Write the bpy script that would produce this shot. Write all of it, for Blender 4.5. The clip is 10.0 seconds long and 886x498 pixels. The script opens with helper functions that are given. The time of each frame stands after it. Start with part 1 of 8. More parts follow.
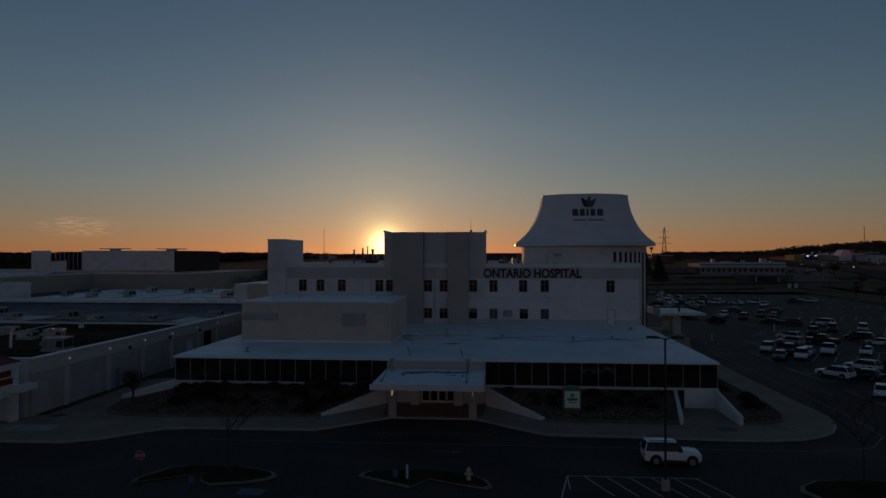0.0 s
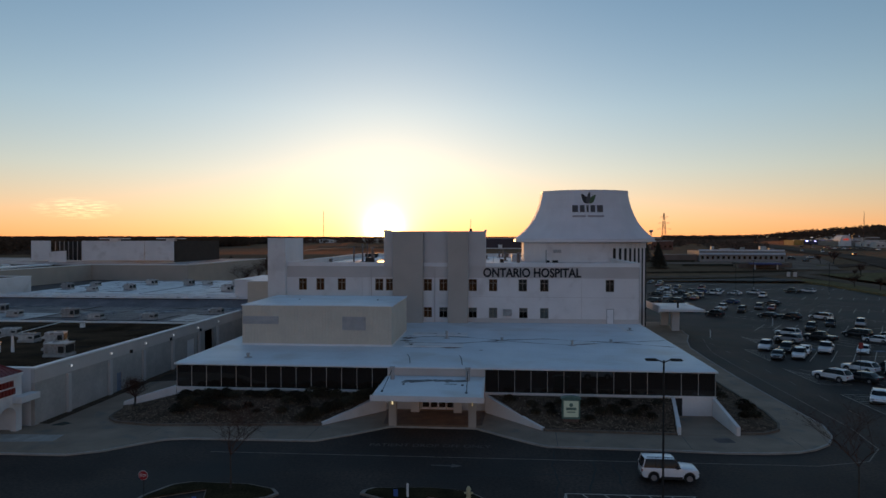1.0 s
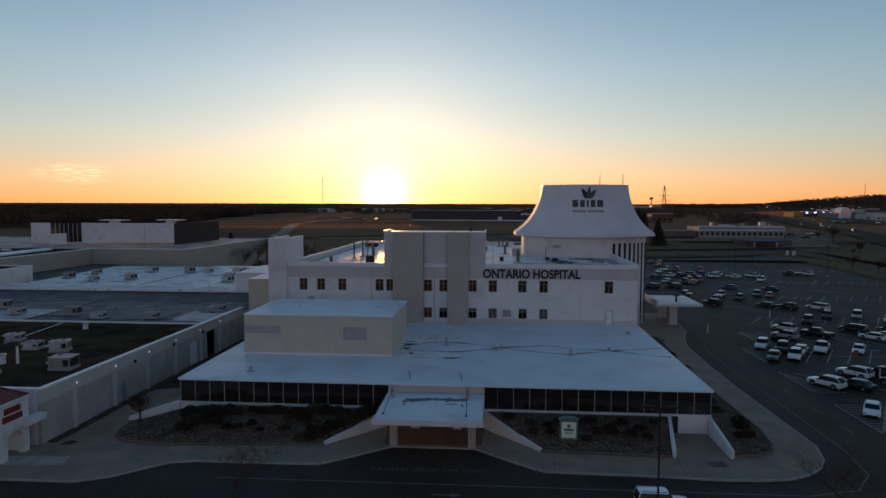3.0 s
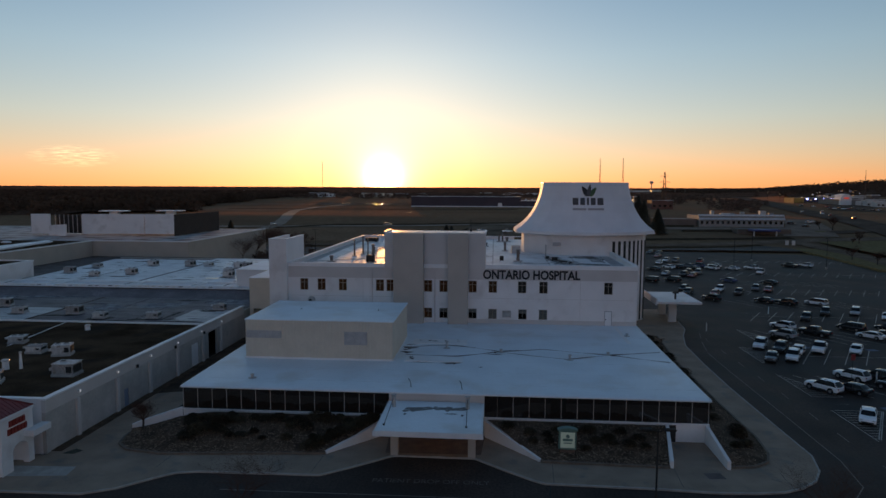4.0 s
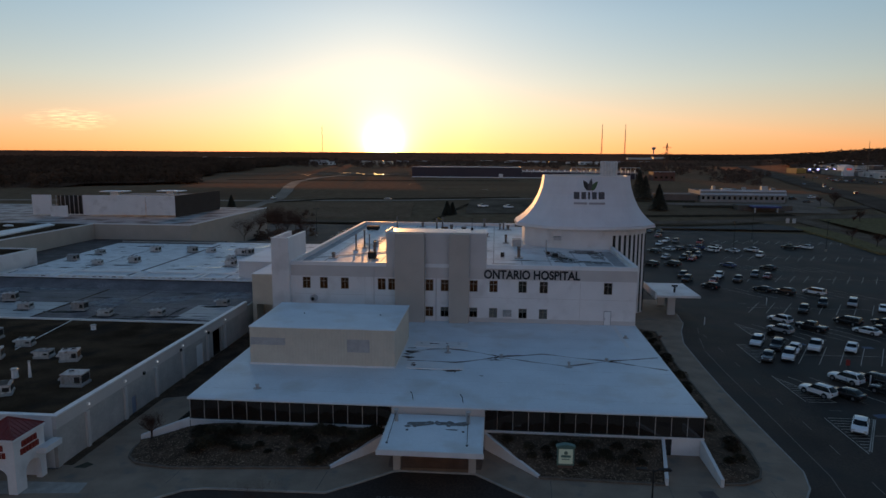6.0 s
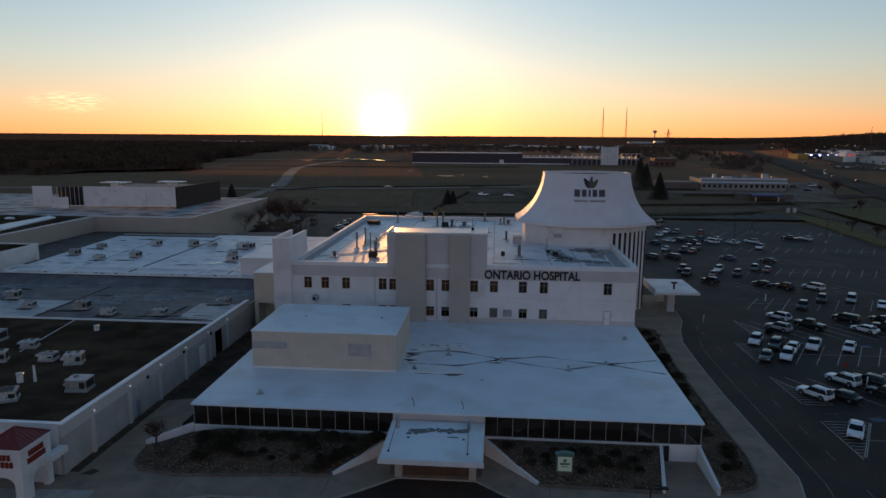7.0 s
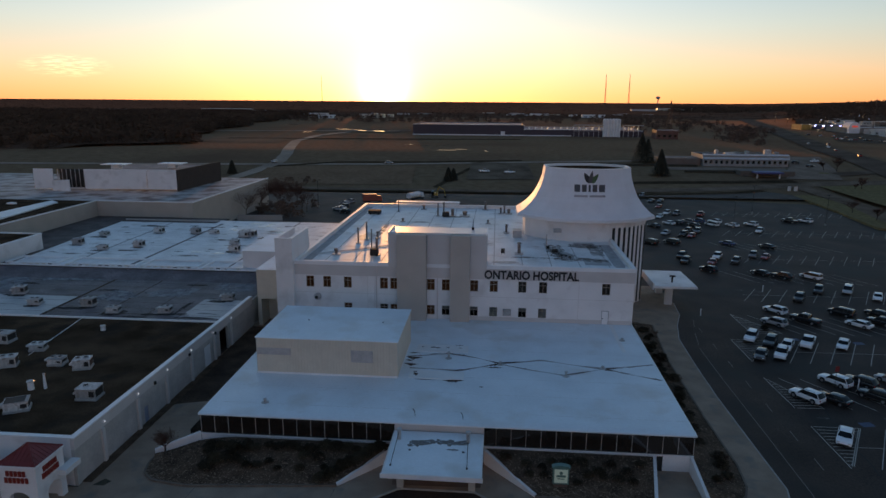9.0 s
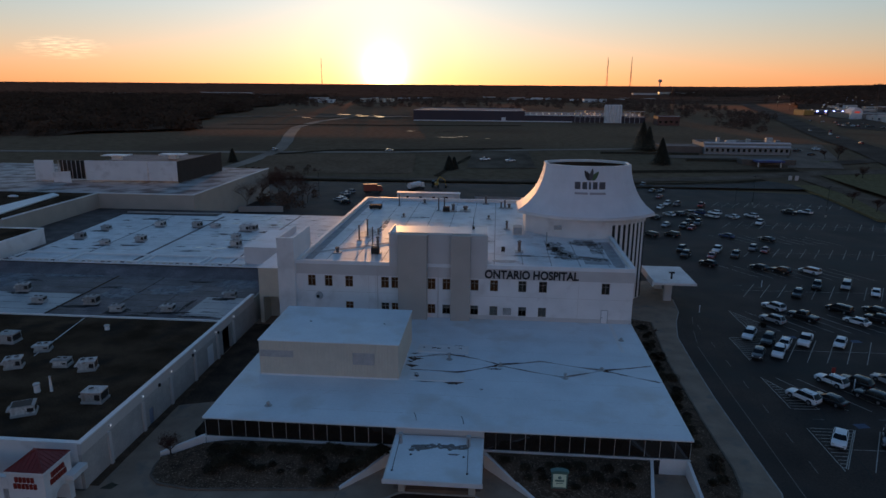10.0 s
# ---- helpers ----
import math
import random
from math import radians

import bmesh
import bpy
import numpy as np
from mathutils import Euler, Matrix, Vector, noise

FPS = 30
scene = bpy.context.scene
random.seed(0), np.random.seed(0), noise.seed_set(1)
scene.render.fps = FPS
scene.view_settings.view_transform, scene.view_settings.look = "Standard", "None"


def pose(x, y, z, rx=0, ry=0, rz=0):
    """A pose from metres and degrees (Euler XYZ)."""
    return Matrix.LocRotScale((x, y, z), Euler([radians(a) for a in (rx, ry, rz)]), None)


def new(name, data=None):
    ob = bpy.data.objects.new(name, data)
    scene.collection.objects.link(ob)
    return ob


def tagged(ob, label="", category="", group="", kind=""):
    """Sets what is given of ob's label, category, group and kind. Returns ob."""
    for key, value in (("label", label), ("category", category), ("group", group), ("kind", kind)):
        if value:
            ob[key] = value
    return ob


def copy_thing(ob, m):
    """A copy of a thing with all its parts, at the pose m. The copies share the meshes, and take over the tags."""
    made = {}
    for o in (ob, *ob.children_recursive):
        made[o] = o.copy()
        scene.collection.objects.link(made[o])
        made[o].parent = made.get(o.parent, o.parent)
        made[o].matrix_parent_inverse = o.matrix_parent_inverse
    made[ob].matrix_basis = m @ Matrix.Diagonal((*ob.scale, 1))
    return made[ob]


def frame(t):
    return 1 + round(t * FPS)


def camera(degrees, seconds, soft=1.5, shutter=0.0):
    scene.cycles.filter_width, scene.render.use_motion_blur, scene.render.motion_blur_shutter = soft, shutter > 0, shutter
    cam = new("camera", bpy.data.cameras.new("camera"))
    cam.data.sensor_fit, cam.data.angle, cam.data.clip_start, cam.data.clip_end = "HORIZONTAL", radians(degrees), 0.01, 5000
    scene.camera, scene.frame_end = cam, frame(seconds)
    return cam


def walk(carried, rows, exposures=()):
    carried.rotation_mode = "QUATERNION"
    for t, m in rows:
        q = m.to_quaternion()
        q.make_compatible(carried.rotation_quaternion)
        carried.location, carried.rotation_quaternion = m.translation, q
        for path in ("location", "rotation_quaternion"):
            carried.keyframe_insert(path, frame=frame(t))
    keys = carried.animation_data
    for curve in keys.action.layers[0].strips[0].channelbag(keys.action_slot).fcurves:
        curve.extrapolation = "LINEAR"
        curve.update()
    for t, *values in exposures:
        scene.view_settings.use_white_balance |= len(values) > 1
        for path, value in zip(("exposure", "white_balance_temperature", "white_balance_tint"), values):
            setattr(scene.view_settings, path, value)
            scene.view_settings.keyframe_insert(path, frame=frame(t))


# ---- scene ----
cam = camera(68.3, 10.0)
METRES, EYE, TILT, LEAN, TURN = 29.0, 16.0, 0.65, 0.0, 4.6
ROWS = [
    (0.0, 0.0, 0.0, 0.0, -0.0, 0.0, 0.0),
    (0.5, -0.0008, -0.0005, 0.0485, -0.02, -0.84, -0.04),
    (1.0, -0.0017, -0.0016, 0.0964, -0.04, -1.55, -0.05),
    (1.5, -0.0019, -0.0013, 0.1465, -0.05, -2.34, -0.08),
    (2.0, -0.0021, -0.0012, 0.1965, -0.06, -3.06, -0.11),
    (2.5, -0.0028, -0.0015, 0.2459, -0.06, -3.79, -0.12),
    (4.0, -0.0073, -0.0004, 0.3969, -0.08, -6.0, -0.23),
    (4.5, -0.0083, 0.0001, 0.447, -0.07, -6.74, -0.26),
    (5.0, -0.0095, 0.0013, 0.4974, -0.05, -7.52, -0.28),
    (5.5, -0.0113, 0.0027, 0.5479, -0.04, -8.31, -0.32),
    (7.0, -0.0153, 0.0061, 0.6991, 0.01, -10.55, -0.36),
    (7.5, -0.0166, 0.0083, 0.7493, 0.01, -11.29, -0.37),
    (8.0, -0.0165, 0.0095, 0.8001, 0.03, -12.02, -0.37),
    (8.5, -0.0155, 0.0094, 0.8509, 0.06, -12.76, -0.37),
    (9.0, -0.015, 0.0093, 0.9012, 0.09, -13.51, -0.39),
    (9.5, -0.0157, 0.0091, 0.9521, 0.11, -14.25, -0.39),
    (10.0, -0.0163, 0.0109, 0.9995, 0.14, -14.96, -0.39),
]
KELVIN = 6800
WARM = {0.6: 50, 1.0: 450, 2.5: 450, 5.0: 350, 8.0: 400, 9.0: 350, 9.5: -50, 10.0: -450}
# fades in from dark, begins to fade out at the end
EXPOSURES = [(t, stops, KELVIN + WARM.get(t, 0), 17) for t, stops in ((0.0, -1.82), (0.3, -1.0), (0.6, -0.32), (1.0, 0.12), (2.5, 0.05), (5.0, 0.05), (8.0, 0.28), (9.0, 0.38), (9.5, 0.43), (10.0, -0.02))]
walk(cam, [(t, pose(0, 0, EYE, TILT, LEAN, TURN) @ pose(METRES * x, METRES * y, METRES * z, 90 + pitch, roll, yaw)) for t, x, y, z, yaw, pitch, roll in ROWS], EXPOSURES)

# ---- sky and sun: a clear evening, the sun just over the horizon ----
SKY_EL = 6.0
SUN_EL, SUN_AZ = 0.9, 9.7          # degrees up, and to the left of +y
LAMP_EL = 1.5
world = bpy.data.worlds.new("evening_sky")
scene.world = world
world.use_nodes = True
wn, wl = world.node_tree.nodes, world.node_tree.links
sky = wn.new("ShaderNodeTexSky")
sky.sky_type = "NISHITA"
sky.sun_disc = False
sky.sun_elevation = radians(SKY_EL)
sky.sun_rotation = radians(-SUN_AZ)
sky.altitude, sky.air_density, sky.dust_density, sky.ozone_density = 300, 1.0, 0.08, 2.5
back = wn["Background"]
SKY = 0.14
sun_dir = Vector((-math.sin(radians(SUN_AZ)) * math.cos(radians(SUN_EL)), math.cos(radians(SUN_AZ)) * math.cos(radians(SUN_EL)), math.sin(radians(SUN_EL))))
coord = wn.new("ShaderNodeTexCoord")
dot = wn.new("ShaderNodeVectorMath")
dot.operation = "DOT_PRODUCT"
wl.new(coord.outputs["Generated"], dot.inputs[0])
dot.inputs[1].default_value = sun_dir


def glow(power, colour, into):
    """The bright haze round the low sun, added to the sky's light."""
    up = wn.new("ShaderNodeMath")
    up.operation = "MAXIMUM"
    up.inputs[1].default_value = 0.0
    wl.new(dot.outputs["Value"], up.inputs[0])
    p = wn.new("ShaderNodeMath")
    p.operation = "POWER"
    p.inputs[1].default_value = power
    wl.new(up.outputs[0], p.inputs[0])
    m = wn.new("ShaderNodeVectorMath")
    m.operation = "SCALE"
    m.inputs[0].default_value = colour
    wl.new(p.outputs[0], m.inputs["Scale"])
    a = wn.new("ShaderNodeVectorMath")
    a.operation = "ADD"
    wl.new(into, a.inputs[0])
    wl.new(m.outputs[0], a.inputs[1])
    return a.outputs[0]


def horizon_band(power, colour, into):
    """Warm dusk light low over the whole horizon, stronger towards the sun."""
    sep = wn.new("ShaderNodeSeparateXYZ")
    wl.new(coord.outputs["Generated"], sep.inputs[0])
    flat = wn.new("ShaderNodeMath")
    flat.operation = "ABSOLUTE"
    wl.new(sep.outputs["Z"], flat.inputs[0])
    low = wn.new("ShaderNodeMath")
    low.operation = "SUBTRACT"
    low.inputs[0].default_value = 1.0
    wl.new(flat.outputs[0], low.inputs[1])
    p = wn.new("ShaderNodeMath")
    p.operation = "POWER"
    p.inputs[1].default_value = power
    wl.new(low.outputs[0], p.inputs[0])
    side = wn.new("ShaderNodeMapRange")
    side.inputs["From Min"].default_value, side.inputs["From Max"].default_value = 0.55, 1.0
    side.inputs["To Min"].default_value, side.inputs["To Max"].default_value = 0.19, 1.0
    wl.new(dot.outputs["Value"], side.inputs["Value"])
    both = wn.new("ShaderNodeMath")
    both.operation = "MULTIPLY"
    wl.new(p.outputs[0], both.inputs[0])
    wl.new(side.outputs["Result"], both.inputs[1])
    m = wn.new("ShaderNodeVectorMath")
    m.operation = "SCALE"
    m.inputs[0].default_value = colour
    wl.new(both.outputs[0], m.inputs["Scale"])
    a = wn.new("ShaderNodeVectorMath")
    a.operation = "ADD"
    wl.new(into, a.inputs[0])
    wl.new(m.outputs[0], a.inputs[1])
    return a.outputs[0]


light_in = sky.outputs["Color"]
light_in = glow(30, (0.45, 0.36, 0.26), light_in)
light_in = horizon_band(6, (2.05, 1.36, 0.88), light_in)
# dusk haze reddens the light low in the sky
height = wn.new("ShaderNodeSeparateXYZ")
wl.new(coord.outputs["Generated"], height.inputs[0])
dusk = wn.new("ShaderNodeValToRGB")
dusk.color_ramp.elements[0].position, dusk.color_ramp.elements[0].color = 0.0, (0.94, 0.52, 0.45, 1)
dusk.color_ramp.elements[1].position, dusk.color_ramp.elements[1].color = 0.34, (0.93, 1, 0.97, 1)
for at, tint in ((0.045, (0.96, 0.69, 0.66, 1)), (0.1, (0.98, 0.86, 0.83, 1)), (0.19, (1.0, 0.99, 0.95, 1)), (0.75, (1.08, 1.2, 1.2, 1))):
    dusk.color_ramp.elements.new(at).color = tint
wl.new(height.outputs["Z"], dusk.inputs["Fac"])
tinted = wn.new("ShaderNodeVectorMath")
tinted.operation = "MULTIPLY"
wl.new(light_in, tinted.inputs[0])
wl.new(dusk.outputs["Color"], tinted.inputs[1])
# the sky opposite the sunset is faintly rosy
rosy = wn.new("ShaderNodeValToRGB")
rosy.color_ramp.elements[0].position, rosy.color_ramp.elements[0].color = 0.1, (1.0, 0.8, 0.84, 1)
rosy.color_ramp.elements[1].position, rosy.color_ramp.elements[1].color = 0.46, (1, 1, 1, 1)
half = wn.new("ShaderNodeMapRange")
half.inputs["From Min"].default_value, half.inputs["From Max"].default_value = -1.0, 1.0
wl.new(dot.outputs["Value"], half.inputs["Value"])
wl.new(half.outputs["Result"], rosy.inputs["Fac"])
blush = wn.new("ShaderNodeVectorMath")
blush.operation = "MULTIPLY"
wl.new(tinted.outputs[0], blush.inputs[0])
wl.new(rosy.outputs["Color"], blush.inputs[1])
light_in = glow(24, (0.6, 0.52, 0.42), blush.outputs[0])
# one thin streak of lit cloud low in the west
def cloud(az, el, across, up, colour, into):
    c = Vector((-math.sin(radians(az)) * math.cos(radians(el)), math.cos(radians(az)) * math.cos(radians(el)), math.sin(radians(el))))
    side = Vector((math.cos(radians(az)), math.sin(radians(az)), 0))
    total = None
    for axis, scale in ((side, 1 / math.radians(across)), (Vector((0, 0, 1)), 1 / math.radians(up))):
        d = wn.new("ShaderNodeVectorMath")
        d.operation = "DOT_PRODUCT"
        wl.new(coord.outputs["Generated"], d.inputs[0])
        d.inputs[1].default_value = axis * scale
        o = wn.new("ShaderNodeMath")
        o.operation = "SUBTRACT"
        wl.new(d.outputs["Value"], o.inputs[0])
        o.inputs[1].default_value = c.dot(axis * scale)
        q = wn.new("ShaderNodeMath")
        q.operation = "MULTIPLY"
        wl.new(o.outputs[0], q.inputs[0])
        wl.new(o.outputs[0], q.inputs[1])
        if total is None:
            total = q
        else:
            a = wn.new("ShaderNodeMath")
            wl.new(total.outputs[0], a.inputs[0])
            wl.new(q.outputs[0], a.inputs[1])
            total = a
    fall = wn.new("ShaderNodeMapRange")
    fall.inputs["From Min"].default_value, fall.inputs["From Max"].default_value = 1.0, 0.0
    wl.new(total.outputs[0], fall.inputs["Value"])
    stretch = wn.new("ShaderNodeVectorMath")
    stretch.operation = "MULTIPLY"
    stretch.inputs[1].default_value = (14, 14, 130)
    wl.new(coord.outputs["Generated"], stretch.inputs[0])
    n = wn.new("ShaderNodeTexNoise")
    n.inputs["Detail"].default_value = 4.0
    wl.new(stretch.outputs[0], n.inputs["Vector"])
    thin = wn.new("ShaderNodeMapRange")
    thin.inputs["From Min"].default_value, thin.inputs["From Max"].default_value = 0.42, 0.7
    wl.new(n.outputs["Fac"], thin.inputs["Value"])
    k = wn.new("ShaderNodeMath")
    k.operation = "MULTIPLY"
    wl.new(fall.outputs["Result"], k.inputs[0])
    wl.new(thin.outputs["Result"], k.inputs[1])
    m = wn.new("ShaderNodeVectorMath")
    m.operation = "SCALE"
    m.inputs[0].default_value = colour
    wl.new(k.outputs[0], m.inputs["Scale"])
    a = wn.new("ShaderNodeVectorMath")
    a.operation = "ADD"
    wl.new(into, a.inputs[0])
    wl.new(m.outputs[0], a.inputs[1])
    return a.outputs[0]


light_in = cloud(33.8, 2.3, 3.2, 0.9, (5.0, 2.9, 1.5), light_in)
light_in = glow(140, (1.5, 1.15, 0.42), light_in)
light_in = glow(900, (11.0, 8.4, 3.4), light_in)
light_in = glow(5000, (60, 44, 18), light_in)
wl.new(light_in, back.inputs["Color"])
back.inputs["Strength"].default_value = SKY
sun = new("sun", bpy.data.lights.new("sun", "SUN"))
sun.data.energy, sun.data.angle, sun.data.color = 2.0, radians(0.8), (1.0, 0.5, 0.17)
sun.rotation_euler = (radians(90 - LAMP_EL), 0, radians(180 + SUN_AZ))

# ---- materials ----
def mat(name, colour, rough=0.7, vary=0.18, size=2.0, fine=18.0, bump=0.15, metal=0.0, spec=0.5, random_tint=0.0, colour2=None, patch=None, sheen=None):
    """A procedural surface: its colour varied by a broad and a fine noise, with a fine relief. size and fine: cells a metre."""
    m = bpy.data.materials.new(name)
    m.use_nodes = True
    n, l = m.node_tree.nodes, m.node_tree.links
    b = n["Principled BSDF"]
    b.inputs["Roughness"].default_value, b.inputs["Metallic"].default_value = rough, metal
    b.inputs["Specular IOR Level"].default_value = spec
    if sheen:                       # dry stalks and twigs that catch low light: (weight, roughness, tint)
        b.inputs["Sheen Weight"].default_value, b.inputs["Sheen Roughness"].default_value = sheen[0], sheen[1]
        b.inputs["Sheen Tint"].default_value = (*sheen[2], 1)
    tc = n.new("ShaderNodeTexCoord")
    big, small = n.new("ShaderNodeTexNoise"), n.new("ShaderNodeTexNoise")
    for t, s, d in ((big, 1.0 / size, 5.0), (small, fine, 3.0)):
        t.inputs["Scale"].default_value, t.inputs["Detail"].default_value = s, d
        l.new(tc.outputs["Object"], t.inputs["Vector"])
    ramp = n.new("ShaderNodeValToRGB")
    c = Vector(colour)
    c2 = Vector(colour2) if colour2 else c * (1 + vary)
    ramp.color_ramp.elements[0].position, ramp.color_ramp.elements[1].position = 0.32, 0.68
    ramp.color_ramp.elements[0].color = (*(c * (1 - vary)), 1)
    ramp.color_ramp.elements[1].color = (*c2, 1)
    l.new(big.outputs["Fac"], ramp.inputs["Fac"])
    mix = n.new("ShaderNodeMix")
    mix.data_type, mix.blend_type = "RGBA", "MULTIPLY"
    mix.inputs["Factor"].default_value = min(1.0, vary * 2.5)
    l.new(ramp.outputs["Color"], mix.inputs["A"])
    l.new(small.outputs["Fac"], mix.inputs["B"])
    gain = n.new("ShaderNodeMix")
    gain.data_type, gain.blend_type = "RGBA", "MULTIPLY"
    gain.inputs["Factor"].default_value = 1.0
    k = 1 + 0.5 * min(1.0, vary * 2.5)
    gain.inputs["B"].default_value = (k, k, k, 1)
    l.new(mix.outputs["Result"], gain.inputs["A"])
    out = gain.outputs["Result"]
    if random_tint:
        info = n.new("ShaderNodeObjectInfo")
        hsv = n.new("ShaderNodeHueSaturation")
        mr = n.new("ShaderNodeMapRange")
        mr.inputs["To Min"].default_value, mr.inputs["To Max"].default_value = 1 - random_tint, 1 + random_tint
        l.new(info.outputs["Random"], mr.inputs["Value"])
        l.new(mr.outputs["Result"], hsv.inputs["Value"])
        l.new(out, hsv.inputs["Color"])
        out = hsv.outputs["Color"]
    if patch:                       # stains or wet places: (colour, metres, threshold, roughness there)
        pc, ps, pt, pr = patch
        pn = n.new("ShaderNodeTexNoise")
        pn.inputs["Scale"].default_value, pn.inputs["Detail"].default_value = 1.0 / ps, 6.0
        l.new(tc.outputs["Object"], pn.inputs["Vector"])
        pm = n.new("ShaderNodeMapRange")
        pm.inputs["From Min"].default_value, pm.inputs["From Max"].default_value = pt - 0.05, pt + 0.13
        l.new(pn.outputs["Fac"], pm.inputs["Value"])
        px = n.new("ShaderNodeMix")
        px.data_type = "RGBA"
        l.new(pm.outputs["Result"], px.inputs["Factor"])
        l.new(out, px.inputs["A"])
        px.inputs["B"].default_value = (*pc, 1)
        out = px.outputs["Result"]
        rx = n.new("ShaderNodeMapRange")
        rx.inputs["To Min"].default_value, rx.inputs["To Max"].default_value = rough, pr
        l.new(pm.outputs["Result"], rx.inputs["Value"])
        l.new(rx.outputs["Result"], b.inputs["Roughness"])
    l.new(out, b.inputs["Base Color"])
    if bump:
        bp = n.new("ShaderNodeBump")
        bp.inputs["Strength"].default_value, bp.inputs["Distance"].default_value = bump, 0.03
        l.new(small.outputs["Fac"], bp.inputs["Height"])
        l.new(bp.outputs["Normal"], b.inputs["Normal"])
    return m


def soft_mat(name, colour, cells, cover, soft=0.12, rough=0.8):
    """A thin patch or dirt that lies on a surface: it covers it in ragged spots; cover: the share of it, roughly."""
    m = bpy.data.materials.new(name)
    m.use_nodes = True
    n, l = m.node_tree.nodes, m.node_tree.links
    b = n["Principled BSDF"]
    b.inputs["Base Color"].default_value, b.inputs["Roughness"].default_value = (*colour, 1), rough
    b.inputs["Specular IOR Level"].default_value = 0.2
    tc, t = n.new("ShaderNodeTexCoord"), n.new("ShaderNodeTexNoise")
    t.inputs["Scale"].default_value, t.inputs["Detail"].default_value, t.inputs["Roughness"].default_value = cells, 6.0, 0.65
    l.new(tc.outputs["Object"], t.inputs["Vector"])
    k = n.new("ShaderNodeMapRange")
    k.inputs["From Min"].default_value, k.inputs["From Max"].default_value = 0.62 - 0.28 * cover - soft, 0.62 - 0.28 * cover + soft
    l.new(t.outputs["Fac"], k.inputs["Value"])
    l.new(k.outputs["Result"], b.inputs["Alpha"])
    return m


def lamp_mat(name, colour, strength):
    m = bpy.data.materials.new(name)
    m.use_nodes = True
    b = m.node_tree.nodes["Principled BSDF"]
    b.inputs["Base Color"].default_value = (*colour, 1)
    b.inputs["Emission Color"].default_value = (*colour, 1)
    b.inputs["Emission Strength"].default_value = strength
    return m


ASPHALT = mat("asphalt", (0.067, 0.045, 0.036), 0.75, 0.4, 9.0, 4.0, 0.08, spec=0.2, patch=((0.026, 0.023, 0.021), 14.0, 0.54, 0.7))
CONCRETE = mat("concrete_paving", (0.32, 0.225, 0.162), 0.85, 0.18, 3.0, 12.0, 0.15, patch=((0.18, 0.155, 0.13), 2.5, 0.6, 0.8))
KERB = mat("kerb_concrete", (0.4, 0.36, 0.32), 0.85, 0.15, 1.0, 10.0, 0.15)
ROADPAINT = mat("road_paint", (0.5, 0.46, 0.4), 0.7, 0.25, 0.6, 5.0, 0.0, patch=((0.09, 0.09, 0.09), 0.5, 0.57, 0.8))
LANEPAINT = mat("worn_lane_paint", (0.26, 0.23, 0.2), 0.75, 0.3, 0.6, 5.0, 0.0, patch=((0.08, 0.075, 0.07), 0.6, 0.52, 0.8))
FAINTPAINT = mat("worn_road_paint", (0.13, 0.12, 0.11), 0.8, 0.3, 0.6, 5.0, 0.0)
BLUEPAINT = mat("blue_road_paint", (0.06, 0.09, 0.16), 0.7, 0.2, 0.6, 5.0, 0.0)
WHITE = mat("white_stucco", (0.78, 0.76, 0.75), 0.8, 0.05, 4.0, 5.0, 0.15, patch=((0.64, 0.61, 0.59), 3.0, 0.6, 0.8))
OFFWHITE = mat("off_white_stucco", (0.6, 0.565, 0.54), 0.8, 0.06, 4.0, 9.0, 0.1)
GREIGE = mat("greige_stucco", (0.47, 0.42, 0.37), 0.8, 0.06, 4.0, 9.0, 0.1)
BEIGE = mat("beige_metal_siding", (0.62, 0.56, 0.46), 0.55, 0.05, 2.0, 4.0, 0.03)
BLOCKWALL = mat("painted_block", (0.47, 0.44, 0.41), 0.85, 0.12, 2.5, 3.0, 0.12, patch=((0.41, 0.38, 0.35), 2.0, 0.58, 0.85))
MEMBRANE = mat("white_roof_membrane", (0.76, 0.81, 0.85), 0.5, 0.06, 5.0, 3.0, 0.04, spec=0.5, patch=((0.66, 0.66, 0.65), 6.0, 0.58, 0.45))
WETROOF = mat("worn_roof_membrane", (0.76, 0.76, 0.77), 0.5, 0.12, 5.0, 3.0, 0.03, spec=0.4, patch=((0.54, 0.51, 0.5), 3.0, 0.6, 0.48))
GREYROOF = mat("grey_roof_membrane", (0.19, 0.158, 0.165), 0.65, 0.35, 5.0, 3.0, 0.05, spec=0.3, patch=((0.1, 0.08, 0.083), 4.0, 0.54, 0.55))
WALKPAD = mat("walkway_pads", (0.42, 0.4, 0.4), 0.7, 0.2, 2.0, 4.0, 0.05)
DARKROOF = mat("dark_gravel_roof", (0.11, 0.07, 0.045), 1.0, 0.45, 6.0, 6.0, 0.3, spec=0.0, patch=((0.045, 0.034, 0.027), 5.0, 0.55, 0.9))
TRIM = mat("white_metal_trim", (0.8, 0.8, 0.8), 0.45, 0.05, 2.0, 5.0, 0.02)
GREYMETAL = mat("galvanised_metal", (0.42, 0.42, 0.42), 0.5, 0.12, 0.8, 6.0, 0.05, metal=0.3)
UNITWHITE = mat("hvac_paint", (0.5, 0.5, 0.49), 0.6, 0.2, 0.8, 4.0, 0.04, spec=0.3, random_tint=0.4, patch=((0.2, 0.16, 0.13), 0.7, 0.6, 0.7))
DARKMETAL = mat("dark_metal", (0.04, 0.038, 0.036), 0.75, 0.2, 0.6, 8.0, 0.05, spec=0.15)
BLACK = mat("black_vent", (0.015, 0.015, 0.015), 0.7, 0.2, 0.6, 8.0, 0.0)
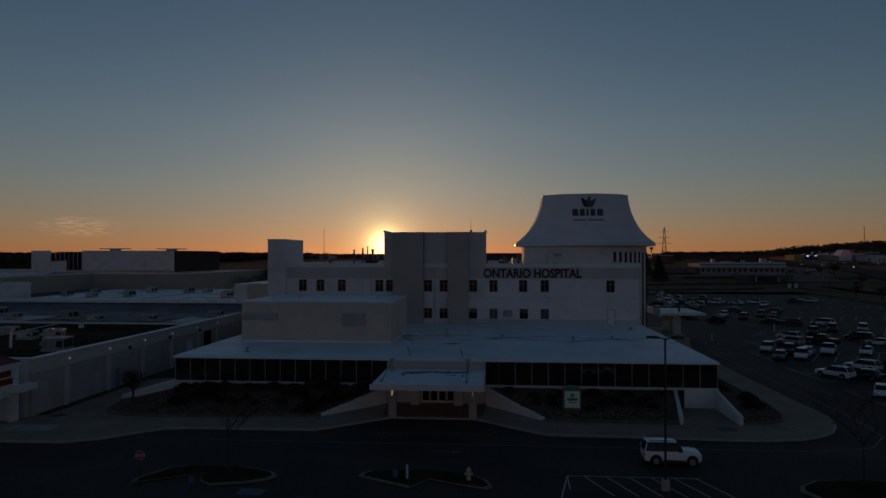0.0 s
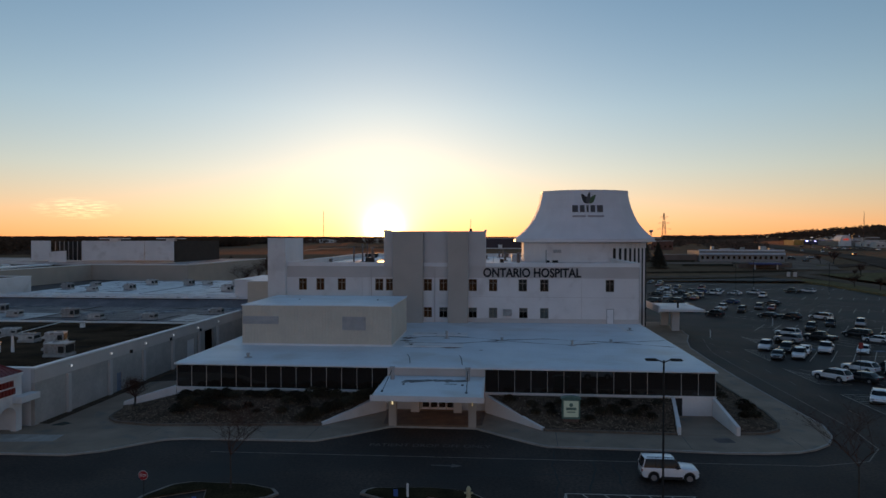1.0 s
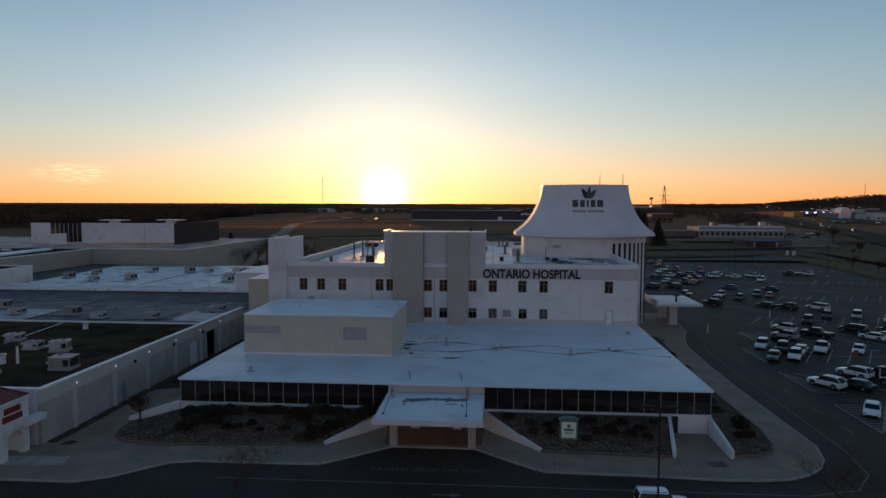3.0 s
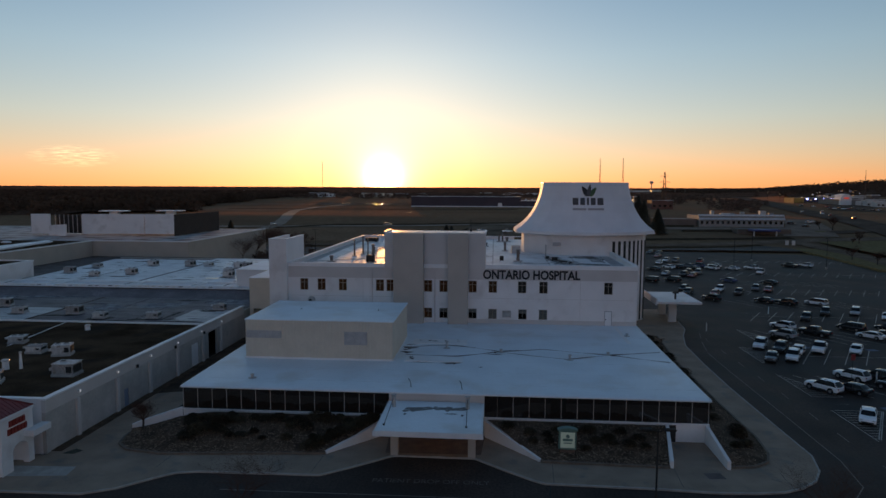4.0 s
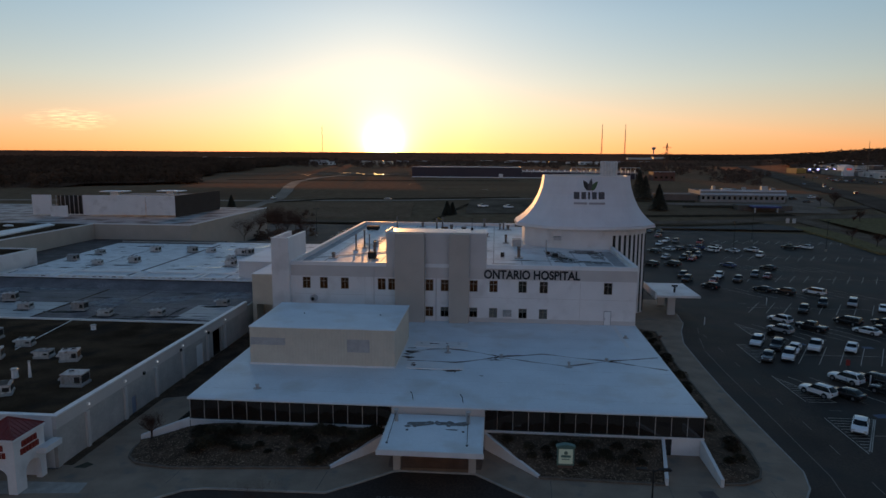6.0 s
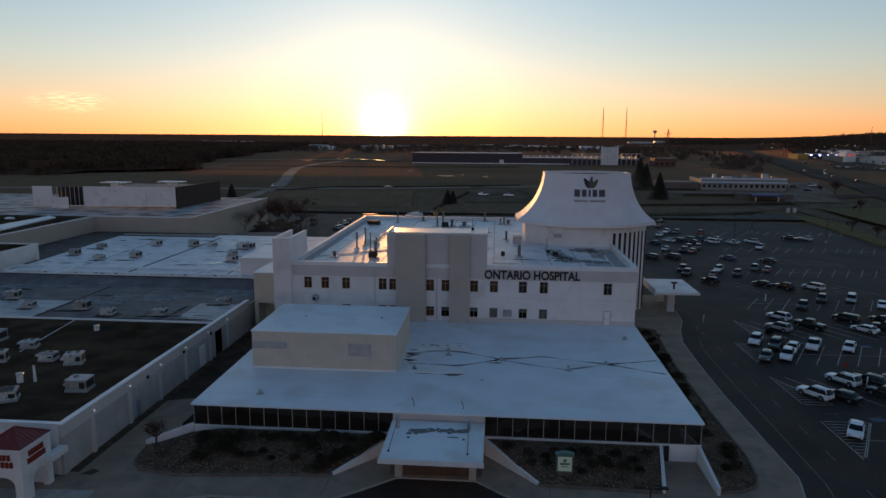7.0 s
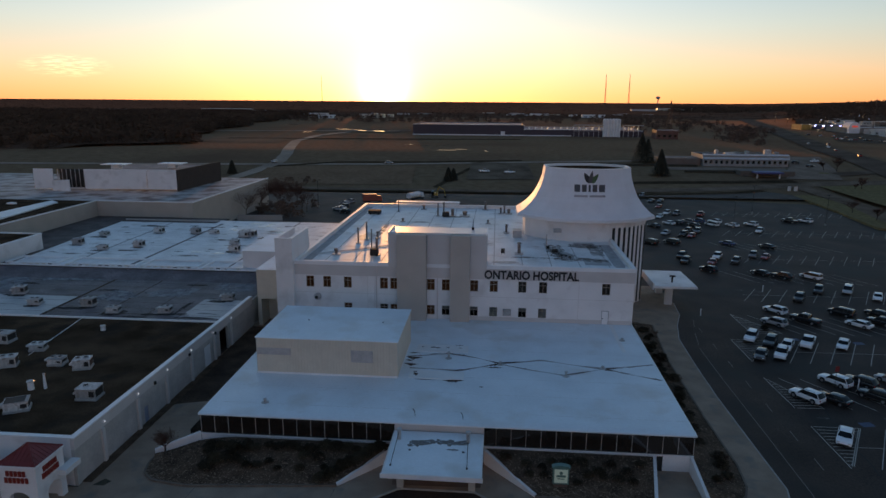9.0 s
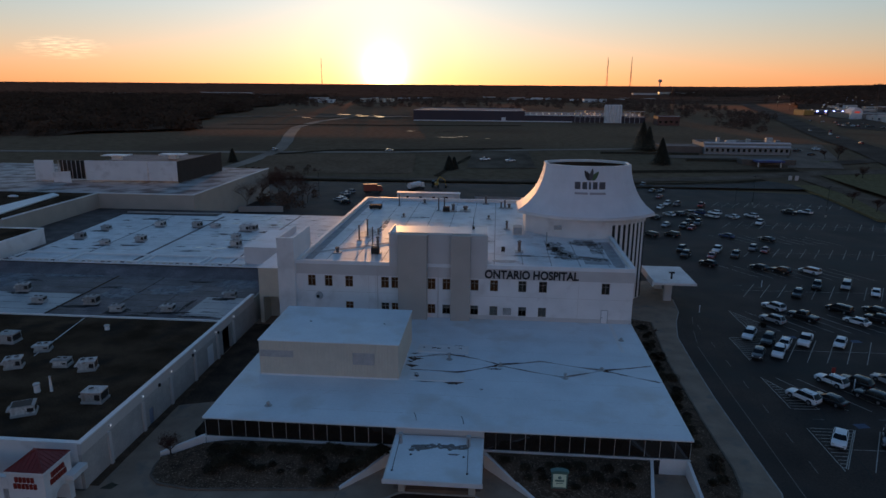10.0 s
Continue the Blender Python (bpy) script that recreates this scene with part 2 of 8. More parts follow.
GLASS = mat("dark_tinted_glass", (0.024, 0.018, 0.015), 0.03, 0.1, 3.0, 1.0, 0.0, spec=1.0)
# near-black base colour that puts the shade of unlit rooms into the surface
DARKROOM = mat("shade_dark_interior", (0.05, 0.045, 0.04), 0.9, 0.3, 2.0, 3.0, 0.0)
TOWERWHITE = mat("tower_stucco", (0.75, 0.77, 0.81), 0.6, 0.05, 4.0, 9.0, 0.02, spec=0.18)
STAIN = soft_mat("rust_stain", (0.1, 0.042, 0.026), 1.6, 0.45, 0.1)
FADED = soft_mat("faded_rust_stain", (0.43, 0.34, 0.3), 0.9, 0.45, 0.35)
PUDDLE = mat("wet_stain", (0.5, 0.46, 0.44), 0.5, 0.3, 0.7, 3.0, 0.0, spec=0.4)
REDTILE = mat("red_metal_roof", (0.21, 0.028, 0.024), 0.45, 0.12, 1.0, 6.0, 0.03)
REDSIGN = lamp_mat("red_sign_face", (0.2, 0.02, 0.014), 0.02)
BLACKSIGN = mat("black_sign_letters", (0.015, 0.015, 0.018), 0.5, 0.1, 1.0, 5.0, 0.0)
GREENLEAF = mat("green_logo", (0.06, 0.12, 0.05), 0.5, 0.1, 1.0, 5.0, 0.0)
SIGNFACE = lamp_mat("lit_sign_face", (0.5, 0.62, 0.5), 0.06)
SIGNGREEN = mat("sign_green", (0.1, 0.2, 0.17), 0.5, 0.1, 0.5, 5.0, 0.0)
MULCH = mat("dark_mulch", (0.125, 0.082, 0.056), 0.95, 0.4, 1.5, 9.0, 0.5, spec=0.1)
STONE = mat("river_stones", (0.17, 0.115, 0.077), 0.9, 0.45, 0.4, 3.0, 0.2, spec=0.05, colour2=(0.4, 0.3, 0.22))
EDGING = mat("weathered_edging", (0.17, 0.13, 0.1), 0.9, 0.25, 1.0, 8.0, 0.2)
VERGE = mat("verge_grass", (0.36, 0.27, 0.14), 0.95, 0.3, 25.0, 0.6, 0.2, spec=0.0, colour2=(0.24, 0.185, 0.1))
ISLAND = mat("dark_turf", (0.055, 0.045, 0.026), 0.95, 0.35, 2.0, 6.0, 0.3, spec=0.0, colour2=(0.075, 0.055, 0.03))
LAND = mat("winter_fields", (0.28, 0.2, 0.128), 0.95, 0.25, 90.0, 0.25, 0.0, spec=0.0, colour2=(0.2, 0.148, 0.095), patch=((0.135, 0.097, 0.066), 110.0, 0.54, 0.95), sheen=(0.05, 0.25, (1.0, 0.48, 0.28)))
GRAVEL = mat("gravel_lot", (0.2, 0.145, 0.105), 0.95, 0.3, 12.0, 2.0, 0.1, spec=0.0)
MAINROAD = mat("main_road_asphalt", (0.17, 0.12, 0.09), 0.95, 0.25, 20.0, 1.0, 0.0, spec=0.0)
FARROAD = mat("far_road", (0.36, 0.27, 0.21), 0.9, 0.2, 20.0, 1.0, 0.0, spec=0.05)
WATER = mat("still_water", (0.02, 0.02, 0.02), 0.02, 0.1, 5.0, 1.0, 0.0, spec=1.0)
BARK = mat("grey_bark", (0.075, 0.06, 0.048), 0.9, 0.25, 0.4, 12.0, 0.3)
TWIG = mat("bare_twigs", (0.1, 0.05, 0.036), 0.9, 0.25, 0.5, 10.0, 0.0, spec=0.1)
SHRUBLEAF = mat("dull_shrub_leaves", (0.06, 0.046, 0.027), 0.85, 0.35, 0.5, 7.0, 0.0, spec=0.2, random_tint=0.35)
NEEDLE = mat("conifer_needles", (0.055, 0.044, 0.024), 0.85, 0.3, 1.5, 4.0, 0.0)
WOODS = mat("bare_woodland", (0.105, 0.063, 0.042), 0.95, 0.3, 40.0, 0.15, 0.0, spec=0.0, sheen=(0.02, 0.5, (1.0, 0.5, 0.32)))
THICKET = mat("brown_thicket", (0.16, 0.098, 0.07), 0.95, 0.35, 10.0, 0.5, 0.0, spec=0.0)
WINFRAME = mat("tan_window_frame", (0.42, 0.37, 0.32), 0.6, 0.1, 0.5, 5.0, 0.0)
LITTER = mat("leaf_litter", (0.13, 0.078, 0.054), 1.0, 0.35, 30.0, 0.3, 0.0, spec=0.0, sheen=(0.02, 0.4, (1.0, 0.5, 0.32)))
RUBBER = mat("tyre_rubber", (0.02, 0.02, 0.02), 0.85, 0.15, 0.3, 10.0, 0.0)
RIM = mat("alloy_rim", (0.45, 0.45, 0.46), 0.35, 0.1, 0.3, 10.0, 0.0, metal=0.7)
CARGLASS = mat("car_glass", (0.01, 0.011, 0.013), 0.06, 0.1, 1.0, 3.0, 0.0, spec=0.3)
HEADLIGHT = mat("headlight_lens", (0.6, 0.6, 0.6), 0.15, 0.1, 0.2, 9.0, 0.0)
TAILLIGHT = mat("tail_light_lens", (0.35, 0.02, 0.02), 0.25, 0.1, 0.2, 9.0, 0.0)
PLASTIC = mat("black_plastic", (0.025, 0.025, 0.025), 0.6, 0.15, 0.3, 9.0, 0.0)
PAINTS = {}
for pname, pcol in (("white", (0.9, 0.9, 0.91)), ("black", (0.02, 0.02, 0.022)), ("grey", (0.16, 0.16, 0.17)), ("silver", (0.42, 0.42, 0.43)),
                    ("red", (0.3, 0.035, 0.03)), ("blue", (0.05, 0.08, 0.18)), ("brown", (0.07, 0.055, 0.05))):
    PAINTS[pname] = mat(pname + "_car_paint", pcol, 0.25, 0.05, 1.0, 6.0, 0.0, spec=0.5)
    PAINTS[pname].node_tree.nodes["Principled BSDF"].inputs["Coat Weight"].default_value = 0.6


# ---- mesh helpers ----
class Shape:
    """Collects vertices and faces, and makes one mesh of them."""

    def __init__(s):
        s.v, s.f = [], []

    def add(s, vs, fs):
        o = len(s.v)
        s.v += [tuple(v) for v in vs]
        s.f += [tuple(i + o for i in f) for f in fs]
        return s

    def box(s, x0, x1, y0, y1, z0, z1):
        return s.prism([(x0, y0), (x1, y0), (x1, y1), (x0, y1)], z0, z1)

    def prism(s, poly, z0, z1):
        """An upright prism; z0 and z1 may be lists, one height a corner."""
        n = len(poly)
        if sum(poly[i][0] * poly[(i + 1) % n][1] - poly[(i + 1) % n][0] * poly[i][1] for i in range(n)) < 0:
            poly = poly[::-1]
            z0 = z0[::-1] if isinstance(z0, list) else z0
            z1 = z1[::-1] if isinstance(z1, list) else z1
        a = z0 if isinstance(z0, list) else [z0] * n
        b = z1 if isinstance(z1, list) else [z1] * n
        vs = [(x, y, a[i]) for i, (x, y) in enumerate(poly)] + [(x, y, b[i]) for i, (x, y) in enumerate(poly)]
        fs = [tuple(range(n - 1, -1, -1)), tuple(range(n, 2 * n))]
        fs += [(i, (i + 1) % n, n + (i + 1) % n, n + i) for i in range(n)]
        return s.add(vs, fs)

    def tube(s, p, q, r0, r1, n=8, caps=True):
        p, q = Vector(p), Vector(q)
        d = (q - p).normalized()
        u = d.orthogonal().normalized()
        w = d.cross(u)
        vs = []
        for c, r in ((p, r0), (q, r1)):
            vs += [c + r * (math.cos(2 * math.pi * i / n) * u + math.sin(2 * math.pi * i / n) * w) for i in range(n)]
        fs = [(i, (i + 1) % n, n + (i + 1) % n, n + i) for i in range(n)]
        if caps:
            fs += [tuple(range(n - 1, -1, -1)), tuple(range(n, 2 * n))]
        return s.add(vs, fs)

    def loft(s, rings, close=True, caps=True):
        n = len(rings[0])
        vs = [v for r in rings for v in r]
        fs = []
        for k in range(len(rings) - 1):
            for i in range(n if close else n - 1):
                j = (i + 1) % n
                fs.append((k * n + i, k * n + j, (k + 1) * n + j, (k + 1) * n + i))
        if caps:
            fs += [tuple(range(n - 1, -1, -1)), tuple(range((len(rings) - 1) * n, len(rings) * n))]
        return s.add(vs, fs)

    def quad(s, a, b, c, d):
        return s.add([a, b, c, d], [(0, 1, 2, 3)])

    def mesh(s, name, material, smooth=False):
        me = bpy.data.meshes.new(name)
        me.from_pydata(s.v, [], s.f)
        me.materials.append(material)
        if smooth:
            me.polygons.foreach_set("use_smooth", [True] * len(me.polygons))
        me.update()
        return me


def fix_normals(me):
    bm = bmesh.new()
    bm.from_mesh(me)
    bmesh.ops.recalc_face_normals(bm, faces=bm.faces)
    bm.to_mesh(me)
    bm.free()


def part(name, shape, material, parent, label="", smooth=False, local=False, m=None):
    """One mesh object under a thing or a part; its points are in the world's metres unless local."""
    me = shape if isinstance(shape, bpy.types.Mesh) else shape.mesh(name, material, smooth)
    ob = new(name, me)
    ob.parent = parent
    if not local:
        ob.matrix_parent_inverse = parent.matrix_basis.inverted()
    if m is not None:
        ob.matrix_basis = m
    return tagged(ob, label)


def thing(name, label, category, at=(0, 0, 0), group="", kind=""):
    ob = new(name)
    ob.empty_display_size = 0.3
    ob.location = at
    ob.matrix_basis = Matrix.Translation(at)
    return tagged(ob, label, category, group, kind)


def setting(name, shape, material, label, category, smooth=False):
    ob = new(name, shape.mesh(name, material, smooth))
    return tagged(ob, label, category, kind="structure")


def wall_with_holes(shape, x0, x1, y0, y1, z0, z1, holes):
    """A wall along x with rectangular openings (xa, xb, za, zb) that go through it."""
    xs = sorted({x0, x1, *[h[0] for h in holes], *[h[1] for h in holes]})
    for a, b in zip(xs, xs[1:]):
        mid = (a + b) / 2
        cut = sorted((h[2], h[3]) for h in holes if h[0] < mid < h[1])
        z = z0
        for c, d in cut:
            if c > z:
                shape.box(a, b, y0, y1, z, c)
            z = d
        if z < z1:
            shape.box(a, b, y0, y1, z, z1)
    return shape


def ease(a, b, v):
    v = min(1.0, max(0.0, (v - a) / (b - a)))
    return v * v * (3 - 2 * v)


def land(x, y):
    """The height of the open land: level round the buildings, rising slowly beyond."""
    z = 8 * ease(300, 450, y) + 4 * ease(450, 1000, y) + 13 * ease(1000, 4200, y)
    far = ease(0.33, 0.62, x / max(y, 1.0)) * ease(550, 1500, y)
    return z + 24 * far


def wood_edge(y):
    """The eastern edge of the western wood."""
    return -305 + 70 * ease(430, 495, y) - 50 * ease(505, 600, y) - 30 * ease(620, 900, y) + 9 * math.sin(y / 23.0)


def lot(x):
    """The car park lies a little lower than the drive before the entrance."""
    return -0.5 * ease(35.5, 44, x)


def along(points, k):
    """The point at the share k (0 to 1) of the length of a line of points."""
    p = [Vector(v) for v in points]
    d = [(b - a).length for a, b in zip(p, p[1:])]
    r = k * sum(d)
    for a, b, l in zip(p, p[1:], d):
        if r <= l or b is p[-1]:
            return a + (b - a) * (r / l if l else 0)
        r -= l
    return p[-1]

# ---- ground, roads and pavements ----
g = Shape()
xs = sorted({*range(-4400, 4401, 200), *range(-600, 601, 40)})
ys = sorted({*range(-1200, 0, 200), *range(0, 1000, 25), *range(1000, 4601, 150)})
for y in ys:
    for x in xs:
        g.v.append((x, y, land(x, y) - (0.06 if y > 300 else 0.7)))
w = len(xs)
for j in range(len(ys) - 1):
    for i in range(w - 1):
        g.f.append((j * w + i, j * w + i + 1, (j + 1) * w + i + 1, (j + 1) * w + i))
setting("ground", g, LAND, "brown winter fields and dormant grass reaching the wooded horizon", "ground", True)

s = Shape()
lanes = (-190, -60, 20, 35.5, 37.6, 39.7, 41.8, 44, 80, 150)
ends = ((-90, 292), (-90, 297), (-90, 299), (-90, 299), (-90, 299), (-90, 299), (-90, 299), (-90, 299), (-90, 299), (200, 285))
s.loft([[(x, y0, lot(x) - 0.4), (x, y1, lot(x) - 0.4), (x, y1, lot(x)), (x, y0, lot(x))] for x, (y0, y1) in zip(lanes, ends)])
s.f = [f[::-1] for f in s.f]
setting("road", s, ASPHALT, "dark worn asphalt of the car park and drive", "asphalt")

WALK = [(-75, 52.9), (-43.1, 53.2), (-37.0, 53.3), (-34.4, 54.6), (-32.3, 56.7), (-30.6, 58.2), (-28.5, 58.7), (-16.6, 58.95), (-13.8, 61.1), (-10.5, 63.9), (-9.9, 64.1), (-1.9, 64.1), (-0.6, 63.0), (1.3, 61.4), (3.8, 59.5), (4.8, 58.95),
        (15.2, 58.75), (20.0, 58.45), (23.6, 58.6), (26.4, 59.1), (28.4, 60.1), (30.3, 61.7), (31.7, 64.0), (32.7, 67.7), (32.6, 76), (32.5, 91), (32.8, 102.5), (33.4, 115), (35.2, 123), (37.2, 129), (38.0, 137)]
setting("pavement", Shape().prism(WALK + [(37.6, 150), (23.4, 150), (23.4, 71), (-35.7, 71), (-35.7, 132), (-45.7, 132), (-45.7, 61), (-75, 61)], -0.3, 0.15),
        CONCRETE, "pale concrete pavement with a worn kerb edge", "pavement")
s = Shape()                       # kerb stones along the walk's edge, a little proud
for a, b in zip(WALK, WALK[1:]):
    a, b = Vector(a), Vector(b)
    n = Vector((b - a).orthogonal()).normalized() * 0.09
    n = -n if n.y > 0 and a.x < 30 else n
    s.prism([tuple(a - n), tuple(b - n), tuple(b + n), tuple(a + n)], 0.0, 0.17)
setting("kerb", s, KERB, "low concrete kerb between pavement and drive", "kerb")


def patch_of_ground(name, outline, material, label, z=0.004, thick=0.004):
    return setting(name, Shape().prism(outline, z, z + thick), material, label, "pavement")


patch_of_ground("pavement_patch", [(-53, 55.2), (-40.5, 56.6), (-40.8, 58.6), (-53, 58.0)], KERB, "newer pale concrete patch in the pavement", 0.154)
patch_of_ground("entrance_paving", [(-11.2, 64.6), (-1.3, 64.9), (-1.0, 70.0), (-11.6, 70.0)], mat("brown_pavers", (0.17, 0.11, 0.08), 0.8, 0.2, 1.0, 7.0, 0.2), "brown brick paving under the entrance canopy", 0.154)
patch_of_ground("tactile_strip", [(20.4, 61.2), (22.0, 61.3), (21.8, 62.6), (20.2, 62.4)], mat("worn_red_plate", (0.14, 0.1, 0.09), 0.8, 0.2, 1.0, 7.0, 0.2), "worn dark plate set in the pavement", 0.154)
patch_of_ground("drain_plate", [(-44.3, 61.5), (-43.0, 61.5), (-42.6, 62.4), (-43.6, 62.8)], mat("dark_weeds", (0.06, 0.05, 0.03), 0.9, 0.3, 0.5, 7.0, 0.2), "dark weedy planting square in the pavement", 0.154)
for i, px in enumerate((-33.0, -17.6, 5.6, 17.4, 27.4)):
    patch_of_ground("joint", [(px, 59.2), (px + 0.06, 59.2), (px + 0.25, 63.2), (px + 0.19, 63.2)], mat("joint_dirt", (0.14, 0.12, 0.1), 0.9, 0.2), "dark expansion joint in the concrete", 0.153)

patch_of_ground("alley_asphalt", [(-45.6, 81), (-39.6, 83), (-39.4, 113.8), (-45.6, 113.8)], mat("old_brown_asphalt", (0.085, 0.058, 0.042), 0.9, 0.35, 3.0, 5.0, 0.1, spec=0.1), "dark old asphalt of the service alley", 0.154)
patch_of_ground("alley_bed", [(-39.2, 74.5), (-37.4, 71.5), (-35.8, 71.5), (-35.8, 106.4), (-38.6, 106.4), (-39.0, 90)], mat("alley_soil", (0.05, 0.035, 0.026), 0.95, 0.4, 1.5, 6.0, 0.3, spec=0.0), "dark leaf-strewn soil strip beside the low wing", 0.156, 0.05)

# painted markings: stripes that share one unit mesh
marks = thing("road_marking", "faded white parking stripes and lane lines on asphalt", "marking", (60, 110, 0), kind="structure")
unit = Shape().box(-0.5, 0.5, -0.5, 0.5, 0.003, 0.007).mesh("stripe", ROADPAINT)
lane_unit = Shape().box(-0.5, 0.5, -0.5, 0.5, 0.003, 0.007).mesh("stripe", LANEPAINT)


def stripe(x0, y0, x1, y1, width=0.12, mesh=unit):
    k = 1.011 if min(x0, x1) > 40 else 1.0
    a, b = Vector((x0 * k, y0 * k, lot(x0))), Vector((x1 * k, y1 * k, lot(x1)))
    d = b - a
    m = Matrix.Translation((a + b) / 2) @ Matrix.Rotation(math.atan2(d.y, d.x), 4, "Z") @ Matrix.Diagonal((d.length, width, 1, 1))
    return part("stripe", mesh, ROADPAINT, marks, m=m)


def hatch(x0, y0, x1, y1, x2, y2, n):
    """A hatched triangle at a row's end: its border and its bars."""
    stripe(x0, y0, x1, y1), stripe(x1, y1, x2, y2), stripe(x2, y2, x0, y0)
    for i in range(1, n):
        k = i / n
        stripe(x0 + (x1 - x0) * k, y0 + (y1 - y0) * k, x2 + (x1 - x2) * k, y2 + (y1 - y2) * k, 0.12)


for x in range(-25, 27, 4):                       # the drive's edge line
    stripe(x, 55.7 + 0.01 * x, x + 3.9, 55.74 + 0.01 * x, 0.11, lane_unit)
for (a, b) in (((26.8, 56.0), (31.5, 57.5)), ((31.5, 57.5), (34.2, 61)), ((34.2, 61), (35.2, 67)), ((35.2, 67), (35.4, 80)), ((35.4, 80), (35.6, 100)), ((35.6, 100), (35.9, 111)),
               ((35.9, 111), (37.4, 119)), ((37.4, 119), (39.4, 127))):
    stripe(*a, *b, 0.11, lane_unit)
for y in (64.0, 72.8, 79.6, 87.6, 95.4, 103.4, 111.4, 120):   # the side drive's dashes
    stripe(39.0, y, 39.1, y + 2.6, 0.11, lane_unit)
ROW_UP = ((78.3, 45.6, 3.2, 14), (110.9, 52.0, 3.2, 14), (145.7, 57, 3.6, 14), (181.3, 66, 3.65, 14), (218.5, 76, 3.85, 15), (256.5, 84, 3.9, 14))
for yc, x, step, n in ROW_UP:                     # stalls slanting one way
    for i in range(n):
        stripe(x + i * step - 3.0, yc - 5.1, x + i * step + 3.0, yc + 5.1)
    stripe(x - 1.5, yc, x + n * step, yc + 0.6, 0.1)
for yc, x, step, n in ((94.1, 47.5, 3.2, 12), (125.6, 54.0, 3.2, 12), (161.5, 60, 3.4, 9), (197, 68, 3.6, 9)):
    for i in range(n):
        stripe(x + i * step + 3.0, yc - 5.1, x + i * step - 3.0, yc + 5.1)
hatch(42.3, 83.4, 42.3, 73.1, 48.4, 83.4, 12)
hatch(42.5, 88.8, 42.2, 99.3, 46.6, 89.0, 12)
hatch(42.9, 116.1, 42.9, 105.7, 48.8, 116.1, 12)
hatch(48.0, 120.0, 47.8, 131.1, 53.7, 120.4, 11)
stripe(5.2, 48.4, 14.6, 48.5), stripe(5.1, 45.6, 5.2, 48.4), stripe(5.2, 48.4, 3.6, 40)
for i in range(6):
    stripe(6.4 + 1.6 * i, 48.4, 7.9 + 1.6 * i, 44.6)
for i in range(9):
    stripe(-2 + 3.0 * i, 36, -2 + 3.0 * i, 42.5)
for x, y, turn in ((-12.7, 42.0, 0), (-16.6, 43.4, 0), (50.6, 85.6, 0.2), (55, 118.6, 0.1), (66, 117.6, 0.1)):
    part("blue_mark", Shape().box(-0.9, 0.9, -0.6, 0.6, 0.004, 0.008), BLUEPAINT, marks, "faded blue accessible parking square", m=Matrix.Translation((x, y, lot(x))) @ Matrix.Rotation(turn, 4, "Z"))
for x, y, sx, sy in ((45.6, 87.0, 1.8, 0.5), (54.6, 87.6, 1.3, 0.9), (56.5, 151, 2.2, 0.9), (60.5, 150, 2.2, 0.9), (-4.0, 53.6, 2.6, 0.9)):
    part("arrow_mark", Shape().prism([(-0.5 * sx, -0.12 * sy), (0.15 * sx, -0.12 * sy), (0.15 * sx, -0.5 * sy), (0.5 * sx, 0), (0.15 * sx, 0.5 * sy), (0.15 * sx, 0.12 * sy), (-0.5 * sx, 0.12 * sy)], 0.004, 0.008),
         FAINTPAINT, marks, "worn white arrow", m=Matrix.Translation((x, y, lot(x))))


# tar-sealed cracks and oil spots in the old asphalt
seals = thing("crack_seal", "dark tar lines and oil spots on old asphalt", "crack seal", (60, 120, 0), kind="structure")
TAR = mat("tar", (0.02, 0.019, 0.018), 0.7, 0.2, 1.0, 3.0, 0.0, spec=0.3)
crng = random.Random(17)
for i in range(46):
    if i < 34:
        x, y, a, l = crng.uniform(42, 105), crng.uniform(70, 270), crng.choice((0.05, 1.52, 1.5, 0.02)) + crng.uniform(-0.1, 0.1), crng.uniform(8, 30)
    else:
        x, y, a, l = crng.uniform(-30, 30), crng.uniform(38, 54), crng.choice((0.02, 1.45)) + crng.uniform(-0.1, 0.1), crng.uniform(4, 14)
    s = Shape()
    n = 14
    for k in range(n + 1):
        u = (k / n - 0.5) * l
        o = 0.25 * noise.noise((u * 0.5, i * 3.1, 0)) * 2
        px, py = x + u * math.cos(a) - o * math.sin(a), y + u * math.sin(a) + o * math.cos(a)
        w = 0.05 + 0.03 * crng.random()
        z = lot(px) + 0.0025
        s.v += [(px + w * math.sin(a), py - w * math.cos(a), z), (px - w * math.sin(a), py + w * math.cos(a), z)]
    s.f = [(2 * k, 2 * k + 2, 2 * k + 3, 2 * k + 1) for k in range(n)]
    part("tar_line", s, TAR, seals)


def words(name, text, size, material, parent, m, depth=0.02, label="", width=None, bold=0.0):
    """Letters of a sign, a mesh of their own, standing at m; width: metres that the line is to fill."""
    cu = bpy.data.curves.new(name, "FONT")
    cu.body, cu.size, cu.extrude, cu.align_x = text, size, depth, "CENTER"
    cu.offset = bold
    tmp = bpy.data.objects.new(name, cu)
    scene.collection.objects.link(tmp)
    bpy.context.view_layer.update()
    me = bpy.data.meshes.new_from_object(tmp.evaluated_get(bpy.context.evaluated_depsgraph_get()))
    bpy.data.objects.remove(tmp)
    if width:
        now = max(v.co.x for v in me.vertices) - min(v.co.x for v in me.vertices)
        for v in me.vertices:
            v.co.x *= width / now
    me.materials.clear()
    me.materials.append(material)
    return part(name, me, material, parent, label, m=m)


words("drop_off_lettering", "PATIENT DROP OFF ONLY", 1.15, FAINTPAINT, marks, pose(-5.9, 58.3, 0.006, 0, 0, 1.5), 0.001, "worn white words painted on the asphalt", 11.0)

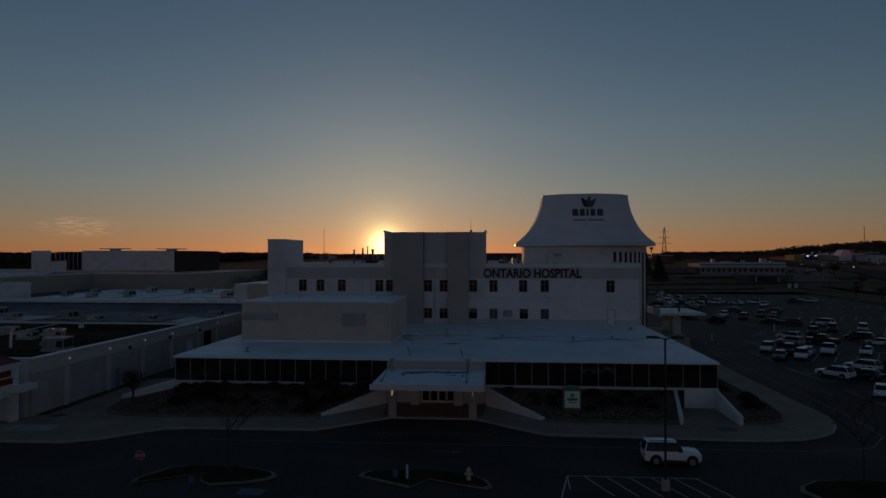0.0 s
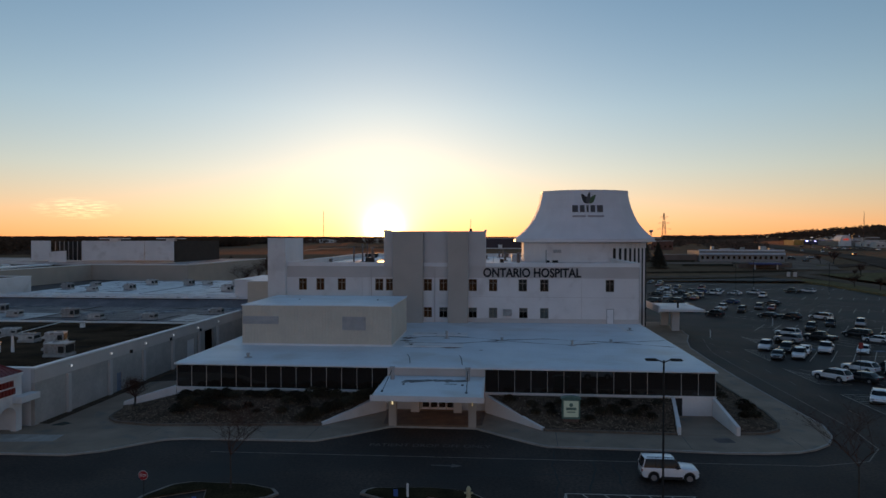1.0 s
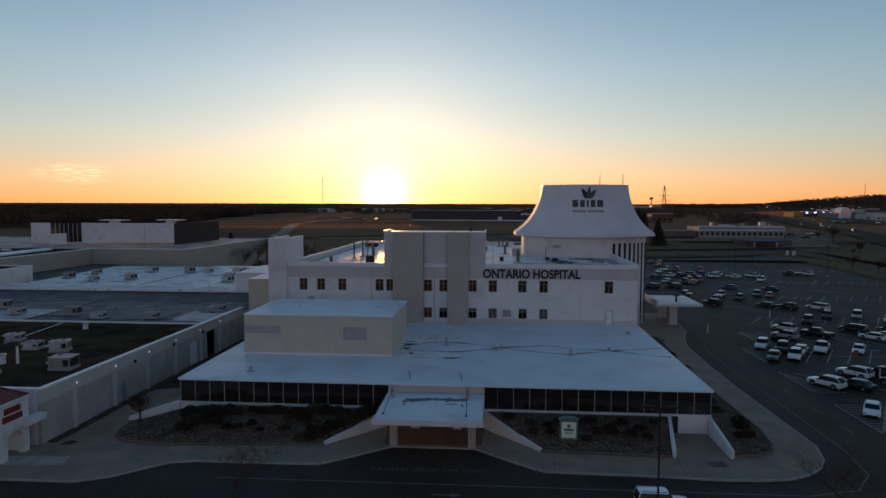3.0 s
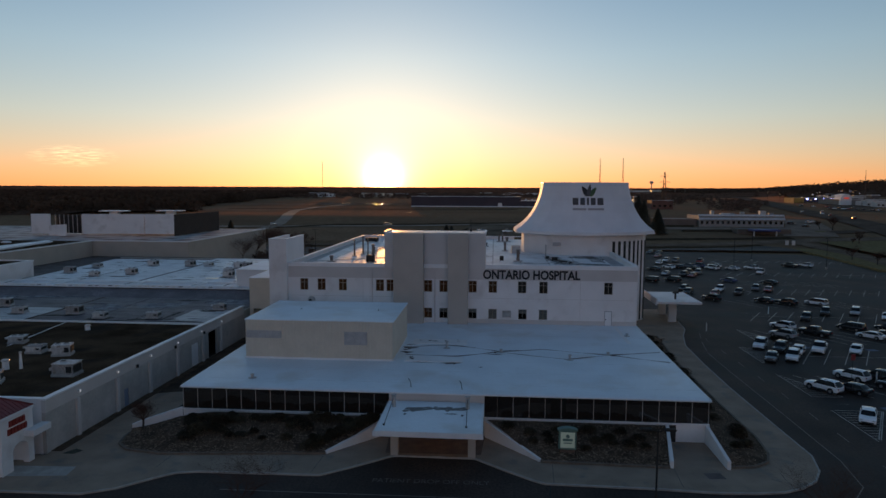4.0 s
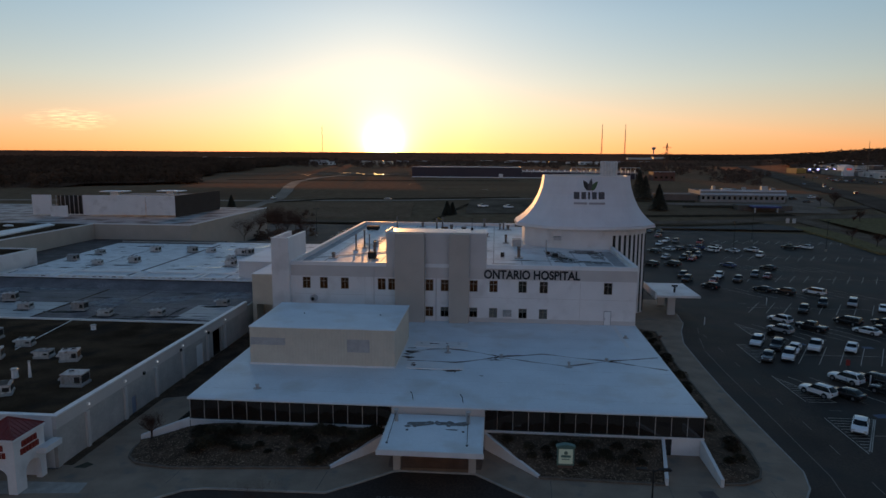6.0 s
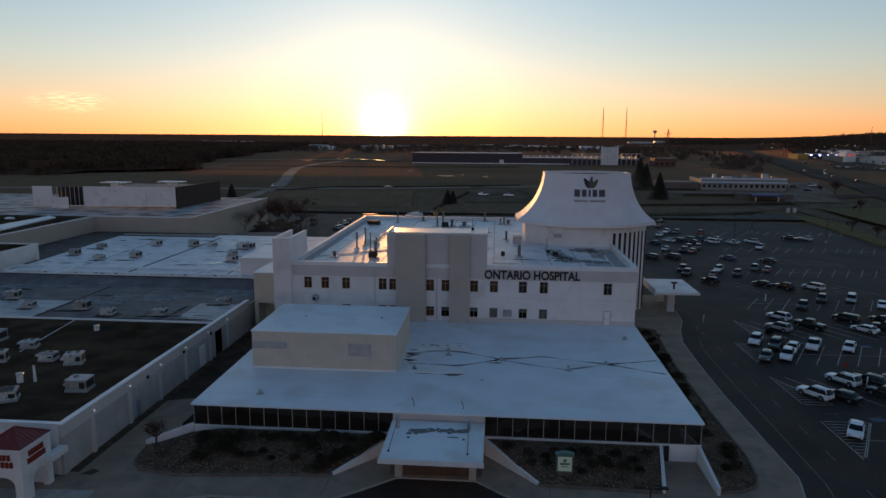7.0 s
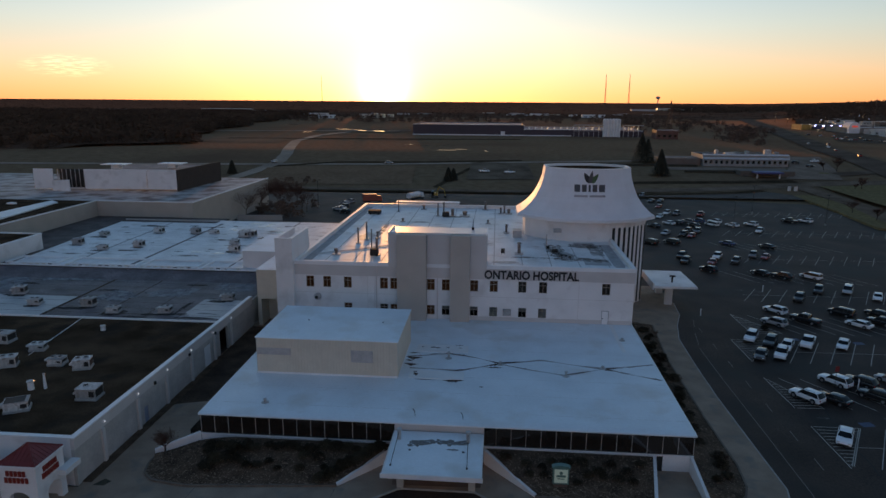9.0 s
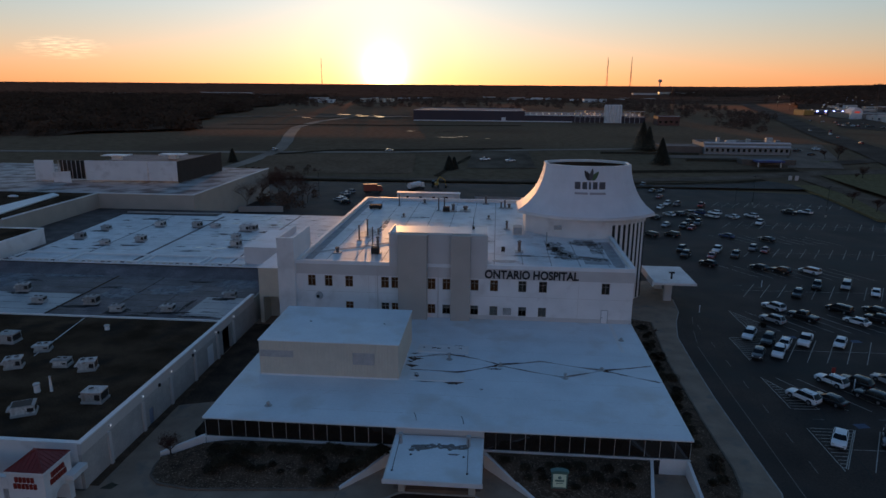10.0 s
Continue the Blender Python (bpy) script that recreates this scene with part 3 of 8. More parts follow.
ISLANDKERB = mat("weathered_kerb", (0.25, 0.21, 0.18), 0.85, 0.2, 1.0, 10.0, 0.15)
# kerbed islands in the front lot, with turf
def island(name, outline, label):
    c = sum((Vector(p) for p in outline), Vector((0, 0))) / len(outline)
    ob = setting(name, Shape().prism(outline, 0.0, 0.15), ISLANDKERB, label, "island")
    inner = [tuple(c + (Vector(p) - c) * 0.93) for p in outline]
    part("turf", Shape().prism(inner, 0.1, 0.19), ISLAND, ob, "dark winter turf")
    return ob


island("island", [(-25.7, 44.4), (-25.6, 45.2), (-24.5, 47.4), (-23.2, 48.1), (-18.6, 48.0), (-16.4, 47.2), (-15.8, 46.4), (-16.2, 45.7), (-17.4, 45.0), (-19.9, 44.3), (-20.9, 45.0), (-21.5, 46.8)], "kerbed turf island with a pale concrete rim")
island("island", [(-9.9, 46.9), (-9.8, 47.5), (-9.2, 48.0), (-4.9, 48.4), (-2.0, 48.0), (-0.6, 46.5), (-0.2, 45.4), (-0.6, 45.0), (-1.9, 45.5), (-4.8, 46.8), (-6.0, 44.9)], "kerbed turf island with a pale concrete rim")
island("island", [(20.6, 46.2), (20.9, 47.0), (22.4, 48.3), (26.4, 48.8), (31, 48.0), (32, 46.4), (30, 44.4), (24, 43.8), (21.2, 44.8)], "kerbed turf island under a bare tree")
patch_of_ground("verge", [(131, 232), (134.5, 268), (136, 297), (136, 312), (146.6, 312), (146.4, 290), (144, 265), (139.6, 238), (137, 228)], VERGE, "strip of dormant grass beside the car park", -0.6, 0.9)


def ribbon(name, line, width, material, label, lift=0.06, category="road", steps=40):
    """A road that follows the land."""
    s = Shape()
    pts = [along([(x, y, 0) for x, y in line], k / steps) for k in range(steps + 1)]
    for i, p in enumerate(pts):
        d = (pts[min(i + 1, steps)] - pts[max(i - 1, 0)]).normalized()
        n = Vector((-d.y, d.x, 0)) * width / 2
        for q in (p - n, p + n):
            s.v.append((q.x, q.y, land(q.x, q.y) + lift))
    for i in range(steps):
        s.f.append((2 * i, 2 * i + 2, 2 * i + 3, 2 * i + 1))
    return setting(name, s, material, label, category)


RINGROAD = mat("ring_road_asphalt", (0.21, 0.148, 0.108), 0.95, 0.25, 9.0, 1.0, 0.0, spec=0.0)
ribbon("far_road", [(-125, 297), (-141, 330), (-136, 352), (-131, 385), (-137, 420), (-148, 460), (-166, 535), (-168, 610), (-150, 680)], 8, FARROAD, "pale winding access road through the fields", 0.15)
ribbon("cross_road", [(-420, 362), (-160, 377), (-60, 385), (40, 402), (90, 410)], 4.5, FARROAD, "narrow pale track across the fields", 0.12)
ribbon("service_road", [(-190, 306), (-95, 307), (0, 307), (45, 312), (78, 320), (97, 323), (117, 329), (150, 341), (171, 347), (205, 353)], 10, RINGROAD, "pale grey ring road beyond the car park", 0.12)
ribbon("side_road", [(148, 340), (151, 322), (152, 307), (151, 281), (146, 254), (140, 215), (136, 180)], 9.5, RINGROAD, "grey road along the car park", 0.32, steps=40)
ribbon("main_road", [(200, 150), (208, 300), (220, 394), (227, 450), (246, 525), (268, 606), (310, 770), (354, 945), (394, 1085), (545, 1605), (760, 2300), (1000, 3100)], 21, MAINROAD, "wide grey main road running to the horizon", 0.5, steps=120)
ribbon("office_drive", [(184, 372), (198, 377), (218, 386)], 9, MAINROAD, "driveway to the main road", 0.3, steps=20)
DITCH = mat("ditch_grass", (0.09, 0.062, 0.04), 0.95, 0.35, 6.0, 1.0, 0.0, spec=0.0)
PALEGRASS = mat("pale_dry_grass", (0.32, 0.22, 0.145), 0.95, 0.25, 20.0, 0.5, 0.0, spec=0.0, colour2=(0.19, 0.13, 0.085), sheen=(0.06, 0.35, (1.0, 0.55, 0.36)))
ribbon("ditch", [(-190, 301.5), (-76, 303), (0, 304), (59, 305.5), (87, 310), (113, 317), (128, 324)], 4.0, DITCH, "dark grassy ditch along the car park", 0.16, "ditch")
ribbon("ditch", [(-130, 372), (-96, 389), (-41, 394), (-28, 397), (15, 404)], 4.0, DITCH, "dark ditch beside the field track", 0.14, "ditch")
ribbon("ditch", [(60, 338), (87, 342), (120, 346), (154, 351)], 7.0, DITCH, "dark grass bank beside the ring road", 0.14, "ditch", 20)
ribbon("hedgerow_line", [(-30, 318), (-23, 350), (-14, 378), (-10, 396)], 3.0, DITCH, "dark overgrown field boundary", 0.16, "ditch")
ribbon("dark_field_edge", [(-235, 560), (-172, 566), (-60, 574), (20, 585)], 9.0, DITCH, "dark strip between two fields", 0.16, "ditch")
ribbon("far_track", [(-330, 655), (-269, 668), (-172, 686), (-60, 700)], 7.0, FARROAD, "pale distant road across the fields", 0.3)
ribbon("pale_field", [(-300, 545), (-250, 548), (-175, 552)], 70.0, PALEGRASS, "paler mown field before the wood", 0.12, "field", 20)
ribbon("pale_field", [(-130, 345), (-90, 348), (-45, 352)], 55.0, PALEGRASS, "paler mown field beyond the car park", 0.08, "field", 20)
PALELOT = mat("pale_asphalt", (0.29, 0.21, 0.16), 0.95, 0.2, 12.0, 1.0, 0.0, spec=0.0)
for name, outline, material, label in (
        ("gravel_lot", [(-16, 341), (20, 344), (18, 394), (-15, 394)], GRAVEL, "bare gravel yard in the fields"),
        ("office_lot", [(152, 357), (180, 356), (191, 388), (206, 440), (186, 438), (172, 402), (163, 383)], PALELOT, "pale paved yard round a low office"),
        ("office_lot", [(95, 379), (162, 382), (165, 391), (98, 388)], PALELOT, "pale paved strip before a low office"),
        ("car_park_edge", [(60, 298), (136, 298), (136, 312), (128, 320), (113, 313), (87, 306), (60, 302)], ASPHALT, "far edge of the car park"),
        ("lot_island", [(172, 372), (180, 371), (186, 377), (178, 380)], VERGE, "small turf island in the office yard"),
        ("roadside_grass", [(160, 338), (200, 345), (200, 250), (160, 250)], VERGE, "dormant grass between the side road and the main road"),
        ("far_lot", [(296, 600), (328, 572), (372, 688), (330, 690)], MAINROAD, "distant shop car park"),
        ("far_lot", [(-185, 668), (-100, 668), (-95, 720), (-200, 730)], GRAVEL, "distant car park"),
        ("far_lot", [(340, 690), (440, 690), (470, 800), (370, 800)], MAINROAD, "distant store car park")):
    c = sum((Vector(p) for p in outline), Vector((0, 0))) / len(outline)
    s = Shape()
    n = len(outline)
    pts = [(*p, land(*p) + 0.25) for p in outline] + [(c.x, c.y, land(c.x, c.y) + 0.3)]
    setting(name, s.add(pts, [(i, (i + 1) % n, n) for i in range(n)]), material, label, "yard")
for x, y, a, b in ((-168, 715, 8, 2.5), (-142, 690, 6, 3), (-122, 682, 5, 4), (-150, 705, 5, 2), (-130, 700, 4, 1.5), (-250, 802, 10, 3), (-35, 452, 7, 0.9), (-26, 462, 5, 0.9), (-7, 446, 2, 0.8), (-60, 504, 10, 0.8), (-40, 505, 6, 0.7), (-192, 655, 5, 2)):
    s = Shape()
    ring = [(x + a * math.cos(t) * (0.8 + 0.3 * random.random()), y + b * math.sin(t) * (0.8 + 0.3 * random.random())) for t in [k * math.pi / 8 for k in range(16)]]
    s.add([(px, py, land(x, y) + 0.5) for px, py in ring], [tuple(range(16))])
    setting("puddle", s, WATER, "shallow standing water that mirrors the evening sky", "water")

# dark leaf-strewn floor under the woods
def floor_sheet(name, left, right, ys, label, lift=2.0, material=LITTER):
    s = Shape()
    for j, y in enumerate(ys):
        for k in range(31):
            x = left(y) + (right(y) - left(y)) * k / 30
            s.v.append((x, y, land(x, y) + (lift if j else -0.5)))
    for j in range(len(ys) - 1):
        for k in range(30):
            s.f.append((31 * j + k, 31 * j + k + 1, 31 * j + k + 32, 31 * j + k + 31))
    setting(name, s, material, label, "ground", True)


floor_sheet("woodland_floor", lambda y: -1.05 * y - 60, lambda y: wood_edge(y), list(range(425, 1100, 20)), "dark floor of the leafless wood")
floor_sheet("far_woodland_floor", lambda y: -0.95 * y, lambda y: 0.95 * y, [1080 + 40 * ((k * 7) % 3 - 1) + 90 * k for k in range(1, 38)], "dark floor of the far woods", 5.0)
floor_sheet("hill_floor", lambda y: 0.385 * y + 40, lambda y: 1.05 * y + 60, list(range(890, 1140, 25)), "dark floor of the wooded rise", 6.0)

# ---- raised planting beds ----
rng = random.Random(5)


def bed_rise(u, rise):
    """How far the bed has climbed at the share u of its length, where it starts low."""
    return 0.25 + 0.75 * ease(0, rise, u) if rise else 1.0


def bed(name, low, high, top, label, steps=60, rows=14, rise=0.0):
    """A sloping bed between its kerb line and the wall above it."""
    s = Shape()
    for j in range(rows + 1):
        v = j / rows
        for i in range(steps + 1):
            a, b = along([(*p, 0) for p in low], i / steps), along([(*p, 0) for p in high], i / steps)
            p = a.lerp(b, v)
            z = 0.22 + (top - 0.22) * bed_rise(i / steps, rise) * ease(-0.15, 1.05, v) + (0.06 * noise.noise((p.x * 1.3, p.y * 1.3, 0)) if 0 < v < 1 else 0)
            s.v.append((p.x, p.y, z))
    w = steps + 1
    for j in range(rows):
        for i in range(steps):
            s.f.append((j * w + i, j * w + i + 1, (j + 1) * w + i + 1, (j + 1) * w + i))
    ob = setting(name, s, MULCH, label, "planting bed", True)
    stones = Shape()
    base = [Vector(v) for v in ((1, 0, 0), (-1, 0, 0), (0, 1, 0), (0, -1, 0), (0, 0, 1), (0, 0, -0.6))]
    faces = [(0, 2, 4), (2, 1, 4), (1, 3, 4), (3, 0, 4), (2, 0, 5), (1, 2, 5), (3, 1, 5), (0, 3, 5)]
    for k in range(int(steps * rows * 6)):
        u, v = rng.random(), rng.random() ** 1.3
        a, b = along([(*p, 0) for p in low], u), along([(*p, 0) for p in high], u)
        p = a.lerp(b, v)
        p.z = 0.22 + (top - 0.22) * bed_rise(u, rise) * ease(-0.15, 1.05, v)
        r = 0.04 + 0.065 * rng.random()
        rot = Matrix.Rotation(rng.random() * 6, 3, "Z")
        stones.add([p + rot @ Vector((q.x * r * (0.8 + 0.5 * rng.random()), q.y * r, q.z * r * 0.7)) for q in base], faces)
    part("stones", stones, STONE, ob, "tan and grey river stones")["kind"] = "stuff"
    edge = Shape()
    pts = [along([(*p, 0) for p in low], i / steps) for i in range(steps + 1)]
    for a, b in zip(pts, pts[1:]):
        n = Vector((b - a).cross(Vector((0, 0, 1)))).normalized() * 0.11
        edge.prism([(a - n).to_tuple()[:2], (b - n).to_tuple()[:2], (b + n).to_tuple()[:2], (a + n).to_tuple()[:2]], 0.1, 0.36)
    part("edging", edge, EDGING, ob, "dark timber edging")
    return ob


BED_L = ([(-40.3, 67.4), (-40.3, 66.2), (-39.8, 64.3), (-38.2, 62.9), (-34.0, 62.2), (-17.3, 63.75)], [(-40.2, 67.7), (-35.8, 70.0), (-11.9, 70.15)])
BED_R = ([(4.7, 63.6), (17.3, 63.3)], [(-0.8, 70.15), (18.5, 70.15)])
BED_E = ([(23.3, 63.9), (25.5, 64.1), (27.4, 65.4), (28.3, 67.5), (28.8, 72), (28.6, 83), (28.8, 105), (30.2, 122)], [(23.25, 64.6), (23.3, 72), (23.4, 122)])
bed("planting_bed", *BED_L, 2.0, "sloping bed of river stones and dormant shrubs beside the entrance", rise=0.34)
bed("planting_bed", *BED_R, 2.0, "sloping stony bed with dark shrubs below the window band", 40)
bed("planting_bed", *BED_E, 1.1, "stony bed with bushes along the side wall", 80, 10)

# ---- the hospital ----
hosp = thing("hospital", "white stucco hospital with glazed low wing and flared tower", "building", (-6, 107, 0))
X0, X1, YF, YM = -35.6, 23.1, 70.3, 107.6

# low wing: base wall, side walls, floor and inner wall, roof
s = Shape()
s.box(X0, -11.7, YF, YF + 0.3, 0.0, 2.12)
s.box(-1.1, X1, YF, YF + 0.3, 0.0, 2.12)
s.box(X0, X0 + 0.3, YF + 0.3, YM, 0.0, 4.72)
s.box(X1 - 0.3, X1, YF + 0.3, YM, 0.0, 4.72)
part("base_wall", s, WHITE, hosp)
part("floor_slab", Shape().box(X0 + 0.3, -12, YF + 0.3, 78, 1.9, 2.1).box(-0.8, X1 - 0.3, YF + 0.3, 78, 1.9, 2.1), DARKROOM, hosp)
part("inner_wall", Shape().box(X0 + 0.3, X1 - 0.3, 77.0, 77.2, 0.2, 4.7), DARKROOM, hosp, "inner wall coloured dark for the dim room behind the glass")
part("window_sill", Shape().box(X0 - 0.05, -11.7, YF - 0.14, YF - 0.004, 2.13, 2.25), TRIM, hosp, "white metal sill")
part("window_sill", Shape().box(-1.1, X1 + 0.05, YF - 0.14, YF - 0.004, 2.13, 2.25), TRIM, hosp, "white metal sill")
lowroof = part("low_roof", Shape().box(X0, X1, YF + 0.7, YM - 0.004, 4.79, 5.0).prism([(X0, YF - 0.25), (X1, YF - 0.25), (X1, YF + 0.7), (X0, YF + 0.7)], 4.79, [4.86, 4.86, 5.0, 5.0]), MEMBRANE, hosp, "bright white membrane roof of the low wing")
part("roof_edge", Shape().box(X0 - 0.12, X1 + 0.12, YF - 0.34, YF - 0.254, 4.74, 4.885), TRIM, hosp, "white metal eaves trim")
part("roof_edge", Shape().prism([(X0 - 0.14, YF - 0.254), (X0 - 0.004, YF - 0.254), (X0 - 0.004, YM), (X0 - 0.14, YM)], 4.74, [4.95, 4.95, 5.12, 5.12]), TRIM, hosp, "white metal eaves trim")
part("roof_edge", Shape().prism([(X1 + 0.004, YF - 0.254), (X1 + 0.14, YF - 0.254), (X1 + 0.14, YM), (X1 + 0.004, YM)], 4.74, [4.95, 4.95, 5.12, 5.12]), TRIM, hosp, "white metal eaves trim")

pane_mesh = Shape().box(-0.5, 0.5, -0.02, 0.02, -0.5, 0.5).mesh("pane", GLASS)
post_mesh = Shape().box(-0.028, 0.028, -0.07, 0.07, -0.5, 0.5).mesh("mullion", mat("mullion_paint", (0.45, 0.41, 0.38), 0.6, 0.08))


def glazing(xa, xb, n, za, zb, y):
    step = (xb - xa) / n
    for i in range(n):
        part("pane", pane_mesh, GLASS, hosp, m=Matrix.Translation((xa + (i + 0.5) * step, y, (za + zb) / 2)) @ Matrix.Rotation(0.004 * rng.uniform(-1, 1), 4, "Z") @ Matrix.Diagonal((step - 0.06, 1, zb - za, 1)))
    for i in range(n + 1):
        part("mullion", post_mesh, TRIM, hosp, m=Matrix.Translation((xa + i * step, y, (za + zb) / 2)) @ Matrix.Diagonal((1, 1, zb - za, 1)))


glazing(X0 + 0.05, -11.7, 14, 2.26, 4.785, YF + 0.05)
glazing(-1.1, 0.34, 1, 2.26, 4.785, YF + 0.05)
glazing(0.34, X1 - 0.05, 13, 2.26, 4.785, YF + 0.05)

# entrance: fascia panel, side walls, doors, canopy, wing walls
part("fascia_panel", Shape().box(-11.7, -1.1, YF - 0.05, YF + 0.3, 3.3, 4.72), OFFWHITE, hosp, "off-white panel over the canopy")
part("entrance_wall", wall_with_holes(Shape(), -11.7, -1.1, 70.6, 70.9, 0.15, 3.3, [(-8.0, -4.4, 0.15, 2.6)]), OFFWHITE, hosp)
for x in (-8.6, -4.0):
    part("entrance_pier", Shape().box(x - 0.45, x + 0.45, 69.4, 70.59, 0.15, 3.3), OFFWHITE, hosp)
for i in range(4):
    x = -8.0 + 0.9 * i
    d = part("door", Shape().box(x + 0.02, x + 0.1, 70.68, 70.78, 0.16, 2.58).box(x + 0.8, x + 0.88, 70.68, 70.78, 0.16, 2.58).box(x + 0.1, x + 0.8, 70.68, 70.78, 0.16, 0.4).box(x + 0.1, x + 0.8, 70.68, 70.78, 2.3, 2.58), TRIM, hosp, "white-framed glass entrance door")
    part("pane", Shape().box(x + 0.1, x + 0.8, 70.71, 70.74, 0.4, 2.3), GLASS, d)
part("entry_glow", Shape().box(-7.6, -4.8, 72.2, 72.3, 2.4, 2.6), lamp_mat("lobby_lamp", (1.0, 0.6, 0.3), 0.8), hosp, "lit lobby lamp")
canopy = part("canopy", Shape().box(-11.7, -1.1, 60.6, 69.9, 3.5, 3.95), WHITE, hosp, "flat white entrance canopy")
part("canopy_roof", Shape().box(-11.5, -1.3, 60.8, 69.8, 3.954, 3.98), MEMBRANE, canopy, "white membrane")
part("canopy_edge", Shape().box(-11.78, -1.02, 60.52, 60.596, 3.5, 4.03), TRIM, canopy, "white edge trim")
for x in (-10.2, -2.25):
    part("canopy_post", Shape().box(x - 0.38, x + 0.38, 64.1, 64.8, 0.15, 3.5), GREIGE, hosp, "square white post")
    part("post_lamp", Shape().box(x - 0.06, x + 0.06, 64.02, 64.096, 2.3, 3.2), lamp_mat("post_lamp_glow", (1.0, 0.86, 0.5), 0.7 if x < -5 else 0.15), hosp, "narrow lit wall lamp")
    pipe = part("canopy_pipe", Shape().tube((x - 0.6, 67.9, 3.98), (x - 0.6, 67.9, 5.2), 0.22, 0.22, 10).tube((x - 0.6, 67.9, 5.2), (x - 0.6, 67.9, 5.32), 0.3, 0.3, 10), GREYMETAL, hosp, "grey roof pipe with a cap")
    part("stay_rod", Shape().tube((x - 0.6, 67.6, 5.0), (x - 0.75 if x < -5 else x - 0.5, 62.3, 4.0), 0.035, 0.035, 5).tube((x - 0.75 if x < -5 else x - 0.5, 62.3, 3.97), (x - 0.75 if x < -5 else x - 0.5, 62.3, 4.1), 0.12, 0.1, 8), DARKMETAL, hosp, "thin dark stay rod")
for x in (-8.6, -6.3, -4.0):
    part("soffit_lamp", Shape().tube((x, 67.2, 3.45), (x, 67.2, 3.496), 0.2, 0.2, 12), lamp_mat("soffit_lamp_glow", (1.0, 0.55, 0.25), 5.0), canopy, "warm recessed lamp under the canopy")
for x in (-9.3, -3.3):
    part("roof_drain", Shape().tube((x, 65.6, 3.97), (x, 65.6, 4.05), 0.16, 0.12, 8), BLACK, canopy, "small dark roof drain")


def wing_wall(xa, ya, xb, yb, za, zb, curve=1.0, thick=0.35):
    """A retaining wall whose top sweeps up from za to zb."""
    s = Shape()
    a, b = Vector((xa, ya, 0)), Vector((xb, yb, 0))
    n = (b - a).cross(Vector((0, 0, 1))).normalized() * thick / 2
    rings = []
    for i in range(13):
        k = i / 12
        p = a.lerp(b, k)
        z = za + (zb - za) * k ** curve
        rings.append([(p.x - n.x, p.y - n.y, 0.0), (p.x + n.x, p.y + n.y, 0.0), (p.x + n.x, p.y + n.y, z), (p.x - n.x, p.y - n.y, z)])
    return s.loft(rings)


for v in ((-17.3, 63.9, -11.9, 69.9, 0.4, 2.0, 1.05), (4.7, 63.8, -0.9, 69.9, 0.4, 2.0, 1.05)):
    part("wing_wall", wing_wall(*v), WHITE, hosp, "white sloping retaining wall")
part("wing_wall", wing_wall(17.45, 63.3, 18.7, 70.2, 0.9, 2.1), WHITE, hosp, "white retaining wall of the service bay")
part("wing_wall", wing_wall(22.95, 63.4, 22.9, 70.2, 1.0, 2.1), WHITE, hosp, "white retaining wall of the service bay")
part("wing_wall", wing_wall(-40.5, 68.1, -35.75, 70.5, 0.95, 2.3, 0.9), WHITE, hosp, "low white garden wall")
part("bay_door", Shape().box(18.95, 19.65, YF - 0.06, YF - 0.004, 0.15, 2.0), DARKMETAL, hosp, "dark service door")
part("bay_floor", Shape().prism([(17.7, 63.3), (22.8, 63.4), (22.75, 70.2), (18.9, 70.2)], 0.15, 0.165), CONCRETE, hosp)

# plant room on the low roof, in ribbed siding
PX0, PX1, PY0, PY1, PZ = -32.8, -13.2, 82.4, 96.4, 10.1
s = Shape()


def ribbed(s, x0, y0, x1, y1, z0, z1, pitch=0.4, depth=0.03):
    a, b = Vector((x0, y0)), Vector((x1, y1))
    d = (b - a).normalized()
    n = Vector((d.y, -d.x)) * depth
    c = int((b - a).length / pitch)
    line = []
    for i in range(c):
        q = a + d * (b - a).length * i / c
        for k, o in ((0, 0), (0.25, 0), (0.4, 1), (0.85, 1)):
            line.append(q + d * pitch * k + n * o)
    line.append(b)
    s.add([(p.x, p.y, z0) for p in line] + [(p.x, p.y, z1) for p in line], [(i, i + 1, len(line) + i + 1, len(line) + i) for i in range(len(line) - 1)])


ribbed(s, PX0, PY0, PX1, PY0, 5.0, PZ), ribbed(s, PX1, PY0, PX1, PY1, 5.0, PZ), ribbed(s, PX1, PY1, PX0, PY1, 5.0, PZ), ribbed(s, PX0, PY1, PX0, PY0, 5.0, PZ)
plant = part("plant_room", s, BEIGE, hosp, "beige ribbed metal plant room")
part("plant_roof", Shape().box(PX0 - 0.12, PX1 + 0.12, PY0 - 0.12, PY1 + 0.12, PZ, PZ + 0.12), MEMBRANE, plant, "white membrane roof")
part("plant_base", Shape().box(PX0 - 0.1, PX1 + 0.1, PY0 - 0.1, PY0 - 0.062, 5.0, 5.25).box(PX1 + 0.062, PX1 + 0.1, PY0 - 0.1, PY1, 5.0, 5.25), TRIM, plant, "white base flashing")
for a, b, c, d in ((-32.6, -28.0, 7.75, 8.75), (-19.5, -16.6, 7.05, 8.8)):
    s = Shape()
    n = int((d - c) / 0.14)
    for i in range(n):
        z = c + (d - c) * i / n
        s.add([(a, PY0 - 0.1, z), (b, PY0 - 0.1, z), (b, PY0 - 0.06, z + 0.12), (a, PY0 - 0.06, z + 0.12)], [(0, 1, 2, 3)])
    s.box(a - 0.06, a, PY0 - 0.12, PY0 - 0.062, c, d).box(b, b + 0.06, PY0 - 0.12, PY0 - 0.062, c, d)
    part("louvre", s, GREYMETAL, plant, "grey louvred vent")
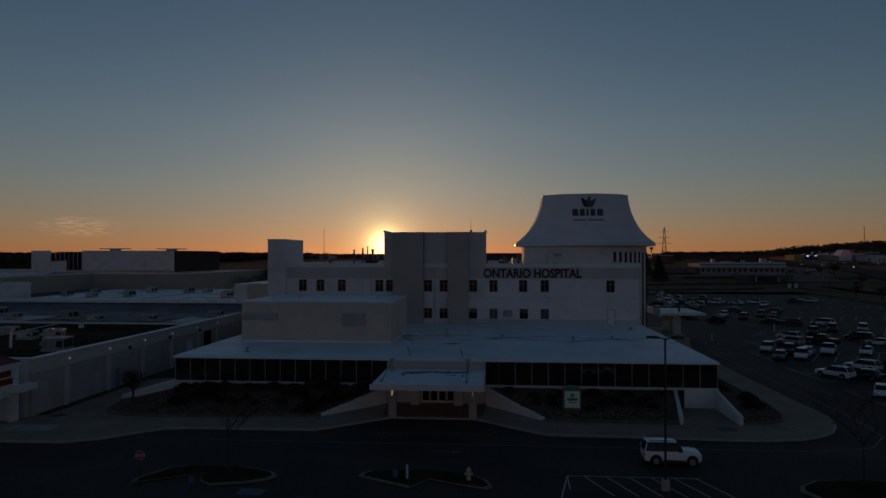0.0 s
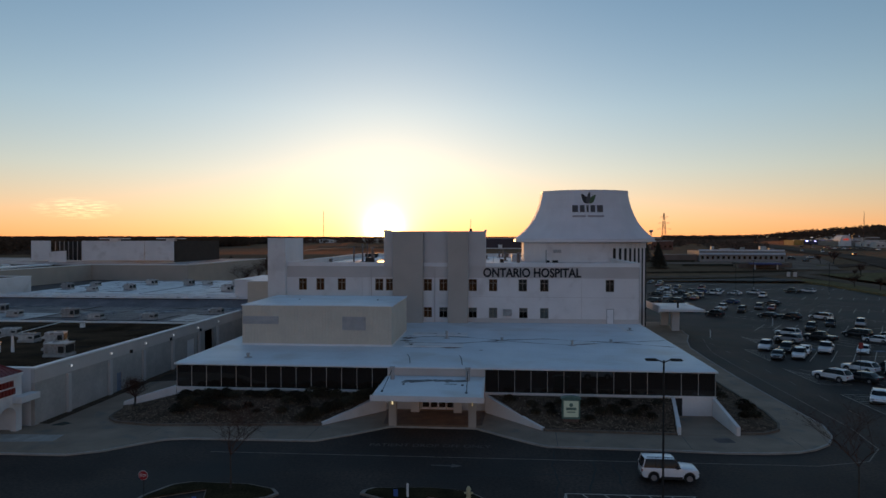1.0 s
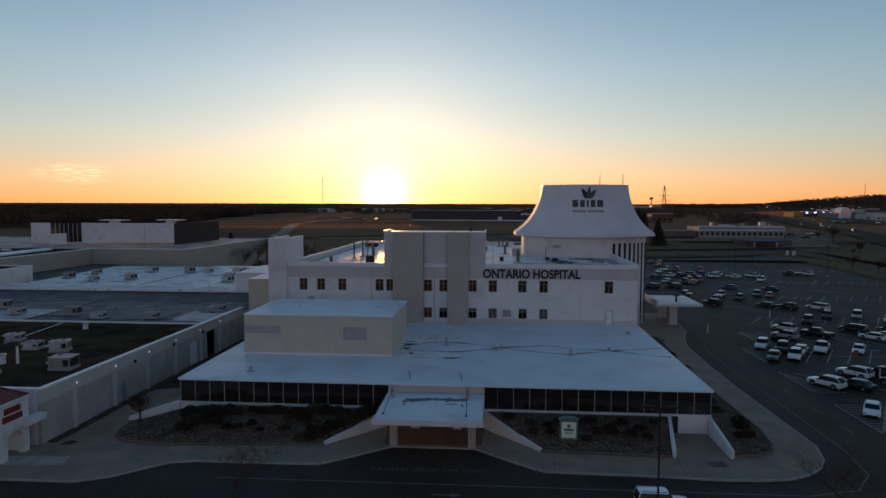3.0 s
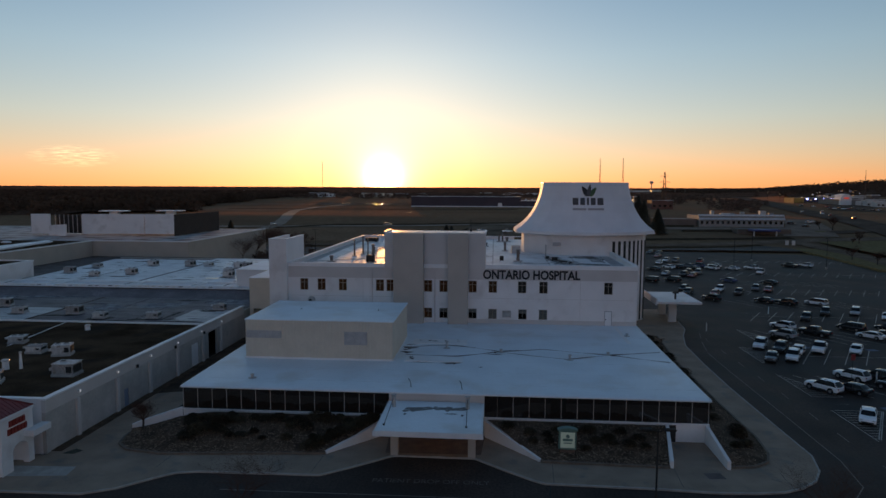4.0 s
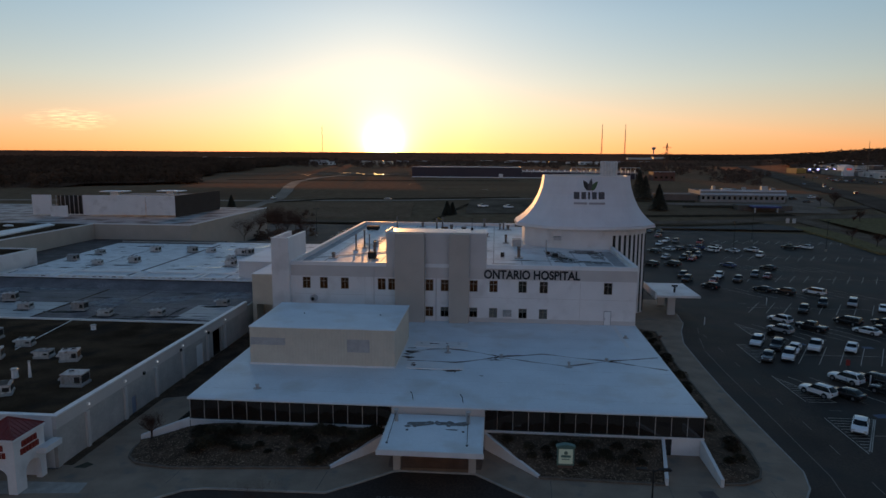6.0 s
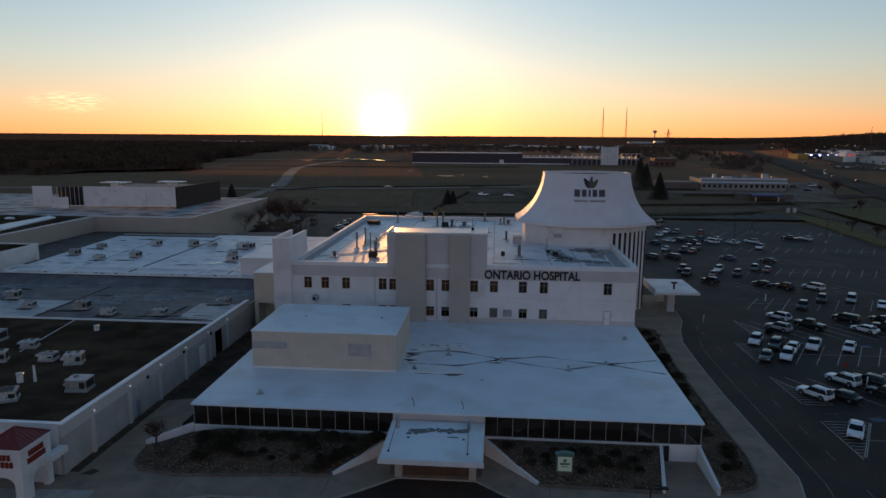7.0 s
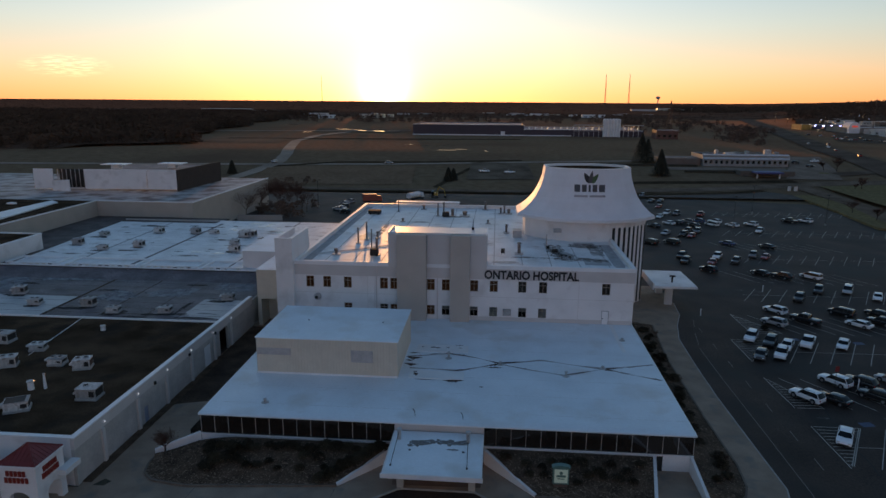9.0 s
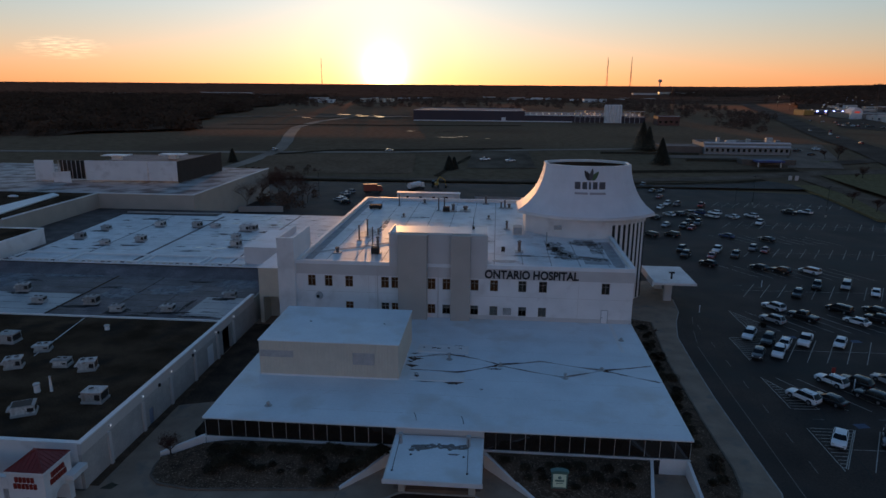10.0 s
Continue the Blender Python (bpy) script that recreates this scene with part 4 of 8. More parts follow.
for x in (-27.5, -16.4):
    part("roof_drain", Shape().tube((x, 90, PZ + 0.12), (x, 90, PZ + 0.2), 0.12, 0.1, 8), BLACK, plant, "small dark roof drain")

# low roof fittings: pads, stains, pipes
for a, b, c, d in ((-11.8, -4.0, 92.3, 95.0), (-11.7, -4.15, 82.5, 85.1)):
    part("roof_pad", Shape().box(a, b, c, d, 5.006, 5.1), TRIM, lowroof, "raised white roof pad")




def blotch(x, y, z, sx, sy, material, parent, label, seed):
    """An irregular flat patch lying on a roof."""
    ring = []
    for k in range(26):
        a = 2 * math.pi * k / 26
        f = 0.75 + 0.5 * noise.noise((math.cos(a) * 1.6 + seed, math.sin(a) * 1.6, seed * 0.7)) + 0.12 * noise.noise((math.cos(a) * 6, math.sin(a) * 6, seed))
        ring.append((x + sx * f * math.cos(a), y + sy * f * math.sin(a), z))
    return part("stain", Shape().add(ring, [tuple(range(26))]), material, parent, label)


def stain(line, width, z, seed, material=STAIN, parent=None, label="dark dirt line on the white roof"):
    r = random.Random(seed)
    s = Shape()
    n = 60
    for i in range(n + 1):
        p = along([(x, y, 0) for x, y in line], i / n)
        wd = (1.0 if material is STAIN else 1.5) * width * max(0.25, 0.6 + 0.8 * noise.noise((i * 0.14, seed, 0)))
        off = 0.25 * noise.noise((i * 0.09, seed + 9, 3))
        s.v += [(p.x, p.y + off - wd / 2, z), (p.x, p.y + off + wd / 2, z)]
    for i in range(n):
        s.f.append((2 * i, 2 * i + 2, 2 * i + 3, 2 * i + 1))
    part("stain", s, material, parent or lowroof, label)


RUST = soft_mat("wet_rust_dirt", (0.075, 0.04, 0.028), 1.4, 1.0, 0.16)


def streak(line, width, seed, z=5.0075):
    """A run of rusty dirt, widest in its middle and thin at both ends."""
    s = Shape()
    n = 40
    for i in range(n + 1):
        p = along([(x, y, 0) for x, y in line], i / n)
        wd = width * (0.08 + 0.92 * math.sin(math.pi * i / n) ** 1.5) * (0.75 + 0.6 * noise.noise((i * 0.3, seed, 0)))
        off = 0.16 * noise.noise((i * 0.12, seed + 9, 3))
        s.v += [(p.x, p.y + off - wd / 2, z), (p.x, p.y + off + wd / 2, z)]
    for i in range(n):
        s.f.append((2 * i, 2 * i + 2, 2 * i + 3, 2 * i + 1))
    part("stain", s, RUST, lowroof, "dark rusty dirt line on the white roof")


VALLEYS = (((-12.8, 90.2), (-6.8, 91.9), (-2.5, 90.4), (0.7, 88.8), (6.8, 90.6), (11.5, 89.2), (15.6, 88.2), (22.8, 90.4)), ((-12.0, 86.0), (-5.0, 85.6), (0.7, 88.6), (5.0, 87.0), (9.6, 85.4), (15.6, 88.2), (19.0, 86.6), (22.7, 85.0)))
for i, v in enumerate(VALLEYS):
    stain(v, 0.36, 5.0052 + 0.0005 * i, 60 + i, FADED, None, "faint brown wash along the roof's valleys")
for i, (line, wd) in enumerate(((((-1.4, 89.9), (0.7, 88.9), (5.2, 89.9)), 0.75), (((-1.6, 87.4), (0.7, 88.6), (2.2, 88.0)), 0.8), (((-7.0, 91.8), (-4.6, 91.4), (-2.6, 90.4)), 0.5), (((-6.8, 85.7), (-4.4, 85.9), (-2.9, 86.9)), 0.55), (((-1.2, 87.2), (1.4, 87.3)), 0.6),
                              (((13.6, 88.5), (15.6, 88.2), (18.6, 89.0)), 0.7), (((14.6, 88.5), (15.6, 88.1), (17.0, 87.5)), 0.8), (((17.0, 87.5), (19.4, 86.4)), 0.5), (((18.4, 88.9), (21.0, 89.8)), 0.4), (((10.5, 85.8), (13.5, 87.3)), 0.35), (((2.6, 87.9), (5.2, 86.9)), 0.3), (((21.4, 85.6), (23.0, 85.0)), 0.4),
                              (((-13.1, 90.2), (-12.0, 89.6), (-10.6, 90.0)), 1.4), (((-12.8, 91.6), (-11.2, 91.8)), 0.5), (((-13.0, 87.6), (-11.8, 87.2), (-11.0, 87.4)), 1.2), (((-12.9, 88.9), (-11.9, 88.6)), 0.7), (((-10.5, 91.2), (-7.6, 91.9)), 0.3), (((-7.0, 82.2), (-5.2, 82.1), (-4.1, 82.5)), 1.1), (((-11.0, 82.3), (-8.0, 82.2)), 0.3), (((-6.3, 95.3), (-4.4, 95.1)), 0.5), (((-2.0, 80.6), (-1.4, 80.6)), 0.4))):
    streak(line, wd, 3 * i + 1, 5.0075 + 0.0001 * i)
for i, (x, y, sx, sy) in enumerate(((-9.4, 93.9, 0.55, 0.25), (-8.6, 93.8, 0.4, 0.2), (-7.1, 94.0, 0.3, 0.22), (-5.3, 94.0, 0.3, 0.2), (-10.9, 83.8, 0.5, 0.5), (-11.0, 84.6, 0.35, 0.2), (-10.9, 94.0, 0.25, 0.2))):
    blotch(x, y, 5.104, sx, sy, RUST, lowroof, "rusty dirt spot on a roof pad", 1.3 * i + 5)
for i, x in enumerate((-32, -26, -21, -16)):
    stain([(x, 82.9 - 0.3 * (i % 2)), (x + 2.2, 82.7)], 0.35, 5.006, 20 + i)


DIRT = soft_mat("grey_dirt", (0.2, 0.18, 0.17), 2.2, 0.75)
for i, (x, y, sx, sy) in enumerate(((-8.6, 67.1, 1.2, 0.8), (-7.3, 67.5, 0.9, 0.8), (-6.1, 67.6, 0.7, 0.7), (-4.9, 67.5, 1.2, 0.95), (-3.6, 67.6, 1.0, 0.7), (-9.3, 66.6, 0.5, 0.35), (-4.4, 66.0, 0.9, 0.2))):
    blotch(x, y, 3.986 + 0.0006 * i, sx, sy, DIRT, canopy, "grey dirt left by dried puddles", 3.3 * i + 1)
part("walk_pad", Shape().box(19.3, 19.9, 95, 107.2, 5.004, 5.02), TRIM, lowroof, "pale walkway strip")
for x, y, h in ((-6.7, 90.0, 0.9), (0.9, 88.4, 0.35), (9.9, 85.2, 0.6), (-28.6, 73.5, 0.4), (15.4, 88.4, 0.25), (20.2, 100, 0.3)):
    part("roof_vent", Shape().tube((x, y, 5.0), (x, y, 5.05), 0.5, 0.45, 12).tube((x, y, 5.05), (x, y, 5.0 + h), 0.16, 0.16, 10).tube((x, y, 5.0 + h), (x, y, 5.12 + h), 0.26, 0.2, 10), GREYMETAL, lowroof, "grey vent pipe")
for x, y in ((-9.4, 71.6), (-3.6, 71.2)):
    part("conduit", Shape().tube((x, y, 5.0), (x - 0.1, y, 5.7), 0.04, 0.04, 6).tube((x - 0.1, y, 5.7), (x - 0.3, y, 6.0), 0.04, 0.04, 6), DARKMETAL, lowroof, "thin dark conduit")

SEAM = mat("membrane_lap", (0.72, 0.75, 0.77), 0.6, 0.15, 1.0, 3.0, 0.0)
for i in range(7):                          # lap seams of the membrane
    y = 73.2 + 5.1 * i
    part("lap_seam", Shape().box(X0 + 0.2, X1 - 0.2, y, y + 0.1, 5.002, 5.0045), SEAM, lowroof, "faint lap seam in the membrane")

# main block
MX0, MX1, MYB, MZ, MR = -35.1, 23.2, 172.0, 14.85, 14.1
WIN_UP = [-32.3, -29.3, -25.65, -19.3, -17.5, -11.15, -8.55, -3.7, -0.35, 4.5, 8.0, 18.55]
WIN_LOW = [-25.65, -19.3, -17.5, -11.15, -8.55, -3.7, -0.35, 4.6, 8.0]
holes = [(x - 0.7, x + 0.7, 10.15, 12.15) for x in WIN_UP] + [(x - 0.7, x + 0.7, 5.75, 7.45) for x in WIN_LOW] + [(18.1, 19.1, 5.0, 7.3)]
part("front_wall", wall_with_holes(Shape(), MX0, MX1, YM, YM + 0.4, 0.0, 12.35, holes), WHITE, hosp)
part("sign_band", Shape().box(MX0, MX1, YM - 0.05, YM + 0.4, 12.35, 14.2), OFFWHITE, hosp, "greyer band under the parapet")
part("parapet_cap", Shape().box(MX0 - 0.1, MX1 + 0.1, YM - 0.15, YM + 0.5, 14.2, MZ), TRIM, hosp, "white parapet coping")
part("base_band", Shape().box(-4.4, MX1 + 0.03, YM - 0.03, YM - 0.004, 5.0, 5.7), OFFWHITE, hosp, "greyer band along the roof")
part("side_wall", Shape().box(MX0, MX0 + 0.4, YM + 0.4, MYB, 0.0, MZ - 0.1), WHITE, hosp)
part("side_wall", Shape().box(MX1 - 0.4, MX1, YM + 0.4, 131.5, 0.0, MZ - 0.1), WHITE, hosp)
part("back_wall", Shape().box(MX0 + 0.4, 5, MYB - 0.4, MYB, 0.0, MZ - 0.1), WHITE, hosp)
part("parapet_cap", Shape().box(MX0 - 0.15, MX0 + 0.55, YM + 0.5, MYB + 0.1, MZ - 0.1, MZ + 0.06), TRIM, hosp, "white parapet coping")
part("parapet_cap", Shape().box(MX1 - 0.55, MX1 + 0.15, YM + 0.5, 131.5, MZ - 0.1, MZ + 0.06), TRIM, hosp, "white parapet coping")
part("parapet_cap", Shape().box(MX0 + 0.55, 8, MYB - 0.5, MYB + 0.1, MZ - 0.1, MZ + 0.06), TRIM, hosp, "white parapet coping")
mroof = part("main_roof", Shape().box(MX0 + 0.4, MX1 - 0.4, YM + 0.4, MYB - 0.4, MR - 0.3, MR), WETROOF, hosp, "worn white membrane roof with wet patches")
# one upright dark sheet stands in for the shaded rooms
part("inner_floor", Shape().box(MX0 + 0.4, MX1 - 0.4, 112, 112.2, 0.2, MR - 0.4), DARKROOM, hosp, "dark sheet for the shade of the rooms behind the windows")

rim = [[(a * x, y, c * z) for x, z in ((-1, -1), (1, -1), (1, 1), (-1, 1))] for a, c, y in ((0.7, 1, 0.2), (0.7, 1, 0.05), (0.62, 0.93, 0.05), (0.62, 0.93, 0.2), (0.7, 1, 0.2))]
frame_mesh = Shape().loft(rim, caps=False).mesh("window", WINFRAME)
fix_normals(frame_mesh)
mullion_mesh = Shape().box(-0.03, 0.03, 0.05, 0.2, -0.93, 0.93).mesh("mullion", WINFRAME)
transom_mesh = Shape().box(-0.62, 0.62, 0.06, 0.19, 0.3, 0.36).mesh("transom", WINFRAME)
# amber colour and faint emission of this blind stand in for room lamps
glow_blind_mesh = Shape().box(-0.62, 0.62, 0.2, 0.23, -0.93, 0.93).mesh("blind", lamp_mat("glowing_amber_blind", (0.16, 0.07, 0.025), 0.03))
dim_blind = Shape().box(-0.62, 0.62, 0.2, 0.23, -0.93, 0.93).mesh("blind", mat("grey_blind", (0.13, 0.115, 0.1), 0.8, 0.15, 0.3, 2.0))
pale_blind = Shape().box(-0.62, 0.62, 0.2, 0.23, -0.93, 0.93).mesh("blind", mat("pale_blind", (0.4, 0.45, 0.45), 0.8, 0.1))
half_blind = Shape().box(-0.62, 0.62, 0.2, 0.23, 0.15, 0.93).mesh("blind", mat("pale_half_blind", (0.36, 0.4, 0.4), 0.8, 0.1))
wpane_mesh = Shape().box(-0.62, 0.62, 0.1, 0.11, -0.93, 0.93).mesh("pane", mat("clear_glass", (0.03, 0.03, 0.03), 0.05, 0.0, spec=0.7))
m = bpy.data.materials.new("window_glass")
m.use_nodes = True
b = m.node_tree.nodes["Principled BSDF"]
b.inputs["Base Color"].default_value, b.inputs["Roughness"].default_value, b.inputs["Transmission Weight"].default_value = (0.6, 0.58, 0.55, 1), 0.02, 1.0
b.inputs["IOR"].default_value = 1.1
wpane_mesh.materials.clear()
wpane_mesh.materials.append(m)
for row, (z, hh) in ((WIN_UP, (11.15, 1.0)), (WIN_LOW, (6.6, 0.85))):
    for i, x in enumerate(row):
        win = part("window", frame_mesh, WINFRAME, hosp, m=Matrix.Translation((x, YM, z)) @ Matrix.Diagonal((1, 1, hh, 1)))
        part("pane", wpane_mesh, m, win, local=True)
        part("mullion", mullion_mesh, m, win, local=True)
        part("transom", transom_mesh, m, win, local=True)
        part("blind", half_blind if hh < 1 and i in (4, 5, 7) else pale_blind if hh < 1 and i in (6, 8) else dim_blind if x > 3 or (hh < 1 and i % 3 == 1) else glow_blind_mesh, m, win, local=True)
door = part("roof_door", Shape().box(18.1, 19.1, YM - 0.06, YM + 0.1, 5.05, 7.3), TRIM, hosp, "white metal door onto the low roof")
part("door_frame", Shape().box(17.98, 18.1, YM - 0.09, YM - 0.003, 5.0, 7.42).box(19.1, 19.22, YM - 0.09, YM - 0.003, 5.0, 7.42).box(18.1, 19.1, YM - 0.09, YM - 0.003, 7.3, 7.42), GREYMETAL, door)
part("door_handle", Shape().box(18.2, 18.28, YM - 0.13, YM - 0.06, 5.95, 6.15), DARKMETAL, door)
vent = part("wall_vent", Shape().tube((-31.0, YM, 8.5), (-31.0, YM - 0.45, 8.5), 0.62, 0.62, 18).tube((-31.0, YM - 0.45, 8.5), (-31.0, YM - 0.6, 8.5), 0.62, 0.5, 18), GREYMETAL, hosp, "round white exhaust vent")
# black mouth set off centre, so it also paints the vent's lower-left shading
part("vent_mouth", Shape().tube((-31.12, YM - 0.602, 8.42), (-31.12, YM - 0.64, 8.42), 0.3, 0.28, 14), BLACK, vent, "dark vent mouth with painted shade, low and left")
part("wall_unit", Shape().box(1.3, 2.7, YM - 0.7, YM - 0.004, 6.2, 7.2), UNITWHITE, hosp, "small grey wall unit")
for x in (-21.0, -16.9, 14.0, -22.2):
    part("wall_joint", Shape().box(x, x + 0.05, YM - 0.02, YM - 0.003, 5.0, 12.3), OFFWHITE, hosp)
for x in (-20.6, -10.0):
    part("downpipe", Shape().box(x - 0.07, x + 0.07, YM - 0.2, YM - 0.06, 5.0, 14.1), OFFWHITE, hosp, "pale downpipe")
words("wall_lettering", "ONTARIO HOSPITAL", 2.0, BLACKSIGN, hosp, pose(5.95, YM - 0.12, 12.56, 90, 0, 0), 0.08, "large black raised capital letters on the parapet", 15.9, 0.062)

# tall screen with pilasters over the front, and its roof
part("screen_wall", Shape().box(-18.4, -16.84, 107.1, 113.6, MR, 20.0).box(-11.86, -7.74, YM - 0.25, 113.6, 14.86, 20.0).box(-4.46, -1.6, 107.1, 113.6, MR, 20.0).box(-16.84, -11.86, 107.0, 113.6, MR, 19.9).box(-7.74, -4.46, 107.0, 113.6, MR, 19.9), OFFWHITE, hosp, "taller greige screen wall above the entrance bays")
for a, b in ((-16.84, -11.86), (-7.74, -4.46)):
    part("pilaster", Shape().box(a, b, 106.3, YM - 0.2, 5.0, 20.0).box(a, b, YM - 0.2, 108.2, 14.86, 20.0), GREIGE, hosp, "tall projecting greige pilaster")
part("screen_parapet", Shape().box(-18.5, -18.2, 107.0, 113.7, 20.0, 20.3).box(-1.8, -1.5, 107.0, 113.7, 20.0, 20.3), TRIM, hosp, "thin white roof edge")
part("screen_roof", Shape().box(-18.2, -1.8, 108.3, 113.6, 20.0, 20.05), mat("bare_white_membrane", (0.74, 0.7, 0.68), 0.38, 0.08, 3.0, 3.0, 0.03, spec=0.45), hosp, "white membrane")
part("roof_antenna", Shape().tube((-4.2, 112, 20.05), (-4.2, 112, 22.2), 0.05, 0.03, 6).box(-4.4, -4.0, 111.8, 112.2, 20.05, 20.5), DARKMETAL, hosp, "thin roof antenna")

# stair tower, open at the top
s = Shape()
s.box(-38.0, -35.0, 106.6, 107.0, 0, 18.8).box(-38.0, -37.6, 107.0, 116.8, 0, 18.8).box(-35.4, -35.0, 107.0, 116.8, 5.0, 18.8)
part("stair_tower", s, WHITE, hosp, "tall white stair tower")
part("stair_roof", Shape().box(-37.6, -35.4, 107.0, 116.8, 17.4, 17.6), MEMBRANE, hosp)
part("parapet_cap", Shape().box(-38.06, -34.94, 106.54, 107.04, 18.8, 18.9).box(-38.06, -37.56, 107.04, 116.8, 18.8, 18.9).box(-35.44, -34.94, 107.04, 116.8, 18.8, 18.9), TRIM, hosp, "white coping")
part("link_block", Shape().box(-44.6, -38.05, 114.6, 131, 5.4, 11.0).box(-44.6, -43.9, 114.6, 131, 0, 5.4).box(-44.6, -38.05, 118.5, 119, 0, 5.4), BEIGE, hosp, "beige link block over an open passage")
part("passage_wall", Shape().box(-38.0, -35.1, 116.85, 117.2, 0, 14), WHITE, hosp)
part("link_roof", Shape().box(-44.7, -38.05, 114.5, 131.1, 11.0, 11.12), MEMBRANE, hosp)

# main roof fittings
for i in range(11):
    x = -30.5 + 5.0 * i
    part("lap_seam", Shape().box(x, x + 0.16, 108.2, 171 if x < 4 else 130, MR + 0.002, MR + 0.0055), WALKPAD, mroof, "grey lap seam in the membrane")
for y in (9.2,):
    part("wall_joint", Shape().box(MX0, -16.9, YM - 0.012, YM - 0.003, y, y + 0.05).box(-4.4, MX1, YM - 0.012, YM - 0.003, y, y + 0.05), OFFWHITE, hosp, "shallow stucco joint")
ROOFGRIME = soft_mat("roof_grime", (0.24, 0.18, 0.15), 0.9, 0.3, 0.2)
part("walk_strip", Shape().box(-34.4, -32.9, 108.4, 170, MR + 0.004, MR + 0.03), WALKPAD, mroof, "grey walkway strip along the parapet")
part("walk_strip", Shape().box(20.6, 22.2, 109, 129, MR + 0.004, MR + 0.03), WALKPAD, mroof, "grey walkway strip along the parapet")
part("walk_strip", Shape().prism([(-34.4, 114.6), (-34.4, 115.6), (-27.2, 120.4), (-21.7, 124.6), (-18.6, 125.6), (-18.6, 124.6), (-21.5, 123.6), (-27.0, 119.4)], MR + 0.031, MR + 0.05), WALKPAD, mroof, "grey walkway strip")
for x0, x1, y0, y1 in ((15.5, 19.4, 126, 131), (20.4, 22.4, 112, 129.5), (15.6, 20.2, 112.5, 116.5)):
    part("grey_patch", Shape().box(x0, x1, y0, y1, MR + 0.0062, MR + 0.007), WALKPAD, mroof, "worn grey patch in the membrane")
for i, (x, y, sx, sy) in enumerate(((11.2, 124, 2.0, 5.5), (12.4, 119, 2.6, 3.0), (14.0, 116.4, 5.5, 1.6), (17.5, 128, 4.0, 2.0), (18.6, 116, 2.2, 1.6), (19.0, 124, 1.8, 5.5), (11.6, 122, 1.5, 3.0), (-18, 150, 3, 1.0), (-10, 158, 4, 0.8), (-25, 140, 0.8, 8), (-5, 128, 5, 0.8), (6, 117, 4.5, 0.6))):
    ring = [(x + sx * math.cos(t) * (0.6 + 0.6 * rng.random()), y + sy * math.sin(t) * (0.6 + 0.6 * rng.random())) for t in [k * math.pi / 9 for k in range(18)]]
    part("stain", Shape().add([(a, b, MR + 0.008) for a, b in ring], [tuple(range(18))]), ROOFGRIME, mroof, "grey dirt on the roof")
for i, (x, y, sx, sy) in enumerate(((-27, 132, 2.0, 5), (1.5, 113, 2.5, 1.2), (-20.8, 128, 2.0, 3))):
    ring = [(x + sx * math.cos(t) * (0.6 + 0.5 * rng.random()), y + sy * math.sin(t) * (0.6 + 0.5 * rng.random())) for t in [k * math.pi / 9 for k in range(18)]]
    part("puddle", Shape().add([(a, b, MR + 0.01) for a, b in ring], [tuple(range(18))]), PUDDLE, mroof, "shallow puddle on the roof")
VENTMETAL = mat("weathered_vent_metal", (0.2, 0.17, 0.155), 0.6, 0.25, 0.5, 5.0, 0.05, metal=0.2)


def vent_stack(x, y, h, r, material=VENTMETAL):
    """A stack on a flashed base, with a wider collar under its cap."""
    v = part("roof_vent", Shape().tube((x, y, MR + 0.16), (x, y, MR + h), r, r * 0.9, 10).tube((x, y, MR + 0.75 * h), (x, y, MR + 0.75 * h + 0.12), r * 1.25, r * 1.25, 10), material, mroof, "dark weathered metal vent stack")
    part("vent_base", Shape().prism([(x - r * 2.6, y - r * 2.6), (x + r * 2.6, y - r * 2.6), (x + r * 2.6, y + r * 2.6), (x - r * 2.6, y + r * 2.6)], MR, MR + 0.16), GREYMETAL, v, "pale flashing")
    part("vent_cap", Shape().tube((x, y, MR + h), (x, y, MR + h + 0.2), r * 1.5, r * 1.1, 10), material, v)


for x, y, h, r in ((-27.5, 125.6, 3.0, 0.17), (-26.6, 129.6, 3.4, 0.17), (-24.0, 121.4, 3.6, 0.12), (-22.0, 116.0, 3.0, 0.24), (-29.6, 115.8, 0.9, 0.28), (-24.6, 131.0, 1.2, 0.2), (-25.1, 164.0, 2.8, 0.15), (-14.5, 158.9, 3.0, 0.2), (-13.1, 159.1, 3.2, 0.2),
                   (-10.9, 159.3, 1.5, 0.36), (-7.9, 160, 0.9, 0.5), (-3.0, 169.5, 2.0, 0.3), (1.0, 164, 1.4, 0.22), (1.9, 164.4, 1.8, 0.22), (3.0, 164, 1.0, 0.34), (2.1, 139.4, 1.7, 0.24), (4.2, 119.8, 2.0, 0.3), (-19, 168, 1.0, 0.3), (-22, 150, 0.7, 0.22), (-2, 150, 0.7, 0.22)):
    vent_stack(x, y, h, r)
for x, y, a, b, h in ((11.0, 121.5, 0.5, 0.4, 0.7), (9.9, 124.4, 0.3, 0.3, 0.6), (12.4, 118.6, 0.6, 0.15, 0.35), (13.4, 117.4, 0.2, 0.4, 0.3), (1.2, 119.5, 0.35, 0.3, 1.0), (-22.4, 115.6, 0.7, 0.6, 1.3), (-12.5, 158.0, 0.8, 0.7, 1.2), (-30.5, 160, 1.5, 1.0, 1.0)):
    part("roof_box", Shape().box(x - a, x + a, y - b, y + b, MR + 0.2, MR + h).box(x - a * 0.8, x - a * 0.6, y - b, y + b, MR, MR + 0.2).box(x + a * 0.6, x + a * 0.8, y - b, y + b, MR, MR + 0.2), DARKMETAL, mroof, "small dark rooftop box")
part("roof_vent", Shape().tube((9.7, 126.0, MR), (9.7, 126.0, MR + 2.6), 0.14, 0.12, 8), GREYMETAL, mroof, "thin grey stack")
